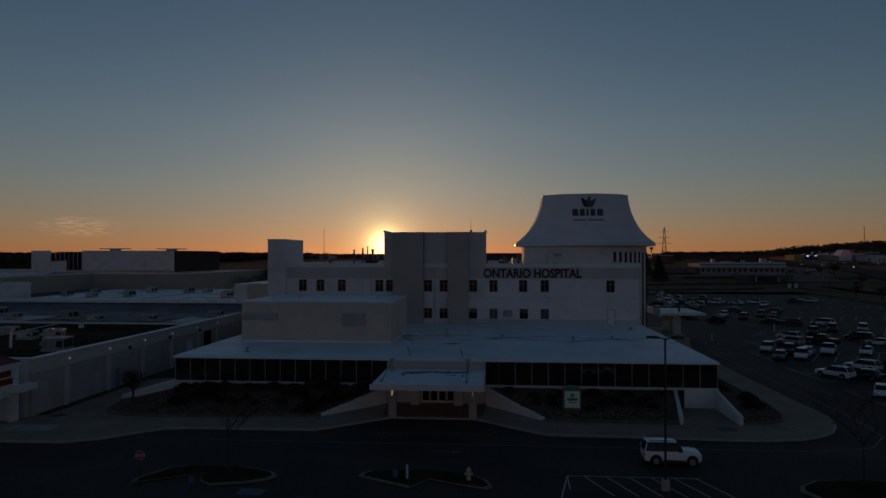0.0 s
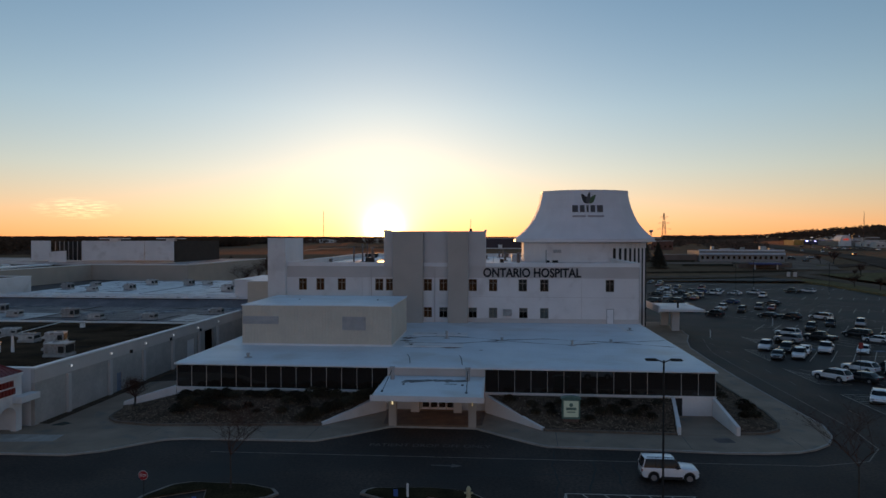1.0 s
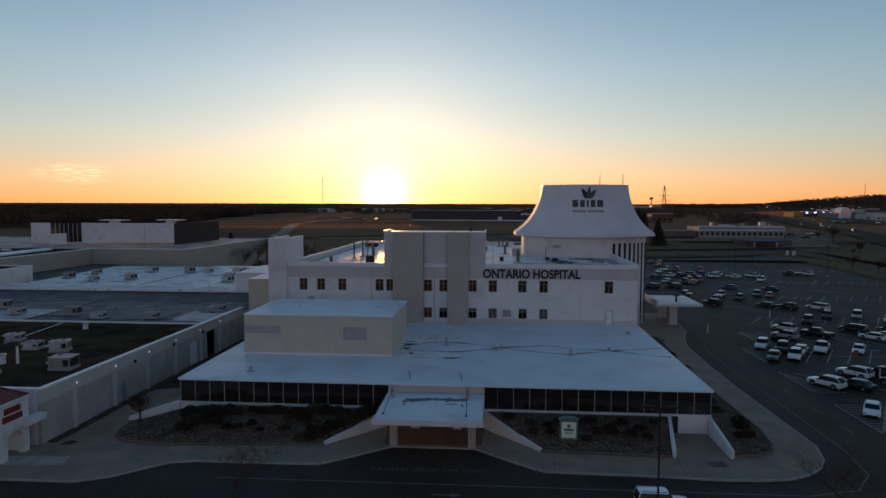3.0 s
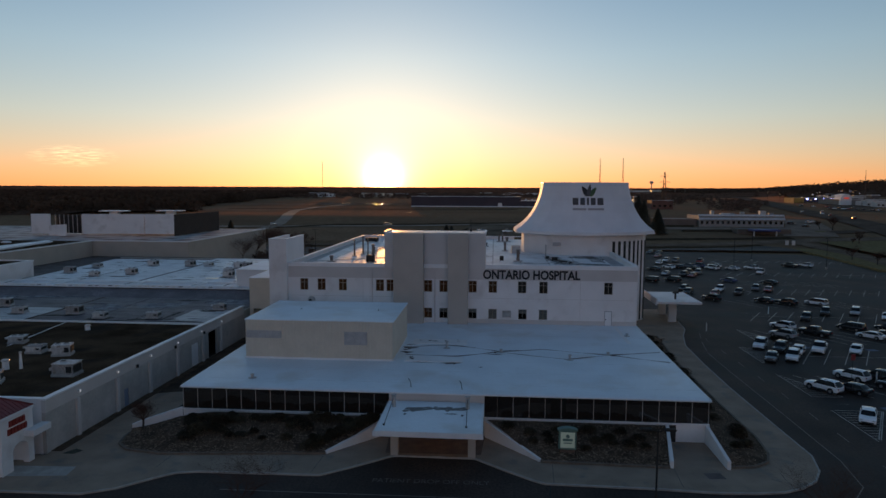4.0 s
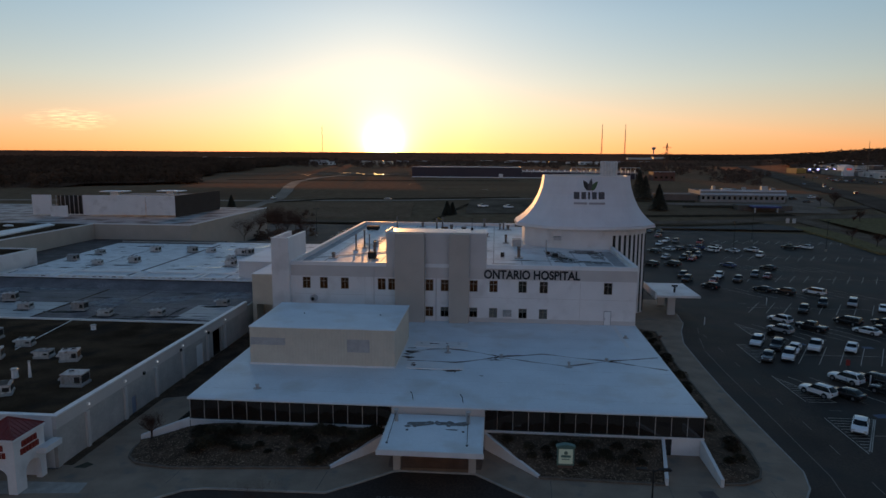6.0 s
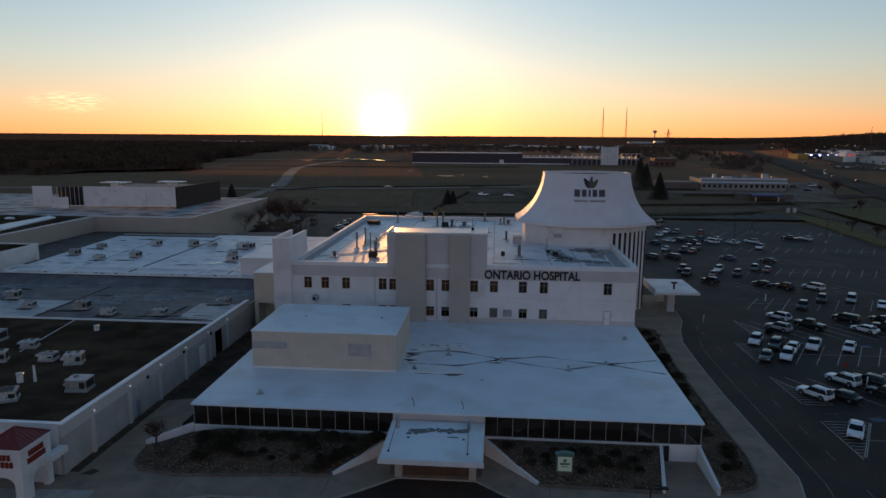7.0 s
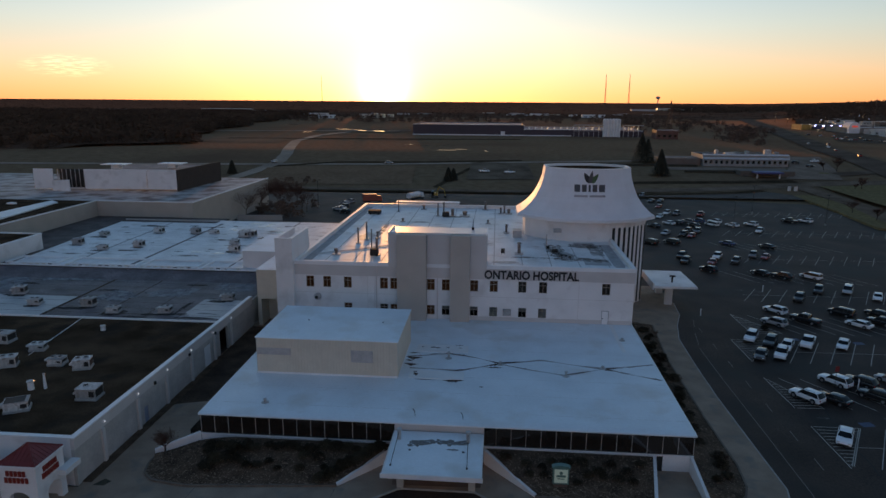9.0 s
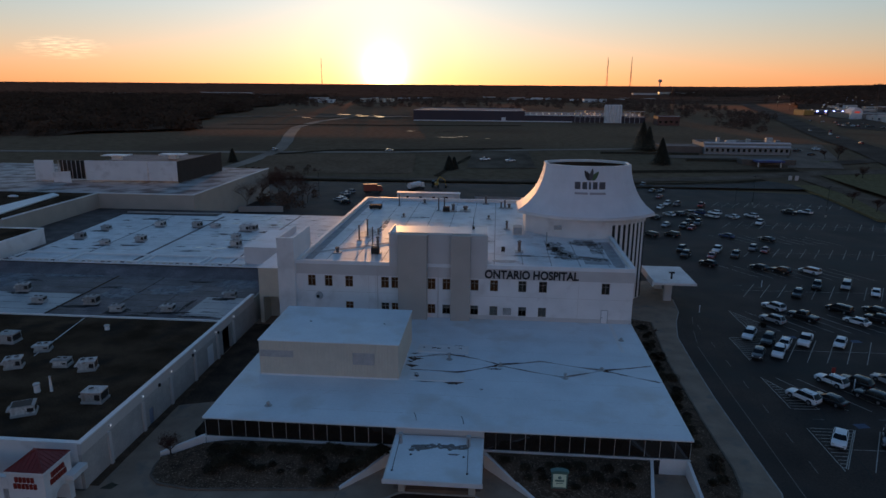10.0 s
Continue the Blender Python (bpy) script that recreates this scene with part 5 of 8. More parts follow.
part("pipe_run", Shape().tube((10.4, 124, MR + 0.3), (14.0, 117, MR + 0.3), 0.1, 0.1, 6).tube((11.2, 124, MR + 0.25), (14.8, 117.2, MR + 0.25), 0.08, 0.08, 6), GREYMETAL, mroof, "grey pipes lying on the roof")

# flared tower
TX, TY = 18.6, 142.6


def plan(a, b, e, z, dy=0.0, n=14):
    """The tower's plan at height z: bowed front and back between two flat ends, the west end splayed a little."""
    front = []
    for i in range(n + 1):
        u = -1 + 2 * i / n
        front.append((a * u, -(e + (b - e) * (1 - abs(u) ** 2.4))))
    back = [(-x, -y) for x, y in front]
    back[-1] = (back[-1][0] - 0.015 * e * 2, back[-1][1])
    return [(TX + x, TY + dy + y, z) for x, y in front + back]


SWEEP = ((18.3, 14.2, 11.9, 4.8, 0), (18.85, 14.25, 11.9, 4.8, 0), (19.5, 13.3, 11.1, 4.5, -0.3), (20.4, 12.3, 10.2, 4.1, -0.7), (21.5, 11.35, 9.3, 3.7, -1.1), (22.6, 10.6, 8.5, 3.4, -1.4), (23.8, 10.0, 7.8, 3.1, -1.7),
         (25.0, 9.5, 7.2, 2.9, -1.9), (26.5, 9.05, 6.7, 2.7, -2.1), (28.0, 8.8, 6.4, 2.5, -2.2), (28.65, 8.74, 6.32, 2.5, -2.2), (28.67, 8.45, 6.05, 2.4, -2.2))
tower = part("tower_roof", Shape().loft([plan(a, b, e, z, dy) for z, a, b, e, dy in SWEEP], caps=False), TOWERWHITE, hosp, "tall white roof that flares out in a concave sweep")
part("tower_cap", Shape().loft([plan(8.44, 6.04, 2.4, z, -2.2) for z in (28.6, 27.0)], caps=False).loft([plan(8.43, 6.03, 2.4, z, -2.2) for z in (26.9, 27.0)]), DARKROOF, tower, "dark sunken top")
part("tower_rim", Shape().loft([plan(a, b, e, z, -2.2) for a, b, e, z in ((8.77, 6.35, 2.52, 28.55), (8.77, 6.35, 2.52, 28.74), (8.2, 5.85, 2.3, 28.74), (8.2, 5.85, 2.3, 28.25))], caps=False), TRIM, tower, "white metal coping round the open top")
part("tower_soffit", Shape().loft([plan(14.15, 11.8, 4.8, 18.3), plan(12.8, 10.6, 4.4, 18.0)], caps=False), WHITE, tower)
part("tower_lip", Shape().loft([plan(14.36, 12.0, 4.84, z) for z in (18.2, 18.5)], caps=False), TRIM, tower, "thin eaves lip")
part("tower_shaft", Shape().loft([plan(12.6, 10.4, 4.3, z) for z in (0.0, 18.2)]), WHITE, hosp, "white tower shaft")
fin_line = [(x, y) for x, y, z in plan(12.6, 10.4, 4.3, 0, 0, 60)]
cols = [p for p in fin_line if p[0] > 22.6 and p[1] < TY + 1]
nfin = 8
for i in range(nfin):
    p, q = along([(*c, 0) for c in cols], i / nfin), along([(*c, 0) for c in cols], (i + 0.5) / nfin)
    r = along([(*c, 0) for c in cols], min(1, (i + 1) / nfin))
    out = (r - p).cross(Vector((0, 0, 1))).normalized()
    part("column", Shape().prism([(p.x, p.y), (p.x + out.x * 0.1, p.y + out.y * 0.1), (q.x + out.x * 0.1, q.y + out.y * 0.1), (q.x, q.y)], 0.15, 18.1), WHITE, hosp, "tall white fin column")
    # matt black strip that fills the gap up to the next column
    part("column_glass", Shape().prism([(q.x, q.y), (q.x + out.x * 0.05, q.y + out.y * 0.05), (r.x + out.x * 0.05, r.y + out.y * 0.05), (r.x, r.y)], 0.3, 16.9), BLACK, hosp, "dark strip between columns")
part("shaft_vent", Shape().box(11.6, 13.1, 131.6, 132.9, 16.0, 16.6), GREYMETAL, hosp, "small grey wall vent")
part("roof_ladder", Shape().box(3.4, 5.2, 134.5, 137.0, MR, 15.6), GREYMETAL, hosp, "grey roof hatch beside the tower")

# tower sign: leaves over a plain dark name bar of five blocks, and a line of small words


def front_at(x, z):
    """Where the tower's front lies at x and z."""
    for lo, hi in zip(SWEEP, SWEEP[1:]):
        if lo[0] <= z <= hi[0]:
            k = (z - lo[0]) / (hi[0] - lo[0])
            a, b, e, dy = (lo[j] + (hi[j] - lo[j]) * k for j in range(1, 5))
            return TY + dy - (e + (b - e) * (1 - abs((x - TX) / a) ** 2.4))
    return TY


def slab(pts, material, label, parent=tower, depth=0.08):
    """A flat sign piece in the tower's front, tilted with the roof; pts in x, z."""
    s = Shape()
    n = len(pts)
    v = []
    for d in (0.03 + depth, 0.0):
        for x, z in pts:
            y = front_at(x, z) - d
            v.append((x, y, z))
    s.add(v, [tuple(range(n)), tuple(range(2 * n - 1, n - 1, -1))] + [(i, i + n, (i + 1) % n + n, (i + 1) % n) for i in range(n)])
    me = s.mesh("sign_piece", material)
    fix_normals(me)
    return part("sign_piece", me, material, parent, label)


def leaf(x, z, length, wide, turn):
    pts = []
    for i in range(12):
        t = i / 12 * 2 * math.pi
        u, v = math.cos(t) * length / 2, math.sin(t) * wide / 2 * (1 - 0.5 * math.cos(t))
        pts.append((x + u * math.cos(turn) - v * math.sin(turn), z + u * math.sin(turn) + v * math.cos(turn)))
    return pts


SIGNGREY = mat("charcoal_sign", (0.08, 0.075, 0.08), 0.5, 0.1, 1.0, 5.0, 0.0)
slab(leaf(17.95, 26.95, 2.3, 1.0, radians(122)), BLACKSIGN, "dark leaf emblem")
slab(leaf(18.75, 27.1, 2.5, 0.8, radians(80)), SIGNGREY, "dark leaf emblem")
slab(leaf(19.5, 26.85, 2.2, 0.95, radians(52)), GREENLEAF, "green leaf emblem")
for a, b in ((15.5, 16.6), (17.0, 17.9), (18.3, 18.7), (19.1, 20.0), (20.4, 21.6)):
    slab([(a, 24.2), (b, 24.2), (b, 25.6), (a, 25.6)], SIGNGREY, "plain dark sign block")
GREYSIGN = mat("grey_sign", (0.36, 0.34, 0.36), 0.6, 0.1)
for a, b in ((15.5, 18.1), (18.5, 21.7)):
    slab([(a, 23.15), (b, 23.15), (b, 23.55), (a, 23.55)], GREYSIGN, "small grey line of sign")

# side entrance canopy by the car park
part("side_canopy", Shape().box(32.9, 41.8, 133.8, 147.2, 4.2, 4.65), WHITE, hosp, "flat white side canopy")
part("canopy_roof", Shape().box(33.1, 41.6, 134.0, 147.0, 4.654, 4.68), WETROOF, hosp, "worn white membrane")
part("canopy_upstand", Shape().box(32.6, 32.86, 133.4, 147.2, 4.0, 5.4), WHITE, hosp)
for x, y in ((36.6, 136.2), (36.6, 144.5), (40.8, 136.2)):
    if x < 40:
        part("canopy_post", Shape().box(x - 0.75, x + 0.75, y - 0.4, y + 0.4, 0.15, 4.2), OFFWHITE, hosp, "broad white post")
part("canopy_pipe", Shape().tube((37.4, 137.2, 4.68), (37.4, 137.2, 5.9), 0.2, 0.2, 8).box(36.8, 38.0, 137.0, 137.4, 5.9, 6.2), DARKMETAL, hosp, "dark roof pipe")

# ---- shopping centre beside the hospital ----
mall = thing("shopping_centre", "long flat-roofed shopping centre with white parapets, blank painted side", "building", (-60, 90, 0))
EX = -45.8
DOORS = [(75.6, 76.7, 0.15, 2.4), (93.8, 96.2, 0.15, 3.6), (99.7, 103.1, 0.15, 4.2)]
s = Shape()
ysplit = sorted({61.4, 114.5, *[d[0] for d in DOORS], *[d[1] for d in DOORS]})
for a, b in zip(ysplit, ysplit[1:]):
    hole = [d for d in DOORS if d[0] <= a and b <= d[1]]
    s.box(EX - 0.4, EX, a, b, hole[0][3] if hole else 0.0, 4.4)
part("side_wall", s, BLOCKWALL, mall, "grey-beige painted block wall")
part("parapet", Shape().box(EX - 0.4, EX + 0.06, 61.4, 114.5, 4.4, 5.75), OFFWHITE, mall, "pale upper band of the wall")
part("parapet_cap", Shape().box(EX - 0.5, EX + 0.16, 61.3, 114.5, 5.75, 5.9), TRIM, mall, "white coping")
part("front_wall", Shape().box(-70, EX - 0.4, 61.4, 61.8, 0.0, 5.75), WHITE, mall)
part("parapet_cap", Shape().box(-70, EX - 0.5, 61.3, 61.9, 5.75, 5.9), TRIM, mall, "white coping")
part("front_wall", Shape().prism([(-70, 61.4), (-69.6, 61.4), (-59, 53), (-59.4, 52.6)], 0.0, 5.8), WHITE, mall)
part("dark_roof", Shape().box(-140, EX - 0.42, 61.8, 101.6, 4.7, 5.0), DARKROOF, mall, "dark gravelled flat roof")
part("grey_roof", Shape().box(-140, EX - 0.42, 102.0, 130.3, 4.8, 5.1), GREYROOF, mall, "grey membrane roof with worn paler patches")
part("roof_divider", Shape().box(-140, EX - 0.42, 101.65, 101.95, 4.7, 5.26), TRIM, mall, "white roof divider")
part("white_roof", Shape().prism([(-106.8, 130.6), (-36, 130.6), (-36, 187), (-82, 187), (-82, 182), (-110.6, 182)], 5.9, 6.4), WETROOF, mall, "white membrane roof")
part("gutter_roof", Shape().box(-124.3, -82, 130.6, 192.3, 5.5, 5.98), mat("brown_roof", (0.15, 0.12, 0.11), 0.8, 0.3, 3.0, 3.0, 0.05, spec=0.2, patch=((0.07, 0.055, 0.05), 4.0, 0.52, 0.7)), mall, "dark lower strip of roof")
part("back_wall", Shape().box(-112, -36, 186.6, 187, 0, 6.4).box(-36.4, -36, 132, 186.6, 0, 6.4).box(EX - 0.4, EX, 114.5, 130.6, 0, 5.0), BLOCKWALL, mall, "blank painted wall at the back")
part("grey_roof", Shape().prism([(-140, 125.5), (-45, 125.5), (-45, 130.3), (-140, 130.3)], 4.9, [5.113, 5.113, 6.2, 6.2]), GREYROOF, mall, "grey membrane that climbs to the white roof")
# dark colour of this step paints the shadow line under the roof edge
part("step_wall", Shape().box(-140, -45, 130.3, 130.6, 4.7, 6.34), DARKMETAL, mall, "dark strip coloured as the shadow below the white roof edge")
part("roof_divider", Shape().box(-140, -45, 130.26, 130.6, 6.34, 6.56), TRIM, mall, "white roof divider")
for y0, y1 in ((66.2, 66.7), (73.8, 74.3), (81.3, 81.8), (88.9, 89.4), (97.2, 97.7), (104, 104.5)):
    part("pilaster", Shape().box(EX + 0.002, EX + 0.28, y0, y1, 0.15, 4.35), OFFWHITE, mall, "pale wall pilaster")
for y in (66.7, 74.1, 81.8, 89.1, 96.8, 104.3):
    lampo = part("wall_lamp", Shape().box(EX + 0.07, EX + 0.3, y - 0.16, y + 0.16, 4.95, 5.25), TRIM, mall, "small lit wall lamp")
    part("lens", Shape().box(EX + 0.302, EX + 0.34, y - 0.1, y + 0.1, 5.0, 5.17), lamp_mat("wall_lamp_glow", (0.95, 0.97, 1.0), 0.35), lampo, "glowing lens")
part("side_door", Shape().box(EX - 0.2, EX - 0.1, 75.65, 76.65, 0.16, 2.35), mat("blue_grey_door", (0.22, 0.25, 0.33), 0.6, 0.08), mall, "blue-grey metal door")
part("roller_door", Shape().box(EX - 0.2, EX - 0.1, 93.85, 96.15, 0.16, 3.55), TRIM, mall, "white roller door")
part("dark_bay", Shape().box(EX - 3.0, EX - 2.8, 99.5, 103.3, 0.16, 4.4), mat("brown_bay", (0.15, 0.095, 0.07), 0.8, 0.2), mall, "brown back of an open bay")
part("base_strip", Shape().box(EX + 0.002, EX + 1.1, 62, 99, 0.155, 0.2), MULCH, mall, "dark gravel strip along the wall")
for y in (78.5, 88.6, 97.9):
    part("wall_bracket", Shape().box(EX + 0.07, EX + 0.3, y - 0.15, y + 0.15, 4.4, 4.8), DARKMETAL, mall, "small dark bracket under the coping")
for i, (x, w) in enumerate(((-79.2, 0.5), (-69, 0.2), (-61, 0.15))):
    part("seam", Shape().box(x, x + w, 102.2, 125.4, 5.1125, 5.114), DARKROOF, mall, "dark roof seam")
part("pale_patch", Shape().box(-100, -79.4, 102.4, 113.4, 5.104, 5.112), mat("pale_patch", (0.42, 0.42, 0.43), 0.5, 0.15, 4.0, 3.0), mall, "paler patch of new membrane")
part("pale_patch", Shape().box(-54.6, -46.6, 103.4, 114, 5.104, 5.112), mat("pale_patch_b", (0.4, 0.4, 0.41), 0.5, 0.15, 4.0, 3.0), mall, "paler patch of new membrane")
part("roof_pipe", Shape().tube((-68.4, 85, 5.08), (-70.9, 101.4, 5.08), 0.06, 0.06, 6), TRIM, mall, "thin pipe across the dark roof")
for x0, x1 in ((-108, -96), (-94, -78), (-77, -64), (-63, -54)):
    part("roof_curb", Shape().box(x0, x1, 131.6, 131.9, 6.4, 6.75).box(x0, x1, 137, 137.5, 6.4, 6.75).box(x0, x0 + 0.4, 131.9, 137, 6.4, 6.75).box(x1 - 0.4, x1, 131.9, 137, 6.4, 6.75), TRIM, mall, "low raised roof curb")
for a, b, w in (((-80.2, 131), (-80, 182), 0.8), ((-58, 131), (-58, 187), 0.4), ((-94, 138), (-95, 182), 0.3)):
    part("seam", Shape().prism([a, (a[0] + w, a[1]), (b[0] + w, b[1]), b], 6.404, 6.41), GREYROOF, mall, "grey drainage seam")
part("link_block", Shape().box(-54.5, -44.7, 133, 150, 6.4, 10.1), WHITE, mall, "white raised link block")
part("link_roof", Shape().box(-54.6, -44.7, 132.9, 150, 10.1, 10.2), MEMBRANE, mall)
part("west_block", Shape().box(-150, -110.3, 118, 147.2, 0, 9.6), WHITE, mall, "taller white block")
part("west_roof", Shape().box(-150, -110.7, 118.4, 146.8, 9.604, 9.64), DARKROOF, mall, "dark flat roof")
part("parapet_cap", Shape().box(-110.7, -110.2, 118, 147.3, 9.6, 9.9).box(-150, -110.7, 146.8, 147.3, 9.6, 9.9), TRIM, mall, "white coping")

PAVER = mat("cream_paver", (0.66, 0.6, 0.5), 0.8, 0.15, 0.6, 5.0, 0.05)
STOREROOF = mat("stained_roof", (0.45, 0.43, 0.42), 0.65, 0.2, 5.0, 2.0, 0.03, spec=0.3, patch=((0.13, 0.1, 0.09), 6.0, 0.5, 0.6))
for x0, x1 in ((-108, -96), (-94, -78), (-77, -64), (-63, -54)):          # loose pale pavers along the curbs
    for y in (131.25, 137.9):
        for k in range(int((x1 - x0) / 1.5)):
            x = max(x0, -104) + 0.6 + 1.5 * k
            if x < x1 and rng.random() > 0.12:
                part("paver", Shape().box(x - 0.35, x + 0.35, y - 0.18, y + 0.18, 6.4, 6.5 + 0.12 * rng.random()), PAVER if rng.random() > 0.25 else GREYROOF, mall)
for i in range(9):
    y = 142 + 5 * i
    part("seam", Shape().box(-104, -82, y, y + 0.14, 6.404, 6.408).box(-78, -40, y + 1.3, y + 1.42, 6.404, 6.408), WALKPAD, mall, "faint lap seam in the membrane")
for i in range(7):
    y = 104.5 + 3.2 * i
    part("seam", Shape().box(-139, EX - 0.5, y, y + 0.1, 5.1115, 5.1122), DARKROOF, mall, "dark lap seam in the membrane")
# department store behind, with a plant enclosure on its roof
store = thing("department_store", "large beige windowless store with a panelled plant enclosure on its roof", "building", (-120, 220, 0))
part("store_wall", Shape().prism([(-124.5, 192.6), (-93.6, 192.6), (-92.6, 257.5), (-210, 262), (-210, 152), (-124.5, 152)], 0, 10.6), mat("beige_panels", (0.46, 0.4, 0.34), 0.8, 0.06, 4.0, 6.0, 0.05), store)
part("store_roof", Shape().prism([(-124, 193), (-94, 193), (-93.1, 257), (-209, 261), (-209, 193)], 10.604, 10.64), STOREROOF, store, "worn white roof with dark stains")
part("store_roof", Shape().prism([(-209, 152.5), (-125, 152.5), (-125, 192.6), (-209, 192.6)], 10.604, 10.64), DARKROOF, store, "black flat roof")
part("skylight", Shape().prism([(-137.3, 153), (-129.2, 153), (-133.4, 187), (-137.4, 190)], 10.65, 11.0), TRIM, store, "long white skylight curb")
part("roof_dome", Shape().loft([[(-146 + q * math.cos(math.pi * k / 8), 184 + 0.6 * q * math.sin(math.pi * k / 8), 10.64 + z) for k in range(16)] for z, q in ((0, 1.6), (0.3, 1.5), (0.5, 0.8))]), TRIM, store, "low white roof dome")
s = Shape().prism([(-124.8, 152), (-124.4, 152), (-124.4, 192.6), (-124.8, 192.6)], 10.6, 10.9).prism([(-124.4, 192.4), (-93.4, 192.4), (-92.4, 257.7), (-92.9, 257.7), (-93.9, 192.8), (-124.4, 192.8)], 10.6, 10.9)
part("parapet_cap", s, TRIM, store, "white coping")
enc = part("plant_enclosure", Shape().prism([(-142.3, 214.9), (-120.6, 216.0), (-120.6, 216.5), (-142.3, 215.4)], 11.2, 18.0), WHITE, store, "white panelled screen, one panel fallen")
part("screen_panel", Shape().prism([(-160.2, 214.0), (-153.6, 214.4), (-153.6, 214.9), (-160.2, 214.5)], 11.2, 18.0), WHITE, enc, "white panel standing alone")
part("screen_panel", Shape().prism([(-120.3, 216.0), (-110.2, 216.6), (-110.2, 217.1), (-120.3, 216.5)], 11.2, 18.0), WHITE, enc, "white end panel of the screen")
part("enclosure_side", Shape().prism([(-110.2, 216.6), (-109.7, 216.6), (-108.1, 248.8), (-108.6, 248.8)], 10.7, 18.0), mat("dark_brown_panels", (0.04, 0.026, 0.02), 0.8, 0.15, 2.0, 4.0, 0.05), enc, "dark brown side screen")
# solid dark sheet paints the shade inside the gap; the struts stand before it
part("enclosure_frame", Shape().box(-153.5, -142.4, 218, 218.3, 11.2, 17.6), DARKMETAL, enc, "dark sheet for the shaded gap behind the missing panel")
for i in range(7):
    x = -153.0 + 1.6 * i
    part("strut", Shape().box(x, x + 0.15, 216.2, 216.4, 11.2, 17.8), GREYMETAL, enc)
part("fallen_panel", Shape().prism([(-152.6, 212.4), (-146.2, 212.0), (-146.2, 212.4), (-152.6, 212.8)], 10.7, [14.2, 14.6, 14.6, 14.2]), WHITE, enc, "fallen white panel leaning out")
part("enclosure_roof", Shape().prism([(-142.0, 216), (-110.8, 217.4), (-109.2, 248.4), (-142, 246)], 16.4, 16.8), GREYROOF, enc)
for x, y in ((-137, 226), (-119, 232)):
    part("roof_fan", Shape().box(x - 4.5, x + 4.5, y - 2.5, y + 2.5, 18.6, 18.9).box(x - 1.5, x + 1.5, y - 1, y + 1, 17.2, 18.6), TRIM, enc, "flat white exhaust hood")

# corner pavilion with a red hipped roof and arches
pav = thing("entrance_pavilion", "white stucco corner pavilion with arches and red hipped roof", "pavilion", (-48, 57.6, 0))
AX0, AX1, AY0, AY1, AZ = -50.2, -46.1, 55.7, 60.0, 5.75


def arch_wall(length, height, opening, spring, thick, m):
    """A wall along x with one round-headed opening in its middle."""
    a, b = (length - opening) / 2, (length + opening) / 2
    r = opening / 2
    prof = [(0, 0.15), (a, 0.15), (a, spring)]
    prof += [(length / 2 - r * math.cos(t), spring + 0.75 * r * math.sin(t)) for t in [math.pi * k / 12 for k in range(1, 12)]]
    prof += [(b, spring), (b, 0.15), (length, 0.15), (length, height), (0, height)]
    n = len(prof)
    v = [m @ Vector((x, 0, z)) for x, z in prof] + [m @ Vector((x, thick, z)) for x, z in prof]
    s = Shape().add(v, [tuple(range(n)), tuple(range(2 * n - 1, n - 1, -1))] + [(i, i + n, (i + 1) % n + n, (i + 1) % n) for i in range(n)])
    me = s.mesh("arch_wall", WHITE)
    fix_normals(me)
    return me


part("arch_wall", arch_wall(4.1, AZ, 2.3, 1.9, 0.6, Matrix.Translation((AX0, AY0, 0))), WHITE, pav)
part("arch_wall", arch_wall(3.696, AZ, 2.1, 1.9, 0.6, Matrix.Translation((AX1, AY0 + 0.602, 0)) @ Matrix.Rotation(math.pi / 2, 4, "Z")), WHITE, pav)
part("back_wall", Shape().box(AX0, AX1 - 0.6, AY1 - 0.4, AY1, 0.15, AZ), WHITE, pav)
s = Shape()
c = Vector(((AX0 + AX1) / 2, (AY0 + AY1) / 2, 7.15))
o = 0.08
eave = [(AX0 - o, AY0 - o, AZ), (AX1 + o, AY0 - o, AZ), (AX1 + o, AY1 + o, AZ), (AX0 - o, AY1 + o, AZ)]
s.add([*eave, tuple(c)], [(0, 1, 4), (1, 2, 4), (2, 3, 4), (3, 0, 4), (3, 2, 1, 0)])
proof = part("roof", s, REDTILE, pav, "red standing-seam hipped roof")
for i in range(4):
    a, b = Vector(eave[i]), Vector(eave[(i + 1) % 4])
    part("hip_cap", Shape().tube(a + Vector((0, 0, 0.03)), c + Vector((0, 0, 0.03)), 0.07, 0.07, 5), REDTILE, proof)
    for k in range(1, 9):
        p = a.lerp(b, k / 9)
        mid = a.lerp(b, 0.5)
        d = (c - mid) * (1 - abs(2 * k / 9 - 1))
        part("seam_rib", Shape().tube(p + Vector((0, 0, 0.02)), p + d + Vector((0, 0, 0.02)), 0.03, 0.03, 4), REDTILE, proof)
part("fascia", Shape().box(AX0 - o, AX1 + o, AY0 - o - 0.04, AY0 - o, AZ - 0.2, AZ + 0.02).box(AX1 + o, AX1 + o + 0.04, AY0 - o, AY1 + o, AZ - 0.2, AZ + 0.02), TRIM, pav)
for z, n, wd in ((4.6, 5, 0.3), (3.85, 6, 0.3)):      # sign of two rows of plain red blocks on each face
    for i in range(n):
        x = (AX0 + AX1) / 2 - (n * 0.44) / 2 + 0.44 * i
        part("sign_block", Shape().box(x, x + wd, AY0 - 0.12, AY0 - 0.004, z, z + 0.58), REDSIGN, pav, "plain red sign block")
        y = (AY0 + AY1) / 2 - (n * 0.44) / 2 + 0.44 * i
        part("sign_block", Shape().box(AX1 + 0.004, AX1 + 0.12, y, y + wd, z, z + 0.58), REDSIGN, pav, "plain red sign block")
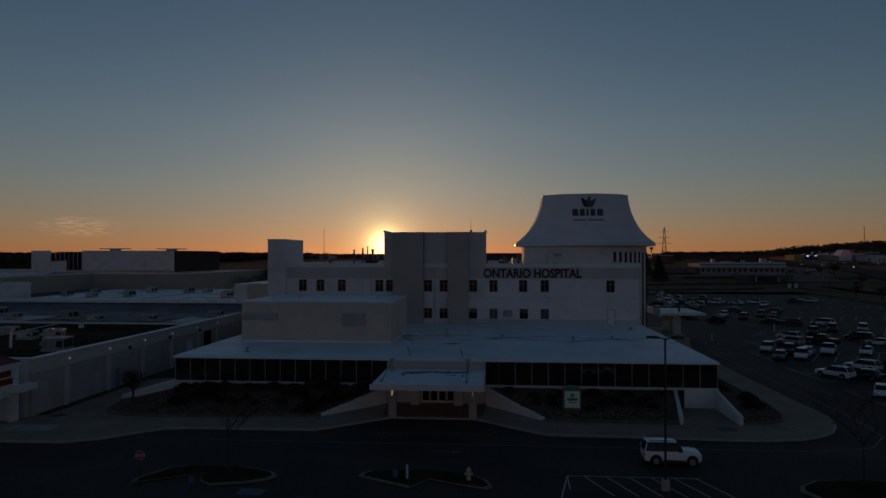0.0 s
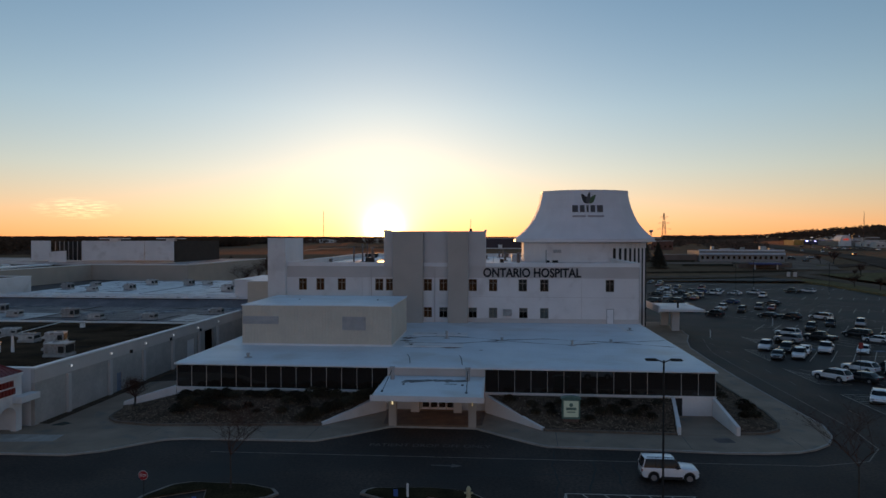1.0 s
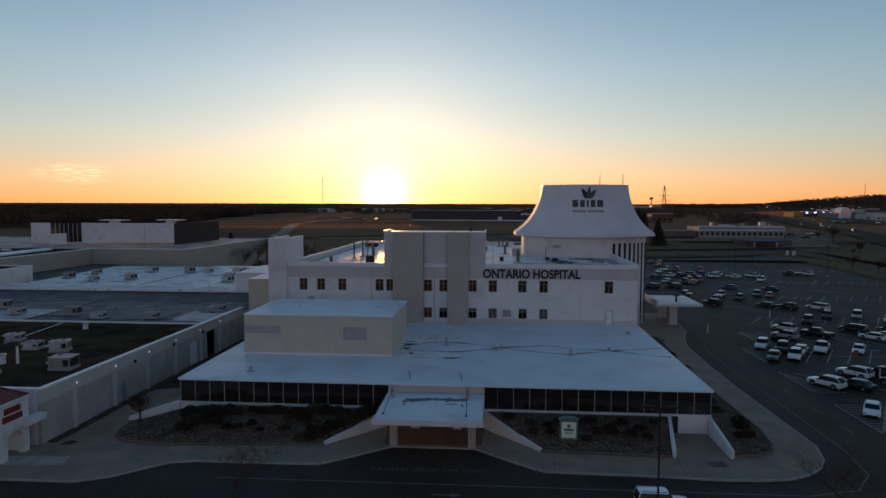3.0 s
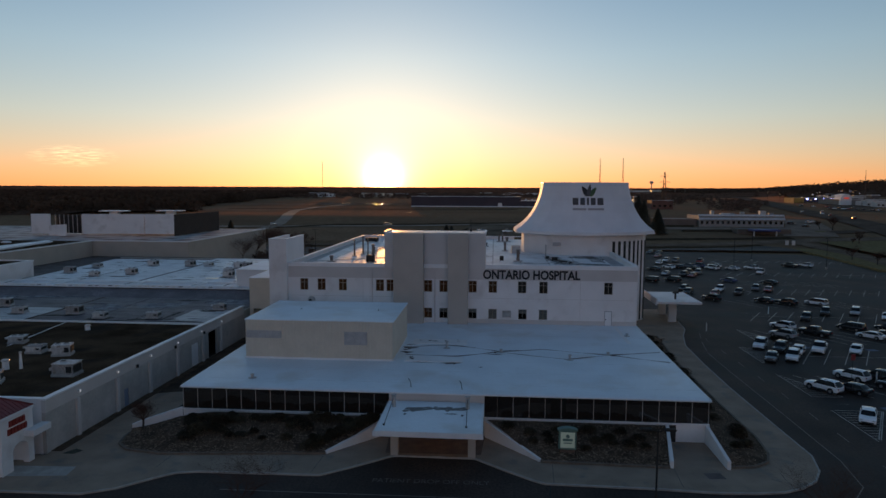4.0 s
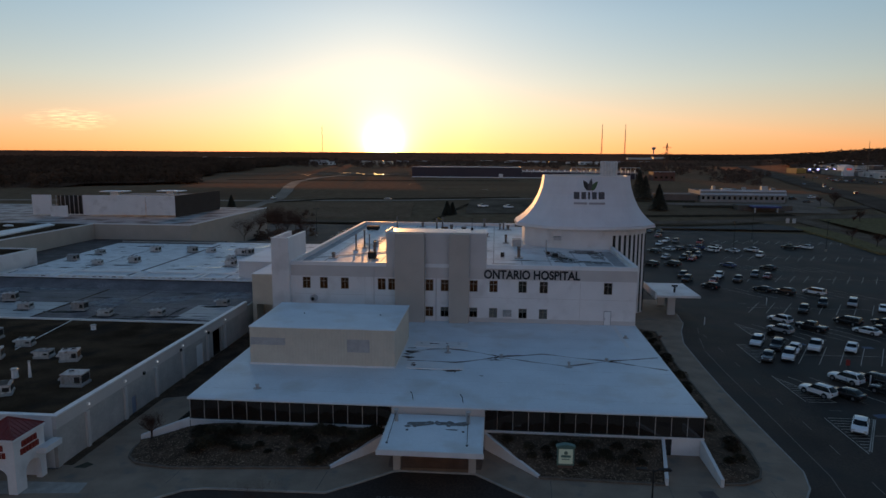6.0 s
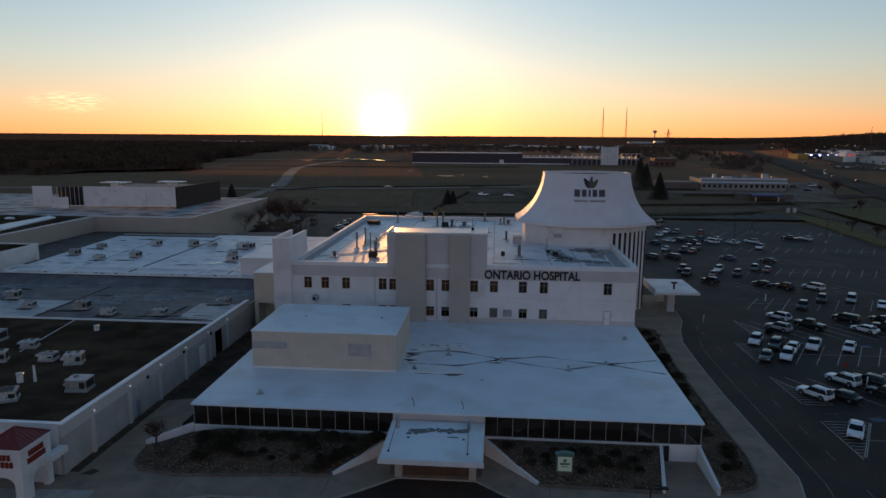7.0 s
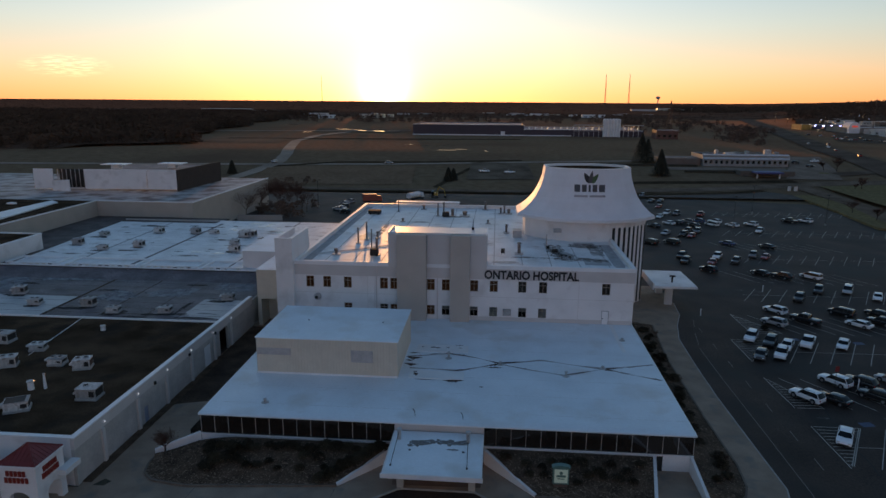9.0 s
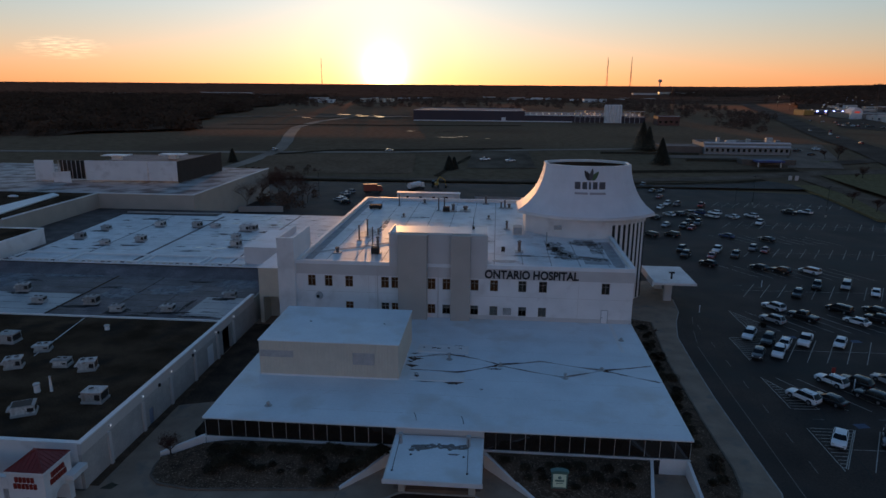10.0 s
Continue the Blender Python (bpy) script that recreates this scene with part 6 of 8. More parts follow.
part("side_canopy", Shape().box(AX1 + 0.01, -45.1, 58.7, 61.25, 3.0, 3.6), WHITE, pav, "small flat white canopy")
# dark panel: the recess's shade is in its colour
part("side_recess", Shape().box(-47.5, -47.3, 59.85, 61.3, 0.15, 3.0), DARKROOM, pav, "dark panel for the shade of a recess beside the pavilion")
part("colonnade", Shape().box(-62, AX0 - 0.02, 56.4, 57.0, 3.2, 4.6).box(-52.2, -51.4, 56.4, 57.0, 0.15, 3.2).box(-56, -55.2, 56.4, 57, 0.15, 3.2), WHITE, pav, "white colonnade beam on square posts")

# ---- rooftop units ----
def rooftop_unit(kind):
    u = thing("rooftop_unit", "grey-white packaged air-conditioning unit on a roof curb", "air conditioner", group="rooftop units")
    a, b, h = ((1.1, 0.85, 1.4), (1.0, 0.8, 1.0), (1.25, 1.0, 1.5), (1.3, 0.95, 1.25))[kind]
    part("curb", Shape().box(-a - 0.1, a + 0.1, -b - 0.1, b + 0.1, 0, 0.3), GREYMETAL, u, "galvanised curb")
    part("body", Shape().box(-a, a, -b, b, 0.3, h), UNITWHITE, u)
    part("top_lip", Shape().box(-a - 0.05, a + 0.05, -b - 0.05, b + 0.05, h, h + 0.08), UNITWHITE, u)
    part("coil_grille", Shape().box(a * 0.35, a - 0.15, -b - 0.03, -b - 0.004, 0.5, h - 0.25), BLACK, u, "dark coil grille")
    part("coil_grille", Shape().box(a + 0.004, a + 0.03, -b + 0.15, b - 0.15, 0.45, h - 0.15), BLACK, u, "dark coil grille")
    if kind == 3:
        part("top_coil", Shape().box(-a + 0.08, a * 0.75, -b + 0.08, b - 0.08, h + 0.084, h + 0.1), BLACK, u, "dark open coil on top")
    for x in ((-0.5 * a, 0.45 * a) if kind < 2 else (-0.3 * a,) if kind == 2 else ()):
        f = part("fan_guard", Shape().tube((x, 0, h + 0.08), (x, 0, h + 0.22), 0.4, 0.36, 14), GREYMETAL, u, "round fan guard")
        part("fan", Shape().tube((x, 0, h + 0.22), (x, 0, h + 0.235), 0.3, 0.3, 12), BLACK, f)
    part("hood", Shape().prism([(-a - 0.5, -b * 0.7), (-a - 0.004, -b * 0.7), (-a - 0.004, b * 0.7), (-a - 0.5, b * 0.7)], 0.7, [0.9, h - 0.2, h - 0.2, 0.9]), UNITWHITE, u, "sloping intake hood")
    return u


units = [rooftop_unit(k) for k in range(4)]
placed = [False] * 4


def put(kind, x, y, z, turn=0.0, k=1.0):
    m = Matrix.Translation((x, y, z)) @ Matrix.Rotation(radians(turn), 4, "Z")
    if not placed[kind]:
        units[kind].matrix_basis = m
        placed[kind] = True
        return units[kind]
    return copy_thing(units[kind], m)


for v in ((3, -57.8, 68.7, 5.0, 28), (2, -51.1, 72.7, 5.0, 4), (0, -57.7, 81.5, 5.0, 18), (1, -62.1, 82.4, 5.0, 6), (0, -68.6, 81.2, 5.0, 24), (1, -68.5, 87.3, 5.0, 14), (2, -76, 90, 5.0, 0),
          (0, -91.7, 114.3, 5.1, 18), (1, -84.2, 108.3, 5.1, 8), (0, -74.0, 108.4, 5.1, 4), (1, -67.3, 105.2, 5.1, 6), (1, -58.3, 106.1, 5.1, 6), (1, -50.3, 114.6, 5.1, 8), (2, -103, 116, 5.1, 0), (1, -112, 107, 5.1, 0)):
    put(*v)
DARKPATCH = soft_mat("dark_roof_patch", (0.03, 0.025, 0.024), 1.2, 0.75)
# dark patches along the units' south edges, and a few elsewhere
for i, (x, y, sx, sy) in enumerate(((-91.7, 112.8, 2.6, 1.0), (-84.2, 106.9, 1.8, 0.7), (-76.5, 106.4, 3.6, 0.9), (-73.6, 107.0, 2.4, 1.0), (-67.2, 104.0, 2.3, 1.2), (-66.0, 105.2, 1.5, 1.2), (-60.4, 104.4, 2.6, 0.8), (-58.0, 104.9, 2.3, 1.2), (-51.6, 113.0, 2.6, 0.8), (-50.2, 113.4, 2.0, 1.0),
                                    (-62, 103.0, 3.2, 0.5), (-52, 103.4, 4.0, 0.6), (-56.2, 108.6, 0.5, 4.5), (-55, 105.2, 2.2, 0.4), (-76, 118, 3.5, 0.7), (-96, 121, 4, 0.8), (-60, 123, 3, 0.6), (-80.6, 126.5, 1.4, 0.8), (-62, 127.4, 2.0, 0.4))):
    blotch(x, y, 5.116 + 0.0006 * i, sx, sy, DARKPATCH, mall, "dark ragged patch on the roof", 2.1 * i + 40)
PALEMARK = soft_mat("pale_dry_patch", (0.36, 0.36, 0.38), 0.35, 0.35, 0.3)
for i, (x, y, sx, sy) in enumerate(((-90, 126, 8, 3), (-72, 114, 5, 4), (-63, 118, 6, 4), (-52, 122, 5, 5), (-100, 120, 7, 5), (-55, 104.2, 2.2, 0.4), (-50.6, 105.8, 2.4, 0.5), (-53.0, 114.6, 1.8, 0.3))):
    blotch(x, y, 5.129 + 0.0004 * i, sx, sy, PALEMARK, mall, "paler dried patch on the grey roof", 1.9 * i + 140)
DIRTANDPATCH = soft_mat("brown_dirt_and_patches", (0.1, 0.075, 0.065), 0.5, 0.62)
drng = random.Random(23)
# scattered brown dirt, plus a dark patch along most units' south edge
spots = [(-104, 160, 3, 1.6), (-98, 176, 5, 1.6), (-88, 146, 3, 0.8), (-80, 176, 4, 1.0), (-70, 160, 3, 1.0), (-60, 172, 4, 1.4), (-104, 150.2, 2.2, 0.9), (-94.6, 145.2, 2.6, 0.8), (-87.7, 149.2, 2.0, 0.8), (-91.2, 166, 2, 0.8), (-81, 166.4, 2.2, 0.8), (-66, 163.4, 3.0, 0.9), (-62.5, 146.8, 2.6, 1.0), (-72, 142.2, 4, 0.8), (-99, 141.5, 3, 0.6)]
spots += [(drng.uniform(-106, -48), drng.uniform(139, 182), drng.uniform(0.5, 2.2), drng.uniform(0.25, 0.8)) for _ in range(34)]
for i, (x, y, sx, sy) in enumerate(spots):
    blotch(x, y, 6.412 + 0.0004 * i, sx, sy, DIRTANDPATCH, mall, "brown dirt and dark patches on the white roof", 1.7 * i + 70)
PONDED = mat("ponded_water", (0.55, 0.55, 0.56), 0.12, 0.1, 2.0, 2.0, 0.0, spec=0.6)
for i in range(22):
    blotch(drng.uniform(-76, -40), drng.uniform(142, 184), 6.434 + 0.0004 * i, drng.uniform(0.8, 2.4), drng.uniform(0.4, 1.1), PONDED, mall, "thin ponded water on the white roof", 2.9 * i + 11)
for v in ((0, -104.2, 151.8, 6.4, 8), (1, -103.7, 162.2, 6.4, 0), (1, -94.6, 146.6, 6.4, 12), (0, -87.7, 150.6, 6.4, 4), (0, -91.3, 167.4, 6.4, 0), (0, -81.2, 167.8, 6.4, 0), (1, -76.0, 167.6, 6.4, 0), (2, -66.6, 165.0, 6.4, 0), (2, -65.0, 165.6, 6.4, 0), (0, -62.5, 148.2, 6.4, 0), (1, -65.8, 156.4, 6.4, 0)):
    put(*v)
for x, y, h in ((-58.4, 74.6, 2.0), (-60.1, 74.2, 1.1), (-63.9, 96.4, 0.7), (-70, 72, 0.5)):
    v = thing("vent_pipe", "white vent pipe standing on the dark roof", "vent", (x, y, 5.0))
    part("flue", Shape().tube((x, y, 5.0), (x, y, 5.0 + h), 0.2 if h > 1.5 else 0.4, 0.12 if h > 1.5 else 0.35, 10), TRIM, v)
    part("cap", Shape().tube((x, y, 5.0 + h), (x, y, 5.15 + h), 0.2 if h > 1.5 else 0.5, 0.16 if h > 1.5 else 0.4, 10), GREYMETAL, v)

# ---- cars ----
def car(kind, paint):
    """A parked car, nose towards +x, its wheels on z = 0."""
    P = PAINTS[paint]
    L, W, H, belt, hood, wb, nose, a0, a1, b1, b0 = {
        "suv": (4.75, 0.96, 1.76, 1.1, 1.04, 2.85, 0.94, 0.9, 0.2, -1.75, -2.25),
        "offroader": (4.3, 0.95, 1.84, 1.13, 1.1, 2.68, 1.02, 0.72, 0.28, -1.9, -2.1),
        "sedan": (4.75, 0.91, 1.45, 0.93, 0.88, 2.75, 0.72, 1.15, 0.35, -1.25, -1.95),
        "pickup": (5.7, 1.0, 1.88, 1.18, 1.12, 3.6, 1.05, 1.3, 0.65, -0.75, -0.95),
        "van": (5.1, 0.98, 1.78, 1.05, 0.98, 3.0, 0.82, 1.55, 0.5, -2.25, -2.45)}[kind]
    words_of = {"suv": "sport utility car", "offroader": "boxy sport utility car", "sedan": "saloon car", "pickup": "pickup truck", "van": "minivan"}[kind]
    c = thing("car" if kind != "pickup" else "pickup_truck", "%s %s parked on the asphalt" % (paint, words_of), "car", group="parked cars")
    half, r = L / 2, 0.35 if kind == "sedan" else 0.39
    low = 0.27 if kind == "sedan" else 0.34
    xf, xr = wb / 2 + 0.06, -wb / 2 + 0.06
    ra = r + 0.07
    st = {-half, -half + 0.05, -half + 0.16, -half + 0.36, -0.5, 0.0, 0.5, a0, b0, (a0 + half) / 2, half - 0.4, half - 0.2, half - 0.07, half}
    for xc in (xf, xr):
        st |= {xc + ra * math.cos(math.pi * k / 8) for k in range(9)} | {xc - ra - 0.06, xc + ra + 0.06}
    rings = []
    for x in sorted(st):
        d = half - abs(x)                                     # from the nearer end
        wd = W * (1 - (0.2 if x > 0 else 0.14) * max(0.0, 1 - d / 0.6) ** 2.2)
        zl = low + 0.16 * max(0.0, 1 - d / 0.2) ** 2
        for xc in (xf, xr):
            if abs(x - xc) < ra - 1e-6:
                zl = max(zl, r + math.sqrt(ra * ra - (x - xc) ** 2))
        if x > a0:
            k = (x - a0) / (half - a0)
            zt = belt - 0.02 + (hood - belt) * min(1, 3 * k) + (nose - hood) * k ** 2.4
        elif x < b0 and kind == "sedan":
            zt = belt + 0.05 * min(1, (b0 - x) / 0.3)
        else:
            zt = belt
        zt -= (0.16 if x > 0 else 0.1) * max(0.0, 1 - d / 0.16) ** 2
        zm = max(zl + 0.06, zl + (zt - zl) * 0.45)
        side = [(0.9, zl), (0.985, zl + 0.05), (1.0, zm), (0.985, max(zm + 0.02, zt - 0.13)), (0.945, zt - 0.02), (0.84, zt + 0.025), (0.4, zt + 0.05)]
        rings.append([(x, -wd * f, z) for f, z in side] + [(x, wd * f, z) for f, z in side[::-1]])
    bme = Shape().loft(rings).mesh("body", P, True)
    bme.set_sharp_from_angle(angle=radians(38))
    body = part("body", bme, P, c, paint + " painted body")
    part("underside", Shape().box(-half + 0.3, half - 0.3, -W * 0.75, W * 0.75, 0.24, r + ra - 0.02), PLASTIC, c, "dark underside and wheel wells")
    if kind == "pickup":
        part("bed", Shape().box(-half + 0.15, b0 - 0.12, -W * 0.8, W * 0.8, belt - 0.02, belt + 0.012), PLASTIC, body, "black open bed")
    w0, w1 = W * 0.9, W * 0.73
    z1 = H - 0.06

    def bow(x, w, z, k):
        """A line across the car, bowed out by k in its middle."""
        return [(x + k * (1 - u * u), w * u, z) for u in (-1, -0.6, -0.2, 0.2, 0.6, 1)]

    for gname, q in (("windscreen", [bow(a0, w0, belt - 0.02, 0.16), bow((a0 + a1) / 2 + 0.02, (w0 + w1) / 2 + 0.01, (belt + z1) / 2 + 0.03, 0.13), bow(a1, w1, z1, 0.1)]),
                     ("rear_window", [bow(b0, w0, belt, -0.1), bow((b0 + b1) / 2 - 0.03, (w0 + w1) / 2 + 0.01, (belt + z1) / 2, -0.09), bow(b1, w1, z1, -0.07)])):
        part(gname, Shape().loft(q, close=False, caps=False), CARGLASS, c, "dark car glass", True)
    for sy in (-1, 1):
        q = [[(b0 + (a0 - b0) * k / 6, sy * w0, belt) for k in range(7)], [((b0 + b1) / 2 + ((a0 + a1) - (b0 + b1)) / 2 * k / 6, sy * ((w0 + w1) / 2 + 0.025), (belt + z1) / 2) for k in range(7)], [(b1 + (a1 - b1) * k / 6, sy * w1, z1) for k in range(7)]]
        part("side_window", Shape().loft(q, close=False, caps=False), CARGLASS, c, "dark car glass", True)
    span = a1 - b1
    top = [[(b1 + span * k / 8 + (0.1 if k == 8 else -0.1 if k == 0 else 0) * (1 - u * u), u * (w1 + 0.02), z1 + (0.075 - 0.05 * abs(2 * k / 8 - 0.9) ** 2.5) * (1 - abs(u) ** 3.5) - (0.02 if k in (0, 8) else 0)) for u in (-1, -0.93, -0.75, -0.4, 0, 0.4, 0.75, 0.93, 1)] for k in range(9)]
    part("roof", Shape().loft(top, close=False, caps=False), P, c, "", True)
    for sy in (-1, 1):
        for xb, xt in ((a0, a1), (b0, b1), ((a1 + b1) / 2 + 0.1, (a1 + b1) / 2 + 0.1), *(((b1 - 0.05 + 0.9, b1 + 0.75),) if kind in ("suv", "van", "offroader") else ())):
            part("pillar", Shape().tube((xb, sy * (w0 + 0.01), belt - 0.02), (xt, sy * (w1 + 0.015), H - 0.06), 0.045, 0.04, 5), P if xb == b0 or (xb == a0 and kind == "sedan") else PLASTIC, c)
        part("mirror", Shape().box(a0 - 0.35, a0 - 0.15, sy * W * 1.0 - 0.02, sy * W * 1.0 + sy * 0.18 + 0.02, belt, belt + 0.17), PLASTIC, c, "door mirror")
        part("headlight", Shape().box(half - 0.22, half - 0.02, sy * W * 0.68 - 0.16, sy * W * 0.68 + 0.16, 0.62, 0.76), HEADLIGHT, c, "clear headlight")
        part("tail_light", Shape().box(-half - 0.015, -half + 0.14, sy * W * 0.76 - 0.1, sy * W * 0.76 + 0.1, 0.78, 0.98 if kind != "sedan" else 0.9), TAILLIGHT, c, "red tail light")
        for x in (xf, xr):
            wheel = part("wheel", Shape().tube((x, sy * (W - 0.24), r), (x, sy * (W - 0.005), r), r, r, 16), RUBBER, c, "black tyre")
            part("rim", Shape().tube((x, sy * (W - 0.02), r), (x, sy * (W + 0.004), r), r * 0.62, r * 0.58, 10), RIM, wheel, "alloy rim")
    part("bumper", Shape().box(half - 0.1, half + 0.04, -W * 0.72, W * 0.72, 0.34, 0.52), PLASTIC, c)
    part("bumper", Shape().box(-half - 0.04, -half + 0.1, -W * 0.78, W * 0.78, 0.36, 0.54), PLASTIC, c)
    if kind in ("suv", "offroader"):
        for sy in (-1, 1):
            part("sill_cladding", Shape().box(xr + ra + 0.05, xf - ra - 0.05, sy * W * 0.95 - 0.06, sy * W * 0.95 + 0.06, low - 0.04, low + 0.17), PLASTIC, c, "black sill cladding")
            part("roof_rail", Shape().tube((b1 + 0.15, sy * (w1 - 0.05), H + 0.06), (a1 - 0.1, sy * (w1 - 0.05), H + 0.05), 0.025, 0.025, 5), PLASTIC, c)
    return c


made_cars = {}


def park(kind, paint, x, y, heading, z=0.0):
    if x > 40 and y < 310:
        z = lot(x)
    m = Matrix.Translation((x, y, z)) @ Matrix.Rotation(radians(heading), 4, "Z")
    if (kind, paint) in made_cars:
        return copy_thing(made_cars[kind, paint], m)
    ob = made_cars[kind, paint] = car(kind, paint)
    ob.matrix_basis = m
    return ob


def row(heading, *cars):
    for kind, paint, x, y in cars:
        park({"u": "suv", "s": "sedan", "p": "pickup", "v": "van"}[kind], paint, x, y, heading + rng.uniform(-3, 3))


drive_car = park("offroader", "white", 13.5, 52.0, -1)
tagged(drive_car, "white sport utility car on the drive before the entrance", "car")
row(240, ("s", "white", 45.4, 80.9), ("u", "grey", 52.0, 81.3))
row(128, ("u", "white", 45.9, 92.8), ("s", "black", 49.5, 92.3), ("u", "black", 56.1, 93.8), ("u", "white", 52.7, 98.7), ("u", "black", 56.4, 98.7), ("s", "silver", 61.9, 100.0))
row(240, ("u", "white", 47.0, 117.6), ("u", "black", 49.5, 115.3), ("s", "white", 51.9, 114.0), ("u", "white", 49.1, 109.6), ("s", "brown", 45.5, 109.0), ("p", "white", 56.2, 115.7), ("s", "white", 62.1, 115.3))
row(128, ("u", "white", 57.9, 134.3), ("u", "silver", 54.6, 126.4), ("p", "black", 61.5, 128.8), ("v", "black", 71.0, 134.2), ("s", "white", 70.9, 127.1), ("s", "black", 78.2, 134.3), ("u", "black", 75.8, 128.9))
row(240, ("u", "black", 66.8, 143.8), ("u", "black", 74.0, 150.6), ("v", "silver", 80.8, 151.3), ("s", "white", 84.8, 146.5))
row(128, ("u", "black", 54.6, 167.6), ("s", "black", 66.8, 165.6), ("u", "black", 70.8, 162.8), ("v", "white", 77.9, 163.1))
row(240, ("u", "black", 51.9, 182.6), ("u", "black", 51.4, 176.7), ("s", "red", 58.2, 176.2), ("u", "white", 61.7, 183.0), ("u", "brown", 64.9, 177.6), ("u", "grey", 72.3, 185.5), ("s", "red", 75.0, 183.8))
row(128, ("v", "black", 47.3, 200.3), ("v", "black", 53.9, 201.1), ("s", "blue", 70.5, 201.4), ("s", "black", 80.9, 197.9))
row(240, ("u", "white", 87.9, 222.4), ("s", "silver", 55.6, 215.8), ("u", "black", 60.7, 213.7), ("u", "black", 63.7, 219.6), ("s", "red", 62.9, 212.2), ("u", "grey", 67.0, 219.9))
row(128, ("s", "white", 61.3, 234.4), ("s", "black", 64.6, 235.8), ("u", "grey", 68.6, 237.4), ("s", "black", 69.0, 231.1), ("u", "blue", 72.8, 239.0), ("v", "white", 75.7, 232.9), ("u", "white", 78.4, 238.6), ("s", "white", 82.6, 232.7), ("u", "white", 89.6, 234.5), ("p", "black", 106.2, 242.9), ("u", "white", 112.0, 243.6), ("s", "black", 54.8, 228.4))
row(240, ("u", "grey", 66.6, 304.1), ("s", "brown", 67.0, 287.3), ("s", "black", 70.9, 287.8), ("s", "red", 66.6, 272.1), ("u", "white", 65.8, 255.9), ("s", "white", 61.3, 248.0), ("u", "grey", 69.2, 255.0), ("p", "red", 77.9, 253.6))
row(240, ("s", "brown", 52.3, 300.0), ("u", "grey", 58.5, 303.0), ("s", "black", 57.0, 285.0))
row(150, ("u", "silver", -61.0, 266.0), ("s", "silver", -62.0, 261.5), ("u", "black", -60.5, 253.0), ("s", "white", -61.0, 250.0), ("s", "silver", -61.4, 247.0), ("u", "black", -57.5, 241.0), ("s", "white", -170, 236), ("u", "silver", -176, 238))
for v in (("u", "white", 190.5, 412.4), ("u", "black", 177, 406), ("s", "black", 180, 394), ("s", "white", 192.5, 416)):
    park({"u": "suv", "s": "sedan"}[v[0]], v[1], v[2], v[3], 20, land(v[2], v[3]) + 0.26)
for x, y, paint, kind, turn in ((251, 524, "white", "suv", 255), (265.5, 555, "red", "suv", 75), (240.5, 491, "red", "sedan", 75), (253.5, 563, "silver", "sedan", 255), (232.7, 444.3, "red", "suv", 80), (-133, 384, "white", "suv", 80), (-7, 363, "white", "pickup", 20), (7, 361, "white", "pickup", 25), (-64, 386, "silver", "sedan", 5)):
    park(kind, paint, x, y, turn, land(x, y) + 0.27)
for i in range(14):
    x, y = 305 + 2.6 * i, 632 - 3.0 * i + (48 if i % 3 == 0 else 0)
    park(rng.choice(("suv", "sedan")), rng.choice(("white", "silver", "black", "red")), x, y, 95, land(x, y) + 0.3)

# ---- street lamps and signs ----
def street_lamp(x, y, h, arms=2, label="tall dark lamp post with two flat heads", z=0.0, turn=0.0):
    p = thing("street_lamp", label, "lamp post", (x, y, z), group="lamp posts")
    part("base", Shape().tube((x, y, z), (x, y, z + 0.7), 0.3, 0.28, 12), KERB, p, "round concrete base")
    part("pole", Shape().tube((x, y, z + 0.7), (x, y, z + h - 0.1), 0.085, 0.06, 10), DARKMETAL, p)
    for k in range(arms):
        a = turn + math.pi * k
        d = Vector((math.cos(a), math.sin(a), 0))
        arm = part("arm", Shape().tube((x, y, z + h - 0.25), Vector((x, y, z + h - 0.05)) + d * 0.45, 0.045, 0.04, 6), DARKMETAL, p)
        q = Vector((x, y, z + h - 0.05)) + d * 0.85
        n = Vector((-d.y, d.x, 0))
        ring = [[(q + d * u + n * v + Vector((0, 0, zz))).to_tuple() for u, v in ((-0.42 * f, -0.2 * f), (0.42 * f, -0.15 * f), (0.42 * f, 0.15 * f), (-0.42 * f, 0.2 * f))] for zz, f in ((-0.08, 0.9), (0.0, 1.0), (0.07, 0.8))]
        part("lamp_head", Shape().loft(ring), DARKMETAL, arm, "flat dark lamp head")
    return p


street_lamp(11.6, 46.0, 10.5)
for x, y in ((82.3, 231), (116.4, 238), (-70.8, 253), (100, 262)):
    street_lamp(x, y, 11 if y > 200 else 9, 2, "tall dark car-park lamp post", lot(x), 0.6)


def sign_post(x, y, z, h, face, label, name="sign_post", cat="sign"):
    p = thing(name, label, cat, (x, y, z))
    part("post", Shape().tube((x, y, z), (x, y, z + h), 0.03, 0.03, 6), DARKMETAL, p)
    face(p)
    return p


for x in (138.6, 141.6):
    sign_post(x, 321.4, land(x, 321.4), 2.0, lambda p, x=x: part("panel", Shape().box(x - 0.8, x + 0.8, 321.2, 321.34, 1.0, 3.2), OFFWHITE, p, "white board"), "white roadside board on a thin post")


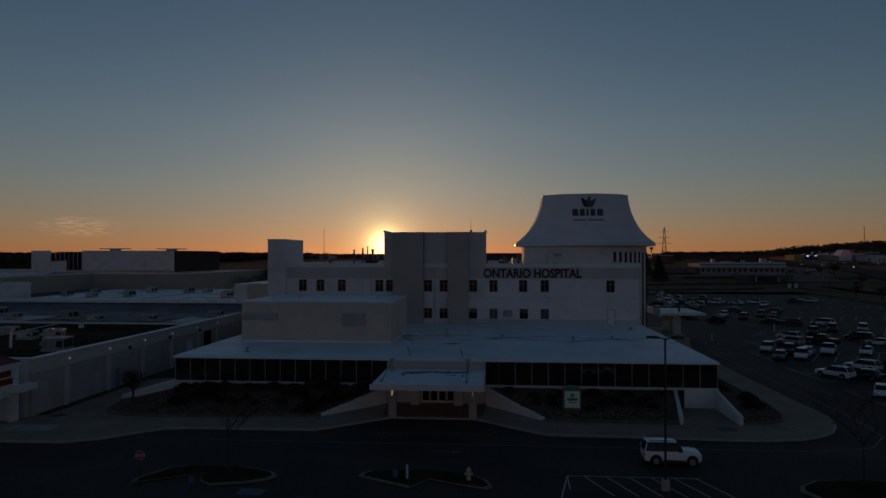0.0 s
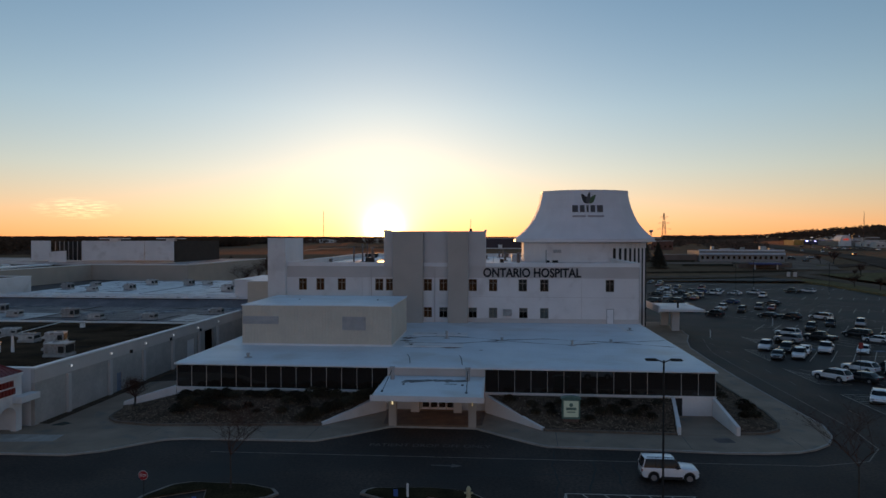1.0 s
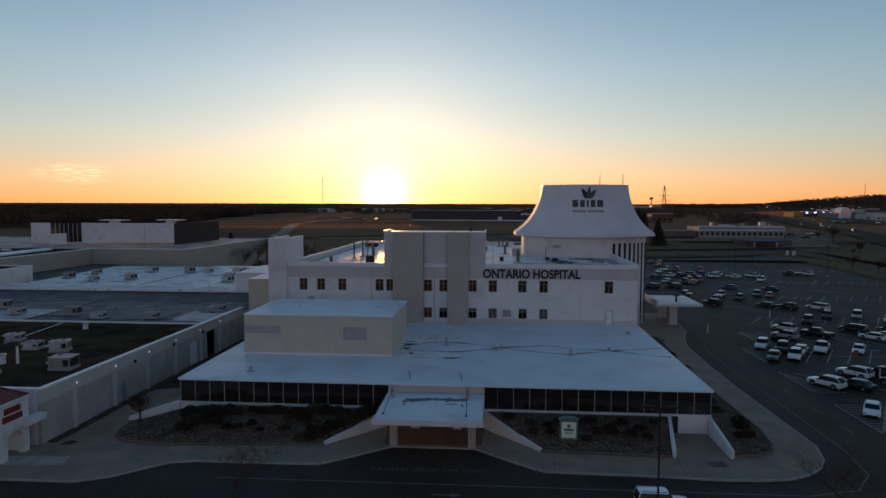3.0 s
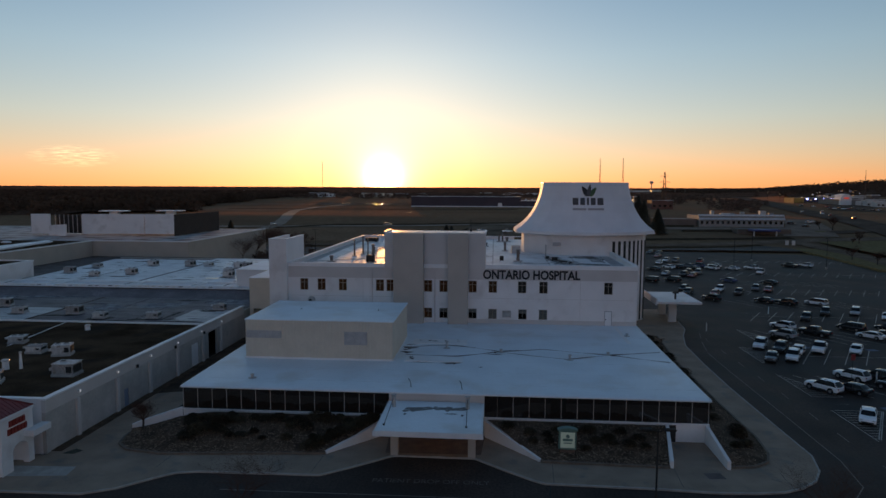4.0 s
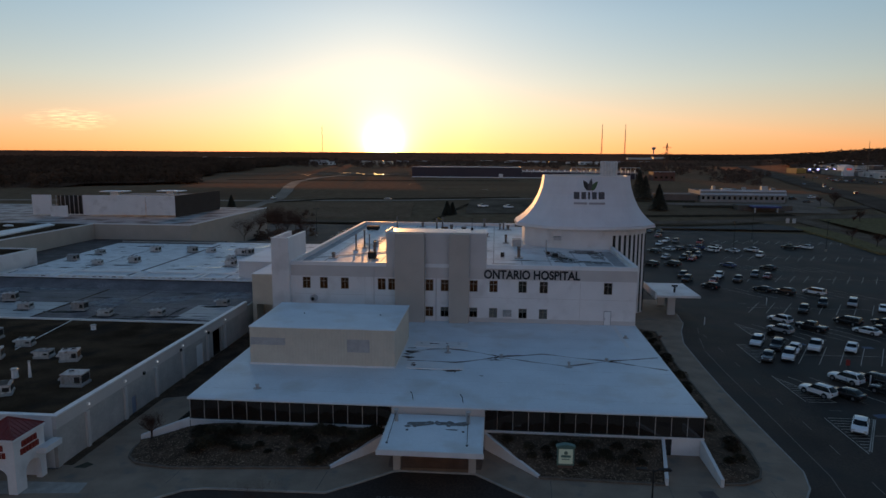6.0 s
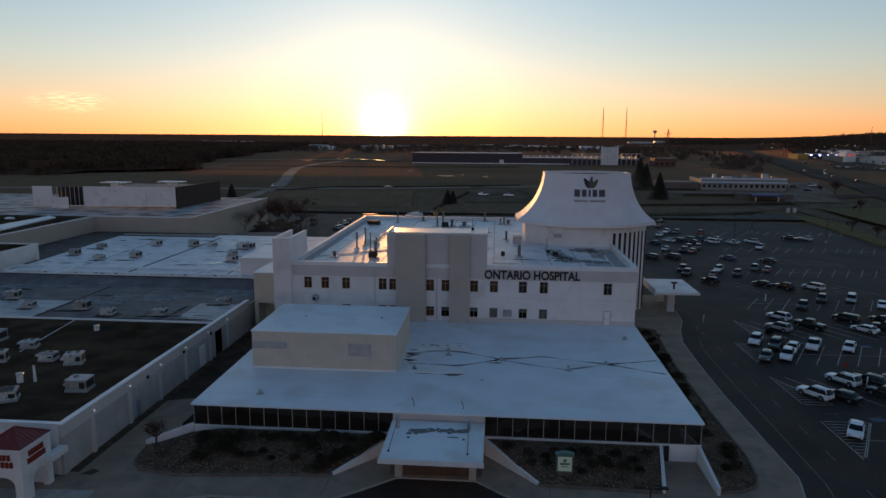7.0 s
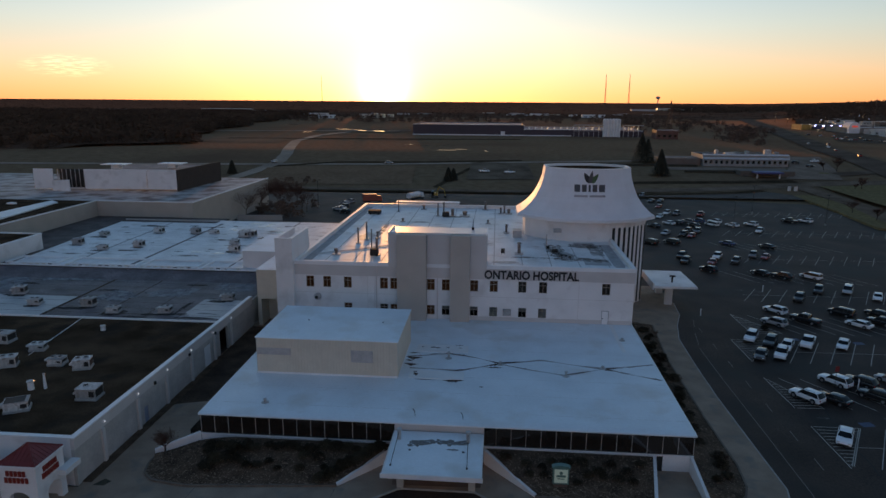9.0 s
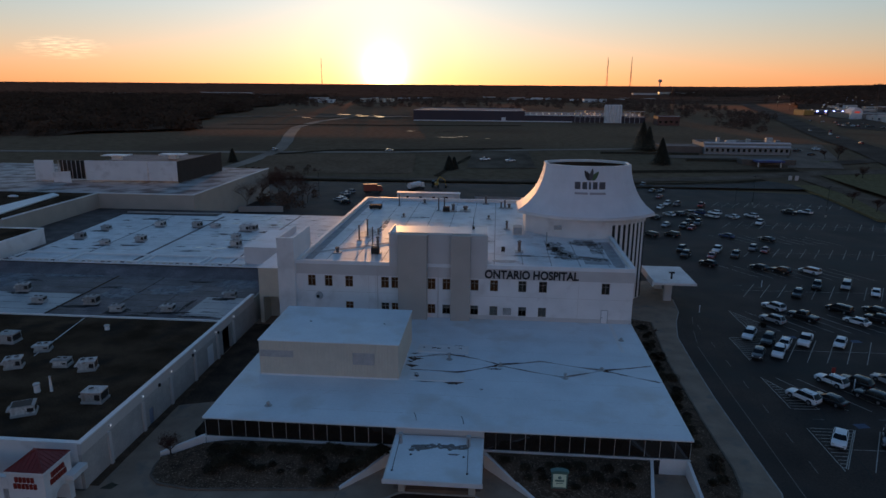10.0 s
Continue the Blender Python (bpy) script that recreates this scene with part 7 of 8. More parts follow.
def stop_face(p):
    ring = [(0.33 * math.cos(math.pi * (k + 0.5) / 4), 0.33 * math.sin(math.pi * (k + 0.5) / 4)) for k in range(8)]
    x, y, z = -24.6, 43.62, 2.2
    part("rim", Shape().loft([[(x + 1.08 * a, y + 0.015, z + 1.08 * b) for a, b in ring], [(x + 1.08 * a, y, z + 1.08 * b) for a, b in ring]]), TRIM, p, "white border")
    f = part("face", Shape().loft([[(x + a, y - 0.004, z + b) for a, b in ring], [(x + a, y - 0.012, z + b) for a, b in ring]]), mat("stop_red", (0.4, 0.02, 0.025), 0.5, 0.08), p, "red octagon")
    words("stop_lettering", "STOP", 0.28, TRIM, f, pose(x, y - 0.018, z - 0.09, 90, 0, 0), 0.004, "white word", 0.5)


sign_post(-24.6, 43.7, 0.0, 2.5, stop_face, "red octagonal stop sign on a thin post", "stop_sign")
sign_post(50.0, 93.6, -0.5, 5.1, lambda p: part("panel", Shape().box(49.72, 50.28, 93.5, 93.55, 3.75, 4.6), mat("sign_red", (0.27, 0.03, 0.03), 0.5, 0.08), p, "red panel"), "red parking sign on a tall thin post")
BLUESIGN = mat("sign_blue", (0.05, 0.14, 0.4), 0.5, 0.08)
for x, y in ((-7.0, 45.4), (-20.6, 43.0)):
    sign_post(x, y, 0.0, 1.1, lambda p, x=x, y=y: part("panel", Shape().box(x - 0.16, x + 0.16, y - 0.06, y - 0.036, 0.6, 1.1), BLUESIGN, p, "small blue panel"), "small blue accessible-parking sign on a post")
for x, y in ((-6.3, 46.4), (61.5, 150.2), (41.8, 130.6), (55.5, 97.4)):
    b = thing("bollard", "white painted steel bollard", "bollard", (x, y, lot(x)))
    part("post", Shape().tube((x, y, lot(x)), (x, y, 1.1), 0.09, 0.09, 10), TRIM, b)
    part("cap", Shape().tube((x, y, 1.1), (x, y, 1.16), 0.09, 0.03, 10), TRIM, b)
hyd = thing("fire_hydrant", "pale yellow fire hydrant on the turf island", "hydrant", (-1.9, 46.4, 0.19))
YEL = mat("hydrant_paint", (0.55, 0.5, 0.3), 0.5, 0.1)
part("barrel", Shape().tube((-1.9, 46.4, 0.15), (-1.9, 46.4, 0.85), 0.17, 0.15, 12), YEL, hyd)
part("bonnet", Shape().tube((-1.9, 46.4, 0.85), (-1.9, 46.4, 1.08), 0.19, 0.06, 12), YEL, hyd)
part("outlet", Shape().tube((-2.2, 46.4, 0.6), (-1.6, 46.4, 0.6), 0.08, 0.08, 8), YEL, hyd)

mon = thing("monument_sign", "green-framed illuminated sign on a low brick base in the planting bed", "sign", (7.5, 65.4, 0.6))
part("base", Shape().box(6.75, 8.25, 65.1, 65.75, 0.35, 0.95), mat("dark_brick", (0.13, 0.08, 0.06), 0.85, 0.2, 0.5, 8.0, 0.3), mon, "low brick base")
part("frame", Shape().box(6.62, 8.38, 65.15, 65.7, 0.95, 3.0), SIGNGREEN, mon, "dull green frame")
part("crown", Shape().loft([[(x, y, 3.0 + 0.22 * (1 - (x - 7.5) ** 2)) for x in [6.5 + 0.2 * k for k in range(11)]] + [(8.5, y, 2.9), (6.5, y, 2.9)] for y in (65.1, 65.75)]), SIGNGREEN, mon, "curved green cap")
part("face", Shape().box(6.78, 8.22, 65.1, 65.146, 1.15, 2.75), SIGNFACE, mon, "pale lit face")
part("name_bar", Shape().box(7.0, 8.0, 65.07, 65.096, 1.85, 2.1), SIGNGREEN, mon, "plain dark bar")
part("emblem", Shape().tube((7.5, 65.096, 2.35), (7.5, 65.07, 2.35), 0.2, 0.2, 10), SIGNGREEN, mon)
part("small_bar", Shape().box(7.1, 7.9, 65.07, 65.096, 1.6, 1.7), SIGNGREEN, mon)

# ---- plants ----
def bare_tree(x, y, z, h, spread, seed, label="leafless street tree with fine dark twigs", name="tree", thick=0.035, group="", deep=5, tips=7, stem=0.32):
    r = random.Random(seed)
    t = thing(name, label, "tree", (x, y, z), group)
    trunk, crown = Shape(), Shape()

    def grow(p, d, length, rad, level):
        n = 3 if level < 2 else 2
        for k in range(n):
            q = p + d * length / n
            d2 = (d + Vector((r.uniform(-1, 1), r.uniform(-1, 1), r.uniform(-0.5, 0.7))) * 0.16).normalized()
            rr = rad * (1 - 0.3 / n)
            (trunk if level == 0 else crown).tube(p, q, rad, rr, 6 if level < 2 else 3, caps=False)
            p, rad, d = q, rr, d2
            if level > 0 and level < deep and k < n - 1:
                side = Vector((r.uniform(-1, 1), r.uniform(-1, 1), r.uniform(-0.1, 0.8))).normalized()
                grow(p, (d * 0.6 + side * 0.8).normalized(), length * 0.62, rad * 0.7, level + 1)
        if level == deep:
            for _ in range(tips):
                e = p + (d + Vector((r.uniform(-1, 1), r.uniform(-1, 1), r.uniform(-0.6, 1))) * 0.9).normalized() * length * r.uniform(0.8, 1.6)
                side = (e - p).orthogonal().normalized() * rad * 0.8
                crown.add([p - side, p + side, e], [(0, 1, 2)])
        if level < deep:
            for k in range(4 if level == 0 else 3 if level < 3 else 2):
                a = r.uniform(0, 6.28)
                side = Vector((math.cos(a) * spread, math.sin(a) * spread, r.uniform(0.25, 0.9))).normalized()
                grow(p, (d * 0.45 + side * 0.75).normalized(), length * r.uniform(0.6, 0.85), rad * 0.7, level + 1)

    grow(Vector((x, y, z - 0.1)), Vector((0.03, 0.02, 1)).normalized(), h * stem, h * thick, 0)
    part("trunk", trunk, BARK, t)
    part("crown", crown, TWIG, t, "bare twigs")
    return t


bare_tree(-19.7, 47.0, 0.18, 6.0, 2.2, 3, thick=0.013, deep=4, tips=5, stem=0.42)
bare_tree(25.4, 47.6, 0.18, 8.2, 2.0, 4, thick=0.008, deep=5, tips=3, stem=0.36)
bare_tree(-39.0, 67.6, 0.45, 4.0, 1.2, 6, "small leafless ornamental tree by the garden wall")
for i, (x, y, h) in enumerate(((-89, 236, 13), (-84, 244, 14), (-79, 238, 12), (-76, 248, 11), (-87, 254, 13), (-81, 258, 12), (-90, 226, 10), (-72, 241, 9))):
    bare_tree(x, y, 0, h, 1.5, 20 + i, "bare deciduous tree behind the store", thick=0.014, group="trees behind the store")
for i, (x, y, h) in enumerate(((138.3, 263.5, 6), (138.5, 247, 6), (189, 382, 9), (183, 384, 6), (176.5, 331, 7), (173, 330, 4))):
    bare_tree(x, y, land(x, y), h, 1.2, 40 + i, "small bare tree on the verge", group="verge trees")


def foliage(count, radius, height, seed, leaf, squash=1.0):
    """A clump of many small leaves in an uneven round crown."""
    r = random.Random(seed)
    s = Shape()
    for _ in range(count):
        a, u = r.uniform(0, 6.28), r.random() ** 0.4
        e = r.uniform(-0.3, 1.0)
        rad = radius * u * (0.75 + 0.35 * noise.noise((math.cos(a) * 1.7, math.sin(a) * 1.7, seed)) + 0.15 * r.random()) * math.sqrt(max(0.05, 1 - max(0, e) ** 2))
        c = Vector((math.cos(a) * rad, math.sin(a) * rad, height * (0.3 + 0.62 * e * (0.7 + 0.3 * r.random()))))
        u1 = Vector((r.uniform(-1, 1), r.uniform(-1, 1), r.uniform(-1, 1))).normalized() * leaf * r.uniform(0.6, 1.3)
        v1 = u1.orthogonal().normalized() * leaf * 0.5
        s.quad(c - u1, c + v1, c + u1, c - v1)
    return s


shrub_meshes = [foliage(620, 0.85 + 0.15 * k, 1.0 + 0.12 * k, 60 + k, 0.11).mesh("shrub_leaves", SHRUBLEAF) for k in range(4)]
stem_mesh = Shape().tube((0, 0, -0.2), (0.05, 0, 0.35), 0.05, 0.03, 5).tube((0, 0, -0.1), (-0.2, 0.1, 0.4), 0.03, 0.02, 5).tube((0, 0, -0.1), (0.1, -0.22, 0.4), 0.03, 0.02, 5).mesh("stem", BARK)


def shrub(x, y, z, k=1.0, label="low dull-green shrub in the stony bed"):
    t = thing("shrub", label, "shrub", (x, y, z), "shrubs in the beds")
    m = Matrix.Rotation(rng.uniform(0, 6), 4, "Z") @ Matrix.Diagonal((k, k, k * rng.uniform(0.65, 0.9), 1))
    part("leaves", rng.choice(shrub_meshes), SHRUBLEAF, t, local=True, m=m)
    part("stem", stem_mesh, BARK, t, local=True, m=m)


def bed_point(bed_lines, top, u, v):
    a, b = along([(*p, 0) for p in bed_lines[0]], u), along([(*p, 0) for p in bed_lines[1]], u)
    p = a.lerp(b, v)
    return p.x, p.y, 0.2 + (top - 0.22) * bed_rise(u, 0.34 if bed_lines is BED_L else 0.0) * ease(-0.15, 1.05, v)


for i in range(15):
    shrub(*bed_point(BED_L, 2.0, 0.28 + 0.048 * i, 0.78 + rng.uniform(-0.05, 0.05)), rng.uniform(0.85, 1.1))
for i in range(15):
    shrub(*bed_point(BED_L, 2.0, 0.3 + 0.045 * i + rng.uniform(-0.02, 0.02), 0.5 + rng.uniform(-0.2, 0.15)), rng.uniform(0.55, 0.85))
for i in range(9):
    shrub(*bed_point(BED_L, 2.0, 0.905 + 0.009 * i, 0.12 + 0.09 * i), rng.uniform(0.95, 1.2))
for i in range(5):
    shrub(*bed_point(BED_L, 2.0, 0.36 + 0.02 * i, 0.35 + 0.1 * i), 1.15)
for i in range(10):
    shrub(*bed_point(BED_R, 2.0, 0.06 + 0.095 * i, 0.68 + rng.uniform(-0.12, 0.1)), rng.uniform(0.65, 0.9))
for i in range(8):
    shrub(*bed_point(BED_R, 2.0, 0.12 + 0.105 * i, 0.4 + rng.uniform(-0.15, 0.12)), rng.uniform(0.55, 0.8))
for i in range(26):
    shrub(*bed_point(BED_E, 1.1, 0.08 + 0.035 * i, 0.45 + rng.uniform(-0.25, 0.25)), rng.uniform(0.7, 1.2))
for i in range(16):
    shrub(-37.3 + rng.uniform(-0.9, 0.9), 75 + 2.0 * i + rng.uniform(-0.6, 0.6), 0.2, rng.uniform(0.7, 1.4), "dark overgrown bush beside the alley wall")
for x, y, h, seed in ((27.6, 72.6, 2.6, 71), (29.4, 115.6, 3.0, 72), (28.0, 100.5, 2.0, 73)):
    bare_tree(x, y, 0.4, h, 1.3, seed, "rounded leafless bush beside the side wall", "bush", thick=0.012, deep=4, tips=9, stem=0.12, group="bare bushes")
for x, y, k in ((27.6, 96, 1.2), (27.6, 104, 1.5), (27.2, 109, 1.3), (51.8, 123.6, 1.2)):
    shrub(x, y, 0.25 if x < 40 else lot(x), k, "rounded bare-twigged bush beside the wall")


def conifer(x, y, h, seed):
    r = random.Random(seed)
    z = land(x, y)
    t = thing("conifer", "tall dark evergreen with drooping tiers of needles", "tree", (x, y, z), "evergreens")
    part("trunk", Shape().tube((x, y, z - 0.2), (x, y, z + h), 0.25, 0.04, 7), BARK, t)
    s = Shape()
    for k in range(2200):
        f = r.random() ** 0.8
        rad = (1 - f) * h * 0.42 * (0.55 + 0.5 * r.random()) + 0.15
        a = r.uniform(0, 6.28)
        c = Vector((x + rad * math.cos(a), y + rad * math.sin(a), z + 0.06 * h + f * h * 0.94 - 0.15 * rad))
        d = Vector((math.cos(a), math.sin(a), -0.45)) * r.uniform(0.4, 0.9)
        n = Vector((-math.sin(a), math.cos(a), 0)) * r.uniform(0.15, 0.35)
        s.quad(c - d, c + n, c + d, c - n)
    part("crown", s, NEEDLE, t)


for i, (x, y, h) in enumerate(((87, 407, 17), (90, 404, 14), (88, 362, 14), (89.5, 364, 11), (-25, 337, 7), (-22.5, 340, 6), (-145, 349, 7))):
    conifer(x, y, h, 80 + i)

# ---- distant woods ----
def woods(name, spots, label, tufts=30, material=WOODS):
    r = random.Random(len(spots))
    s = Shape()
    for x, y, h in spots:
        z = land(x, y)
        for _ in range(tufts):
            a, f = r.uniform(0, 6.28), r.random()
            rad = h * 0.6 * math.sqrt(1 - (f * 0.9) ** 2) * r.uniform(0.3, 1)
            c = Vector((x + rad * math.cos(a), y + rad * math.sin(a), z + h * (0.1 + 0.85 * f)))
            u = Vector((r.uniform(-1, 1), r.uniform(-0.5, 0.5), r.uniform(-0.4, 0.5))).normalized() * h * r.uniform(0.09, 0.22)
            v = u.orthogonal().normalized() * h * r.uniform(0.03, 0.09)
            s.quad(c - u, c + v, c + u, c - v)
        s.tube((x, y, z - 1), (x, y, z + h * 0.7), h * 0.02, h * 0.012, 3, caps=False)
    return tagged(new(name, s.mesh(name, material)), label, "woods", kind="stuff")


r = random.Random(11)
spots = []
for _ in range(6500):                      # the wood to the west
    f = r.random() ** 0.8
    y = 420 + 880 * f
    x0, x1 = -1.0 * y - 40, wood_edge(y)
    spots.append((r.uniform(x0, x1), y, r.uniform(7, 11)))
woods("woodland", spots, "dark leafless woodland beyond the fields")
spots = []
for _ in range(9000):                      # belts and ridges to the horizon
    y = 1150 + 3200 * r.random() ** 0.8
    x = r.uniform(-1.0, 1.0) * y * 0.85
    if noise.noise((x / 420.0, y / 200.0, 4.0)) > -0.25 or y > 2200:
        spots.append((x, y, r.uniform(6, 9)))
woods("far_woods", spots, "far brown woods out to the horizon", 12)
spots = []
for _ in range(3400):                      # the wooded rise past the main road
    y = r.uniform(900, 1900)
    spots.append((r.uniform(0.385, 1.0) * y + 40, y, r.uniform(11, 17)))
for _ in range(1200):
    y = r.uniform(1500, 2250)
    spots.append((r.uniform(0.25, 0.45) * y, y, r.uniform(11, 16)))
woods("hill_woods", spots, "dark wooded rise beyond the shops", 11)
spots = [(195 + 90 * k + r.uniform(-12, 12), 560 + 215 * k + r.uniform(-30, 30), r.uniform(3, 6.5)) for k in (r.random() for _ in range(85))] + [(r.uniform(-130, -90), r.uniform(300, 330), r.uniform(1.5, 3)) for _ in range(25)] + [(r.uniform(150, 300), r.uniform(700, 1000), r.uniform(4, 7)) for _ in range(120)] + [(r.uniform(-92, -71), r.uniform(226, 258), r.uniform(2.0, 4.0)) for _ in range(22)] + [(r.uniform(-800, 300), r.uniform(880, 1290), r.uniform(4, 8)) for _ in range(700)]
woods("thicket", spots, "brown thicket and scattered bare trees", 60, THICKET)

# ---- distant buildings ----
def house_box(name, label, x0, x1, y0, y1, h, wall, roof, base=None, category="building", windows=0, sill=1.0, wh=1.4, parapet=0.5, small=False):
    """A flat-roofed building with a row of windows in its front."""
    z = min(land(x0, y0), land(x1, y0)) if base is None else base
    b = thing(name, label, category, ((x0 + x1) / 2, y0, z))
    n = windows
    holes = []
    if n:
        step = (x1 - x0) / n
        holes = [(x0 + (i + 0.25) * step, x0 + (i + 0.75) * step, z + sill, z + sill + wh) for i in range(n)]
    if small:
        ring = [[(x, y, zz) for x, y in ((x0 + i, y0 + i), (x1 - i, y0 + i), (x1 - i, y1 - i), (x0 + i, y1 - i))] for i, zz in ((0.5, z - 1), (0, z - 1), (0, z + h), (0.5, z + h), (0.5, z - 1))]
        part("wall", Shape().loft(ring, caps=False), wall, b)
    else:
        part("wall", wall_with_holes(Shape(), x0, x1, y0, y0 + 0.5, z - 1, z + h, holes).box(x0, x0 + 0.5, y0 + 0.5, y1, z - 1, z + h).box(x1 - 0.5, x1, y0 + 0.5, y1, z - 1, z + h).box(x0, x1, y1 - 0.5, y1, z - 1, z + h), wall, b)
    part("roof", Shape().box(x0 + 0.5, x1 - 0.5, y0 + 0.5, y1 - 0.5, z + h - parapet - 0.3, z + h - parapet), roof, b)
    part("roof_edge", Shape().box(x0 - 0.2, x1 + 0.2, y0 - 0.2, y0 + 0.7, z + h, z + h + 0.3), TRIM, b, "pale roof edge")
    for a, c, d, e in holes:
        part("window", Shape().box(a, c, y0 - 0.06 if small else y0 + 0.2, y0 - 0.003 if small else y0 + 0.3, d, e), GLASS, b, "dark window")
    return b, z


DARKWALL = mat("dark_metal_cladding", (0.06, 0.045, 0.06), 0.6, 0.12, 20.0, 1.0, 0.0)
wh, wz = house_box("warehouse", "very long low warehouse in dark metal cladding", -82, 25, 640, 720, 10.0, DARKWALL, GREYROOF, 9.0, windows=0)
part("upper_hall", Shape().box(25.3, 138, 640, 720, 8, 15.0), DARKWALL, wh, "taller dark hall")
part("roof_edge", Shape().box(25, 95, 639.6, 640.6, 15.0, 15.6), TRIM, wh, "pale roof edge")
part("base_strip", Shape().box(-82, 70, 639.4, 639.98, 8.8, 9.9), TRIM, wh, "pale base strip")
part("loading_door", Shape().box(7 - 4, 7, 639.5, 639.98, 9.2, 13), TRIM, wh, "pale loading door")
for i in range(6):
    x = 100.5 + 2.7 * i
    part("silo", Shape().tube((x, 637.5, 8.5), (x, 637.5, 25.0), 1.45, 1.45, 14).tube((x, 637.5, 25.0), (x, 637.5, 26.2), 1.45, 0.3, 14), WHITE, wh, "tall white silo")
for i in range(14):
    x = 72 + 4.6 * i
    if not 98 < x < 117:
        part("steel_frame", Shape().box(x, x + 0.5, 636, 636.5, 9, 20).box(x, x + 4.6, 636, 636.4, 19.6, 20.2).box(x, x + 4.6, 636, 636.4, 14.2, 14.7), GREYMETAL, wh, "open steel gantry")
for i in range(18):
    x = 30 + 6.1 * i
    part("roof_fan", Shape().box(x, x + 1.2, 650, 651.2, 15.0, 17.0), TRIM, wh, "roof fan")

off, oz = house_box("office_building", "long low pale office with a row of dark windows", 120, 168, 394.5, 420, 5.6, mat("office_grey", (0.3, 0.29, 0.28), 0.8, 0.08, 4.0, 4.0), GRAVEL, 6.2, windows=16, sill=0.8, wh=1.8)
part("mansard", Shape().add([(119.6, 393.7, oz + 3.4), (168.4, 393.7, oz + 3.4), (168.4, 396.0, oz + 6.4), (119.6, 396.0, oz + 6.4)], [(0, 1, 2, 3)]).box(119.6, 168.4, 396.0, 396.4, oz + 5.6, oz + 6.4), mat("pale_metal_roof", (0.5, 0.52, 0.55), 0.5, 0.08, 5.0, 2.0), off, "pale metal mansard")
for x, wd, y, h in ((129.5, 1.6, 404, 8.2), (134, 5.5, 401, 6.9), (140.5, 2.2, 403, 7.0), (147, 2.0, 404, 7.6), (157.5, 3.6, 403, 8.4), (162.5, 2.6, 402, 7.2)):
    part("roof_unit", Shape().box(x, x + wd, y, y + 2.5, oz + 5.0, oz + h), UNITWHITE, off, "rooftop unit")
part("side_wing", Shape().box(96, 119.4, 397, 414, oz - 1.5, oz + 3.4), mat("brown_wing", (0.17, 0.13, 0.11), 0.8, 0.12, 4.0, 4.0), off, "lower brown wing")
part("canopy", Shape().box(136.5, 150.5, 357, 364, oz - 1.0, oz - 0.1), mat("blue_fascia", (0.06, 0.07, 0.2), 0.6, 0.1), off, "blue drive-through canopy")
part("canopy_roof", Shape().box(131, 159, 364.1, 374, oz - 4.4, oz - 0.2), mat("brown_shingle", (0.14, 0.11, 0.09), 0.8, 0.15, 2.0, 4.0), off, "brown-roofed bank kiosk")
for x in (137.5, 149):
    part("canopy_post", Shape().box(x - 0.3, x + 0.3, 358, 358.6, land(x, 358), oz - 1.0), OFFWHITE, off, "white post")
for x0, x1, y in ((60, 116, 391), (104, 132, 372)):
    part("hedge", Shape().box(x0, x1, y, y + 1.5, land((x0 + x1) / 2, y) - 1, land((x0 + x1) / 2, y) + 1.2), NEEDLE, off, "clipped dark hedge")

shop, sz = house_box("store_building", "bright store with a white domed entrance", 359, 428, 716, 760, 6, mat("store_stucco", (0.26, 0.22, 0.19), 0.8, 0.1, 5.0, 2.0), GREYROOF, windows=9, sill=1, wh=3)
ringd = [[(364.5 + 5.4 * math.cos(math.pi * k / 20), y, sz + 6.4 + 5.4 * math.sin(math.pi * k / 20)) for k in range(21)] for y in (712, 726)]
part("dome_front", Shape().loft(ringd).box(359.1, 369.9, 712, 726, sz, sz + 6.4), WHITE, shop, "rounded white entrance gable")
part("sign_bar", Shape().box(362.0, 367.0, 711.4, 711.9, sz + 6.6, sz + 8.2), lamp_mat("red_shop_sign", (0.6, 0.08, 0.05), 0.45), shop, "red sign bar")
shop2, sz2 = house_box("store_building", "low yellow-fronted shop row with blue lamps", 342, 388, 780, 806, 6, mat("yellow_stucco", (0.26, 0.17, 0.07), 0.8, 0.1, 5.0, 2.0), GREYROOF, windows=4, sill=1, wh=2.5)
part("yellow_front", Shape().box(342.4, 352.4, 779, 779.9, sz2 + 0.6, sz2 + 6.2), mat("yellow_sign_band", (0.5, 0.29, 0.07), 0.7, 0.1), shop2, "yellow front")
part("blue_front", Shape().box(353, 388, 779, 779.9, sz2 + 1.5, sz2 + 6), mat("blue_front", (0.05, 0.05, 0.08), 0.7, 0.1), shop2, "blue front")
for x in (355, 364, 373, 382):
    part("blue_lamp", Shape().box(x, x + 1.7, 777.8, 778.9, sz2 + 4.3, sz2 + 5.4), lamp_mat("blue_shop_lamp", (0.4, 0.45, 1.0), 6.0), shop2, "glowing blue-white shop lamp")
house_box("brick_building", "small dark brick building beside the warehouse", 143, 162, 611, 630, 8, mat("far_brick", (0.17, 0.08, 0.06), 0.85, 0.15, 5.0, 2.0), GREYROOF, windows=4, sill=2, wh=2)
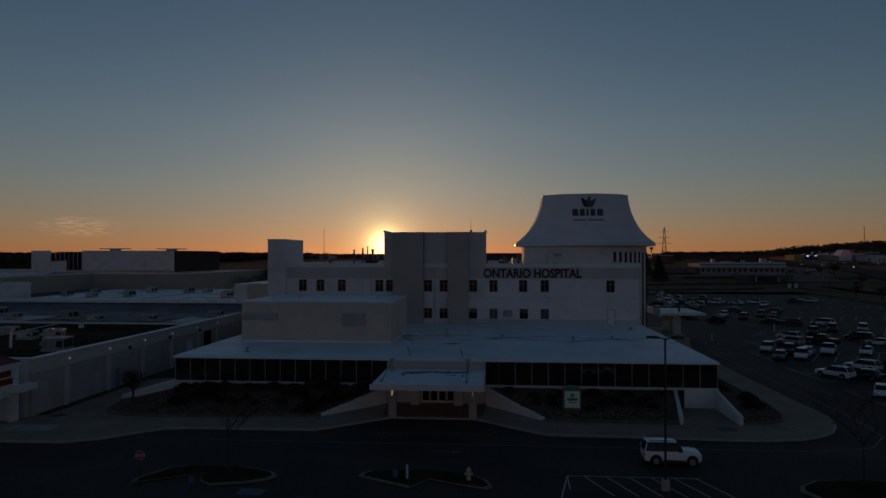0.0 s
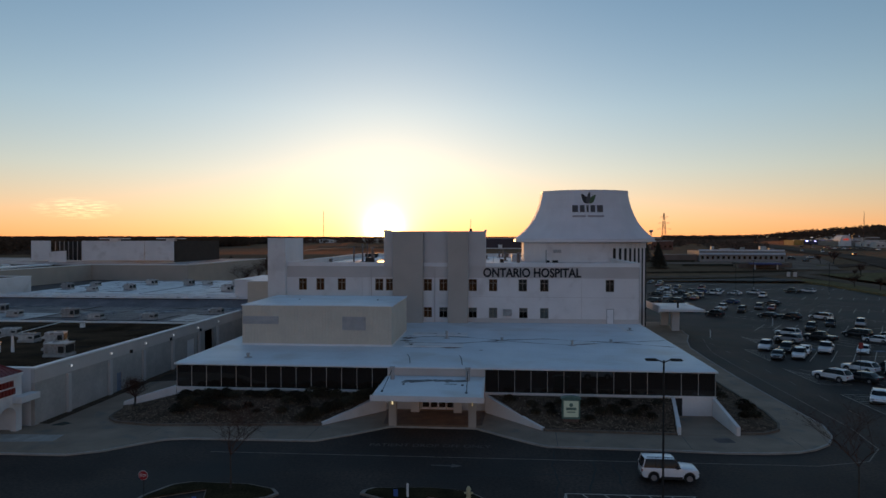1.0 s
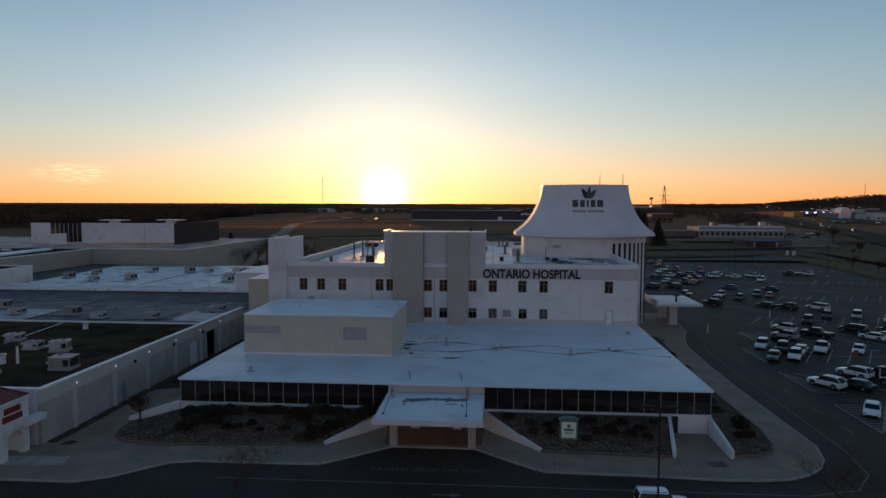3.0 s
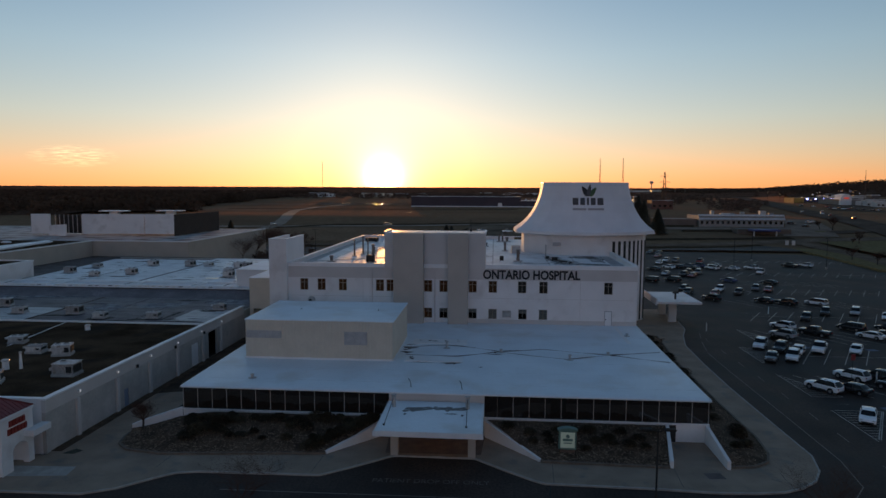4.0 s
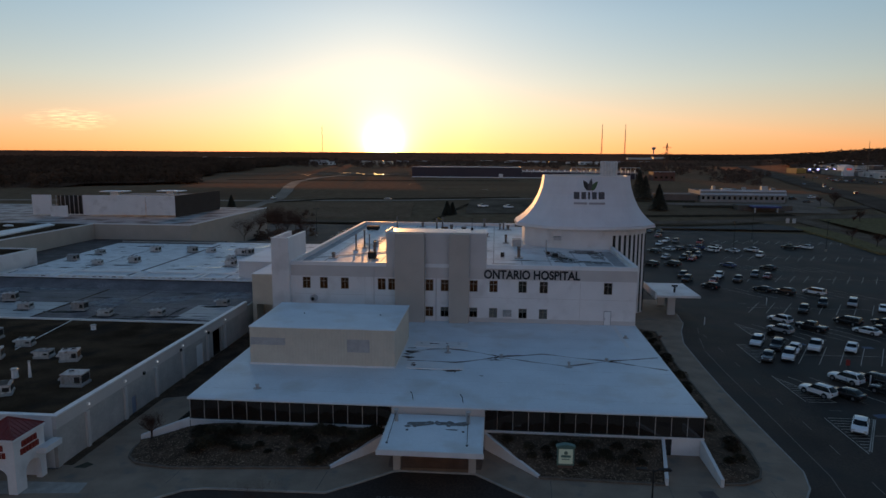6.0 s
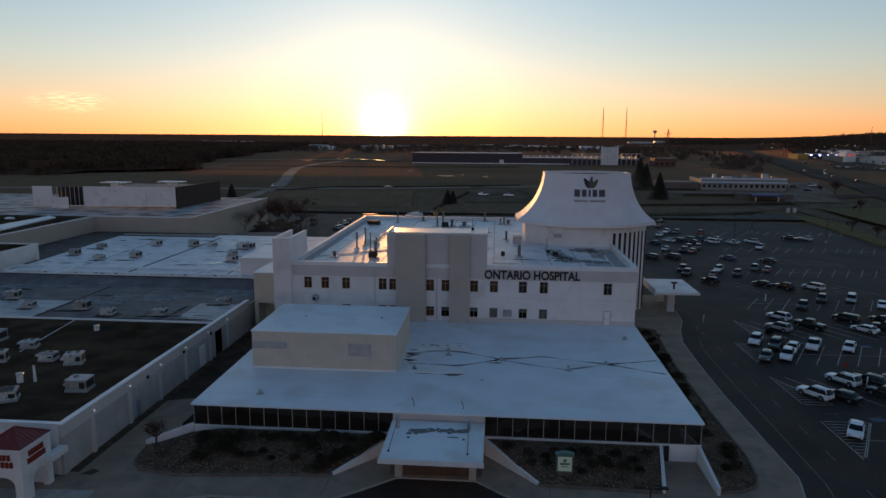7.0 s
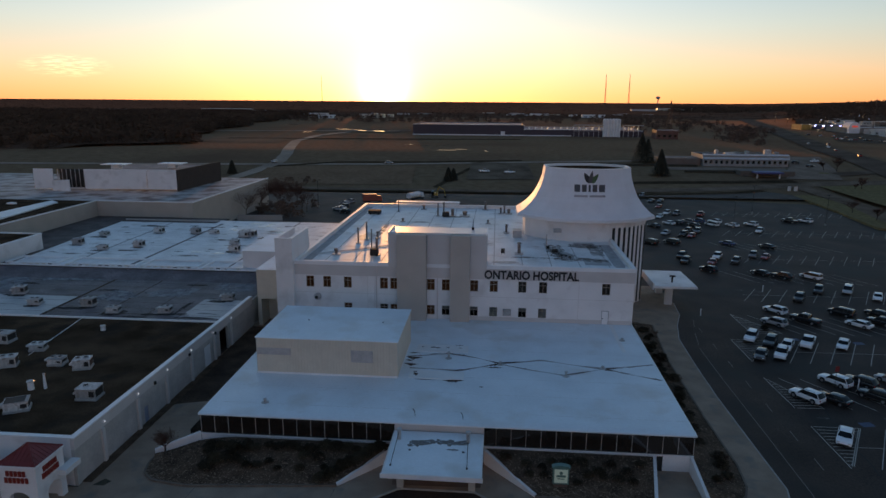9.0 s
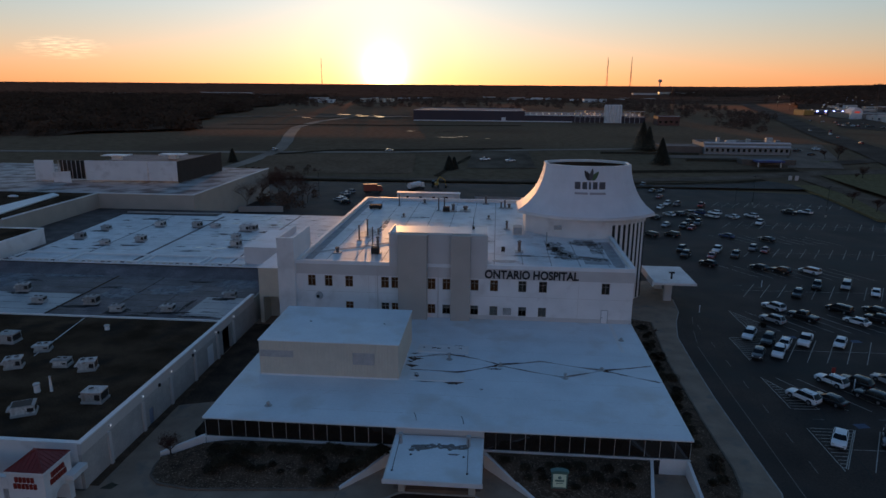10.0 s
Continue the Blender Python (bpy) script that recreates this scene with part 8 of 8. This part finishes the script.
for i, (x, y, wd, h) in enumerate(((-290, 1060, 24, 5), (331, 1690, 60, 9), (420, 1800, 90, 10), (-700, 1530, 120, 6), (-530, 1374, 80, 6), (-820, 1365, 60, 6), (-460, 1290, 60, 5), (-350, 1150, 50, 6), (-230, 1100, 40, 6), (60, 1250, 36, 6), (20, 1280, 30, 6), (-30, 1300, 24, 6), (150, 1200, 40, 6))):
    house_box("far_building", "small pale building among far trees", x, x + wd, y, y + 20, h, (WHITE, OFFWHITE, BEIGE)[i % 3], GREYROOF, windows=4, sill=1.5, wh=1.8, small=True)
r = random.Random(31)
for x, y, n in ((-860, 1400, 9), (-640, 1360, 7), (-520, 1250, 8), (-380, 1180, 6), (-190, 1200, 4), (70, 1260, 5), (260, 1320, 6)):   # pale roofs of the far town
    for i in range(n):
        px, py = x + r.uniform(-75, 75), y + r.uniform(-70, 70)
        house_box("town_house", "small pale-roofed house of a far town", px, px + r.uniform(10, 34), py, py + 14, r.uniform(3.6, 5.2), (OFFWHITE, BEIGE, GREIGE, WHITE)[i % 4], WALKPAD, windows=3, sill=1.4, wh=1.1, small=True)
FARDARK = mat("weathered_siding", (0.14, 0.11, 0.1), 0.8, 0.1, 5.0, 2.0)
r = random.Random(8)
for i in range(34):
    x = r.uniform(330, 520)
    y = x * 2.05 + r.uniform(-30, 110)
    house_box("far_house", "small distant roadside building", x + 40, x + 40 + r.uniform(8, 18), y, y + 10, r.uniform(4, 6), (GREIGE, OFFWHITE, FARDARK)[i % 3], GREYROOF, windows=3, sill=1.2, wh=1.4, small=True)
for i in range(26):                       # lamps and lit signs among the shops
    x = r.uniform(330, 540)
    y = 1.75 * x + r.uniform(60, 170)
    z = land(x, y)
    p = thing("lot_lamp", "distant lit lamp among the roadside shops", "lamp post", (x, y, z), "shop lamps")
    part("pole", Shape().tube((x, y, z), (x, y, z + 6), 0.12, 0.1, 5), DARKMETAL, p)
    part("lens", Shape().box(x - 0.45, x + 0.45, y - 0.45, y + 0.45, z + 6, z + 6.6), lamp_mat("shop_lamp_glow", ((1.0, 0.55, 0.25), (1.0, 0.9, 0.8), (0.7, 0.75, 1.0))[i % 3], 0.4), p, "glowing head")
for i in range(16):                       # lamps of the far road
    f = 0.25 + 0.75 * i / 15
    x, y = 205 + 700 * f ** 1.6 + r.uniform(-12, 40), 420 + 2000 * f ** 1.6
    p = thing("road_lamp", "distant lit road lamp", "lamp post", (x, y, land(x, y)), "road lamps")
    part("pole", Shape().tube((x, y, land(x, y)), (x, y, land(x, y) + 8), 0.12, 0.1, 5), DARKMETAL, p)
    part("lens", Shape().box(x - 0.5, x + 0.5, y - 0.5, y + 0.5, land(x, y) + 8, land(x, y) + 8.4), lamp_mat("road_lamp_glow", (1.0, 0.8, 0.5), 0.35), p, "glowing head")


MASTSTEEL = mat("rusty_mast_steel", (0.12, 0.08, 0.07), 0.8, 0.1, 5.0, 1.0, 0.0, spec=0.1)


def mast(x, y, h, wide, label):
    z = land(x, y)
    m = thing("radio_mast", label, "mast", (x, y, z), "masts")
    legs = [Vector((x + wide * math.cos(a), y + wide * math.sin(a), z)) for a in (0.3, 2.4, 4.5)]
    tip = Vector((x, y, z + h))
    part("lattice", (lambda s: [s.tube(a, tip + (a - Vector((x, y, z))) * 0.25, wide * 0.16, wide * 0.1, 4) for a in legs]
         and [s.tube(legs[i].lerp(tip, k / 14), legs[(i + 1) % 3].lerp(tip, (k + 1) / 14), wide * 0.07, wide * 0.07, 3) for i in range(3) for k in range(13)] and s)(Shape()), MASTSTEEL, m)
    return m


mast(345, 2200, 110, 3.0, "tall lattice radio mast on the skyline")
mast(426, 2235, 112, 3.0, "tall lattice radio mast on the skyline")
mast(-720, 2700, 120, 2.6, "thin distant mast on the skyline")
mast(377, 702, 36, 0.7, "slender steel pole beside the main road")
px, py = 156.0, 620.0
pz = land(px, py)
pyl = thing("power_pylon", "dark lattice power pylon with three cross-arms on the skyline", "pylon", (px, py, pz))
legs = [[Vector((px + sx * w, py + sy * w, pz + h)) for sx, sy in ((-1, -1), (1, -1), (1, 1), (-1, 1))] for h, w in ((0, 3.2), (9, 2.1), (18, 1.3), (26, 0.9), (34, 0.25))]
s = Shape()
for lo, hi in zip(legs, legs[1:]):
    for k in range(4):
        s.tube(lo[k], hi[k], 0.16, 0.14, 4)
        s.tube(lo[k], hi[(k + 1) % 4], 0.09, 0.09, 3)
        s.tube(lo[(k + 1) % 4], hi[k], 0.09, 0.09, 3)
part("lattice", s, MASTSTEEL, pyl)
for h, w in ((19, 6.5), (24.5, 5.0), (30, 3.6)):
    part("cross_arm", Shape().tube((px - w, py, pz + h), (px + w, py, pz + h), 0.14, 0.14, 4).tube((px - w, py, pz + h), (px, py, pz + h + 1.6), 0.09, 0.09, 3).tube((px + w, py, pz + h), (px, py, pz + h + 1.6), 0.09, 0.09, 3), MASTSTEEL, pyl)
wt = thing("water_tower", "distant water tower on the skyline", "water tower", (838, 3600, land(838, 3600)))
wz = land(838, 3600)
part("stem", Shape().tube((838, 3600, wz), (838, 3600, wz + 31), 3, 3, 10), GREYMETAL, wt)
part("tank", Shape().loft([[(838 + q * math.cos(math.pi * k / 8), 3600 + q * math.sin(math.pi * k / 8), wz + zz) for k in range(16)] for zz, q in ((29, 4), (32, 9), (37, 11), (42, 9), (44, 4))]), GREYMETAL, wt)

# vehicles and site plant behind the hospital
def truck(x, y, turn, label, body_mat, length=9.0, tank=False):
    t = thing("truck", label, "truck", (0, 0, 0), "trucks behind the block")
    t.matrix_basis = Matrix.Identity(4)
    if tank:
        part("tank", Shape().tube((-length / 2, 0, 2.3), (length / 2 - 2.6, 0, 2.3), 1.25, 1.25, 14), body_mat, t, "round tank body")
    else:
        part("cargo_box", Shape().box(-length / 2, length / 2 - 2.4, -1.2, 1.2, 1.0, 3.7), body_mat, t, "box body")
    part("chassis", Shape().box(-length / 2, length / 2, -0.9, 0.9, 0.6, 1.0), DARKMETAL, t)
    part("cab", Shape().loft([[(length / 2 - 2.2, -1.15, 0.8), (length / 2 - 2.2, 1.15, 0.8), (length / 2 - 2.1, 1.1, 3.0), (length / 2 - 2.1, -1.1, 3.0)], [(length / 2, -1.15, 0.8), (length / 2, 1.15, 0.8), (length / 2 - 0.5, 1.05, 2.9), (length / 2 - 0.5, -1.05, 2.9)]]), body_mat, t)
    part("windscreen", Shape().add([(length / 2 - 0.16, -0.95, 1.9), (length / 2 - 0.16, 0.95, 1.9), (length / 2 - 0.42, 0.9, 2.75), (length / 2 - 0.42, -0.9, 2.75)], [(0, 1, 2, 3)]), CARGLASS, t)
    for xx in (-length / 2 + 1.2, -length / 2 + 2.4, length / 2 - 1.2):
        for sy in (-1, 1):
            part("wheel", Shape().tube((xx, sy * 0.85, 0.5), (xx, sy * 1.18, 0.5), 0.5, 0.5, 12), RUBBER, t)
    t.matrix_basis = Matrix.Translation((x, y, 0)) @ Matrix.Rotation(radians(turn), 4, "Z")
    return t


truck(-34.8, 277.6, 62, "white tank truck behind the block", WHITE, 10, True)
truck(-51.7, 267.8, 20, "red box truck behind the block", mat("faded_red_paint", (0.36, 0.08, 0.05), 0.5, 0.15), 8)
trl = thing("site_trailer", "long white flat-roofed site trailer behind the block", "trailer", (-26, 244, 0))
part("body", Shape().box(-38, -14.2, 244.4, 247.6, 0.6, 4.0), WHITE, trl)
part("roof", Shape().box(-38.2, -14.0, 244.2, 247.8, 4.0, 4.2), MEMBRANE, trl)
part("skirt", Shape().box(-37.8, -14.4, 244.6, 247.4, 0.0, 0.6), GREYMETAL, trl)
for x in (-34, -29, -24, -19):
    part("window", Shape().box(x - 0.5, x + 0.5, 244.33, 244.396, 1.8, 2.9), GLASS, trl, "small dark window")
YELLOW = mat("machine_yellow", (0.5, 0.3, 0.05), 0.5, 0.15)
exc = thing("excavator", "yellow tracked excavator parked behind the block", "excavator", (-27.3, 286.8, 0))
for dx in (-1.2, 1.2):
    part("track", Shape().loft([[(-27.3 + dx + u, 286.8 + y, z) for y, z in ((-1.9, 0.35), (-1.5, 0.0), (1.5, 0.0), (1.9, 0.35), (1.5, 0.8), (-1.5, 0.8))] for u in (-0.3, 0.3)]), RUBBER, exc, "dark crawler track")
part("house", Shape().prism([(-28.7, 285.6), (-26.0, 285.6), (-26.0, 288.6), (-28.7, 288.6)], 0.9, [1.9, 1.9, 2.2, 2.2]), YELLOW, exc)
part("cab", Shape().prism([(-28.7, 285.2), (-27.5, 285.2), (-27.5, 286.9), (-28.7, 286.9)], 0.95, [2.7, 2.7, 3.0, 3.0]), CARGLASS, exc, "dark glazed cab")
part("boom", Shape().tube((-26.8, 285.8, 1.7), (-25.0, 283.6, 5.0), 0.28, 0.24, 6).tube((-25.0, 283.6, 5.0), (-22.8, 282.0, 4.0), 0.24, 0.18, 6), YELLOW, exc, "bent yellow boom")
part("stick", Shape().tube((-22.8, 282.0, 4.1), (-22.2, 281.4, 1.4), 0.18, 0.14, 6), YELLOW, exc)
part("bucket", Shape().prism([(-22.7, 280.9), (-21.7, 280.9), (-21.7, 281.7), (-22.7, 281.7)], 0.5, [1.5, 1.5, 1.2, 1.2]), DARKMETAL, exc, "toothed dark bucket")
yard = thing("yard_wall", "low beige wall of the store's service yard", "wall", (-83, 222, 0))
part("panel", Shape().prism([(-91.2, 220.8), (-75.6, 222.6), (-75.6, 222.9), (-91.2, 221.1)], 0, 1.9), GREIGE, yard)
part("coping", Shape().prism([(-91.3, 220.7), (-75.5, 222.5), (-75.5, 223.0), (-91.3, 221.2)], 1.9, 2.0), WALKPAD, yard)
fence = thing("fence", "pale panelled yard fence behind the block", "fence", (0, 252, 0))
for i in range(9):
    x = -8.6 + 3.1 * i
    part("panel", Shape().box(x + 0.06, x + 3.04, 252.0, 252.06, 0.1, 2.0), WALKPAD, fence)
    part("post", Shape().box(x - 0.05, x + 0.05, 251.95, 252.1, 0, 2.1), GREYMETAL, fence)
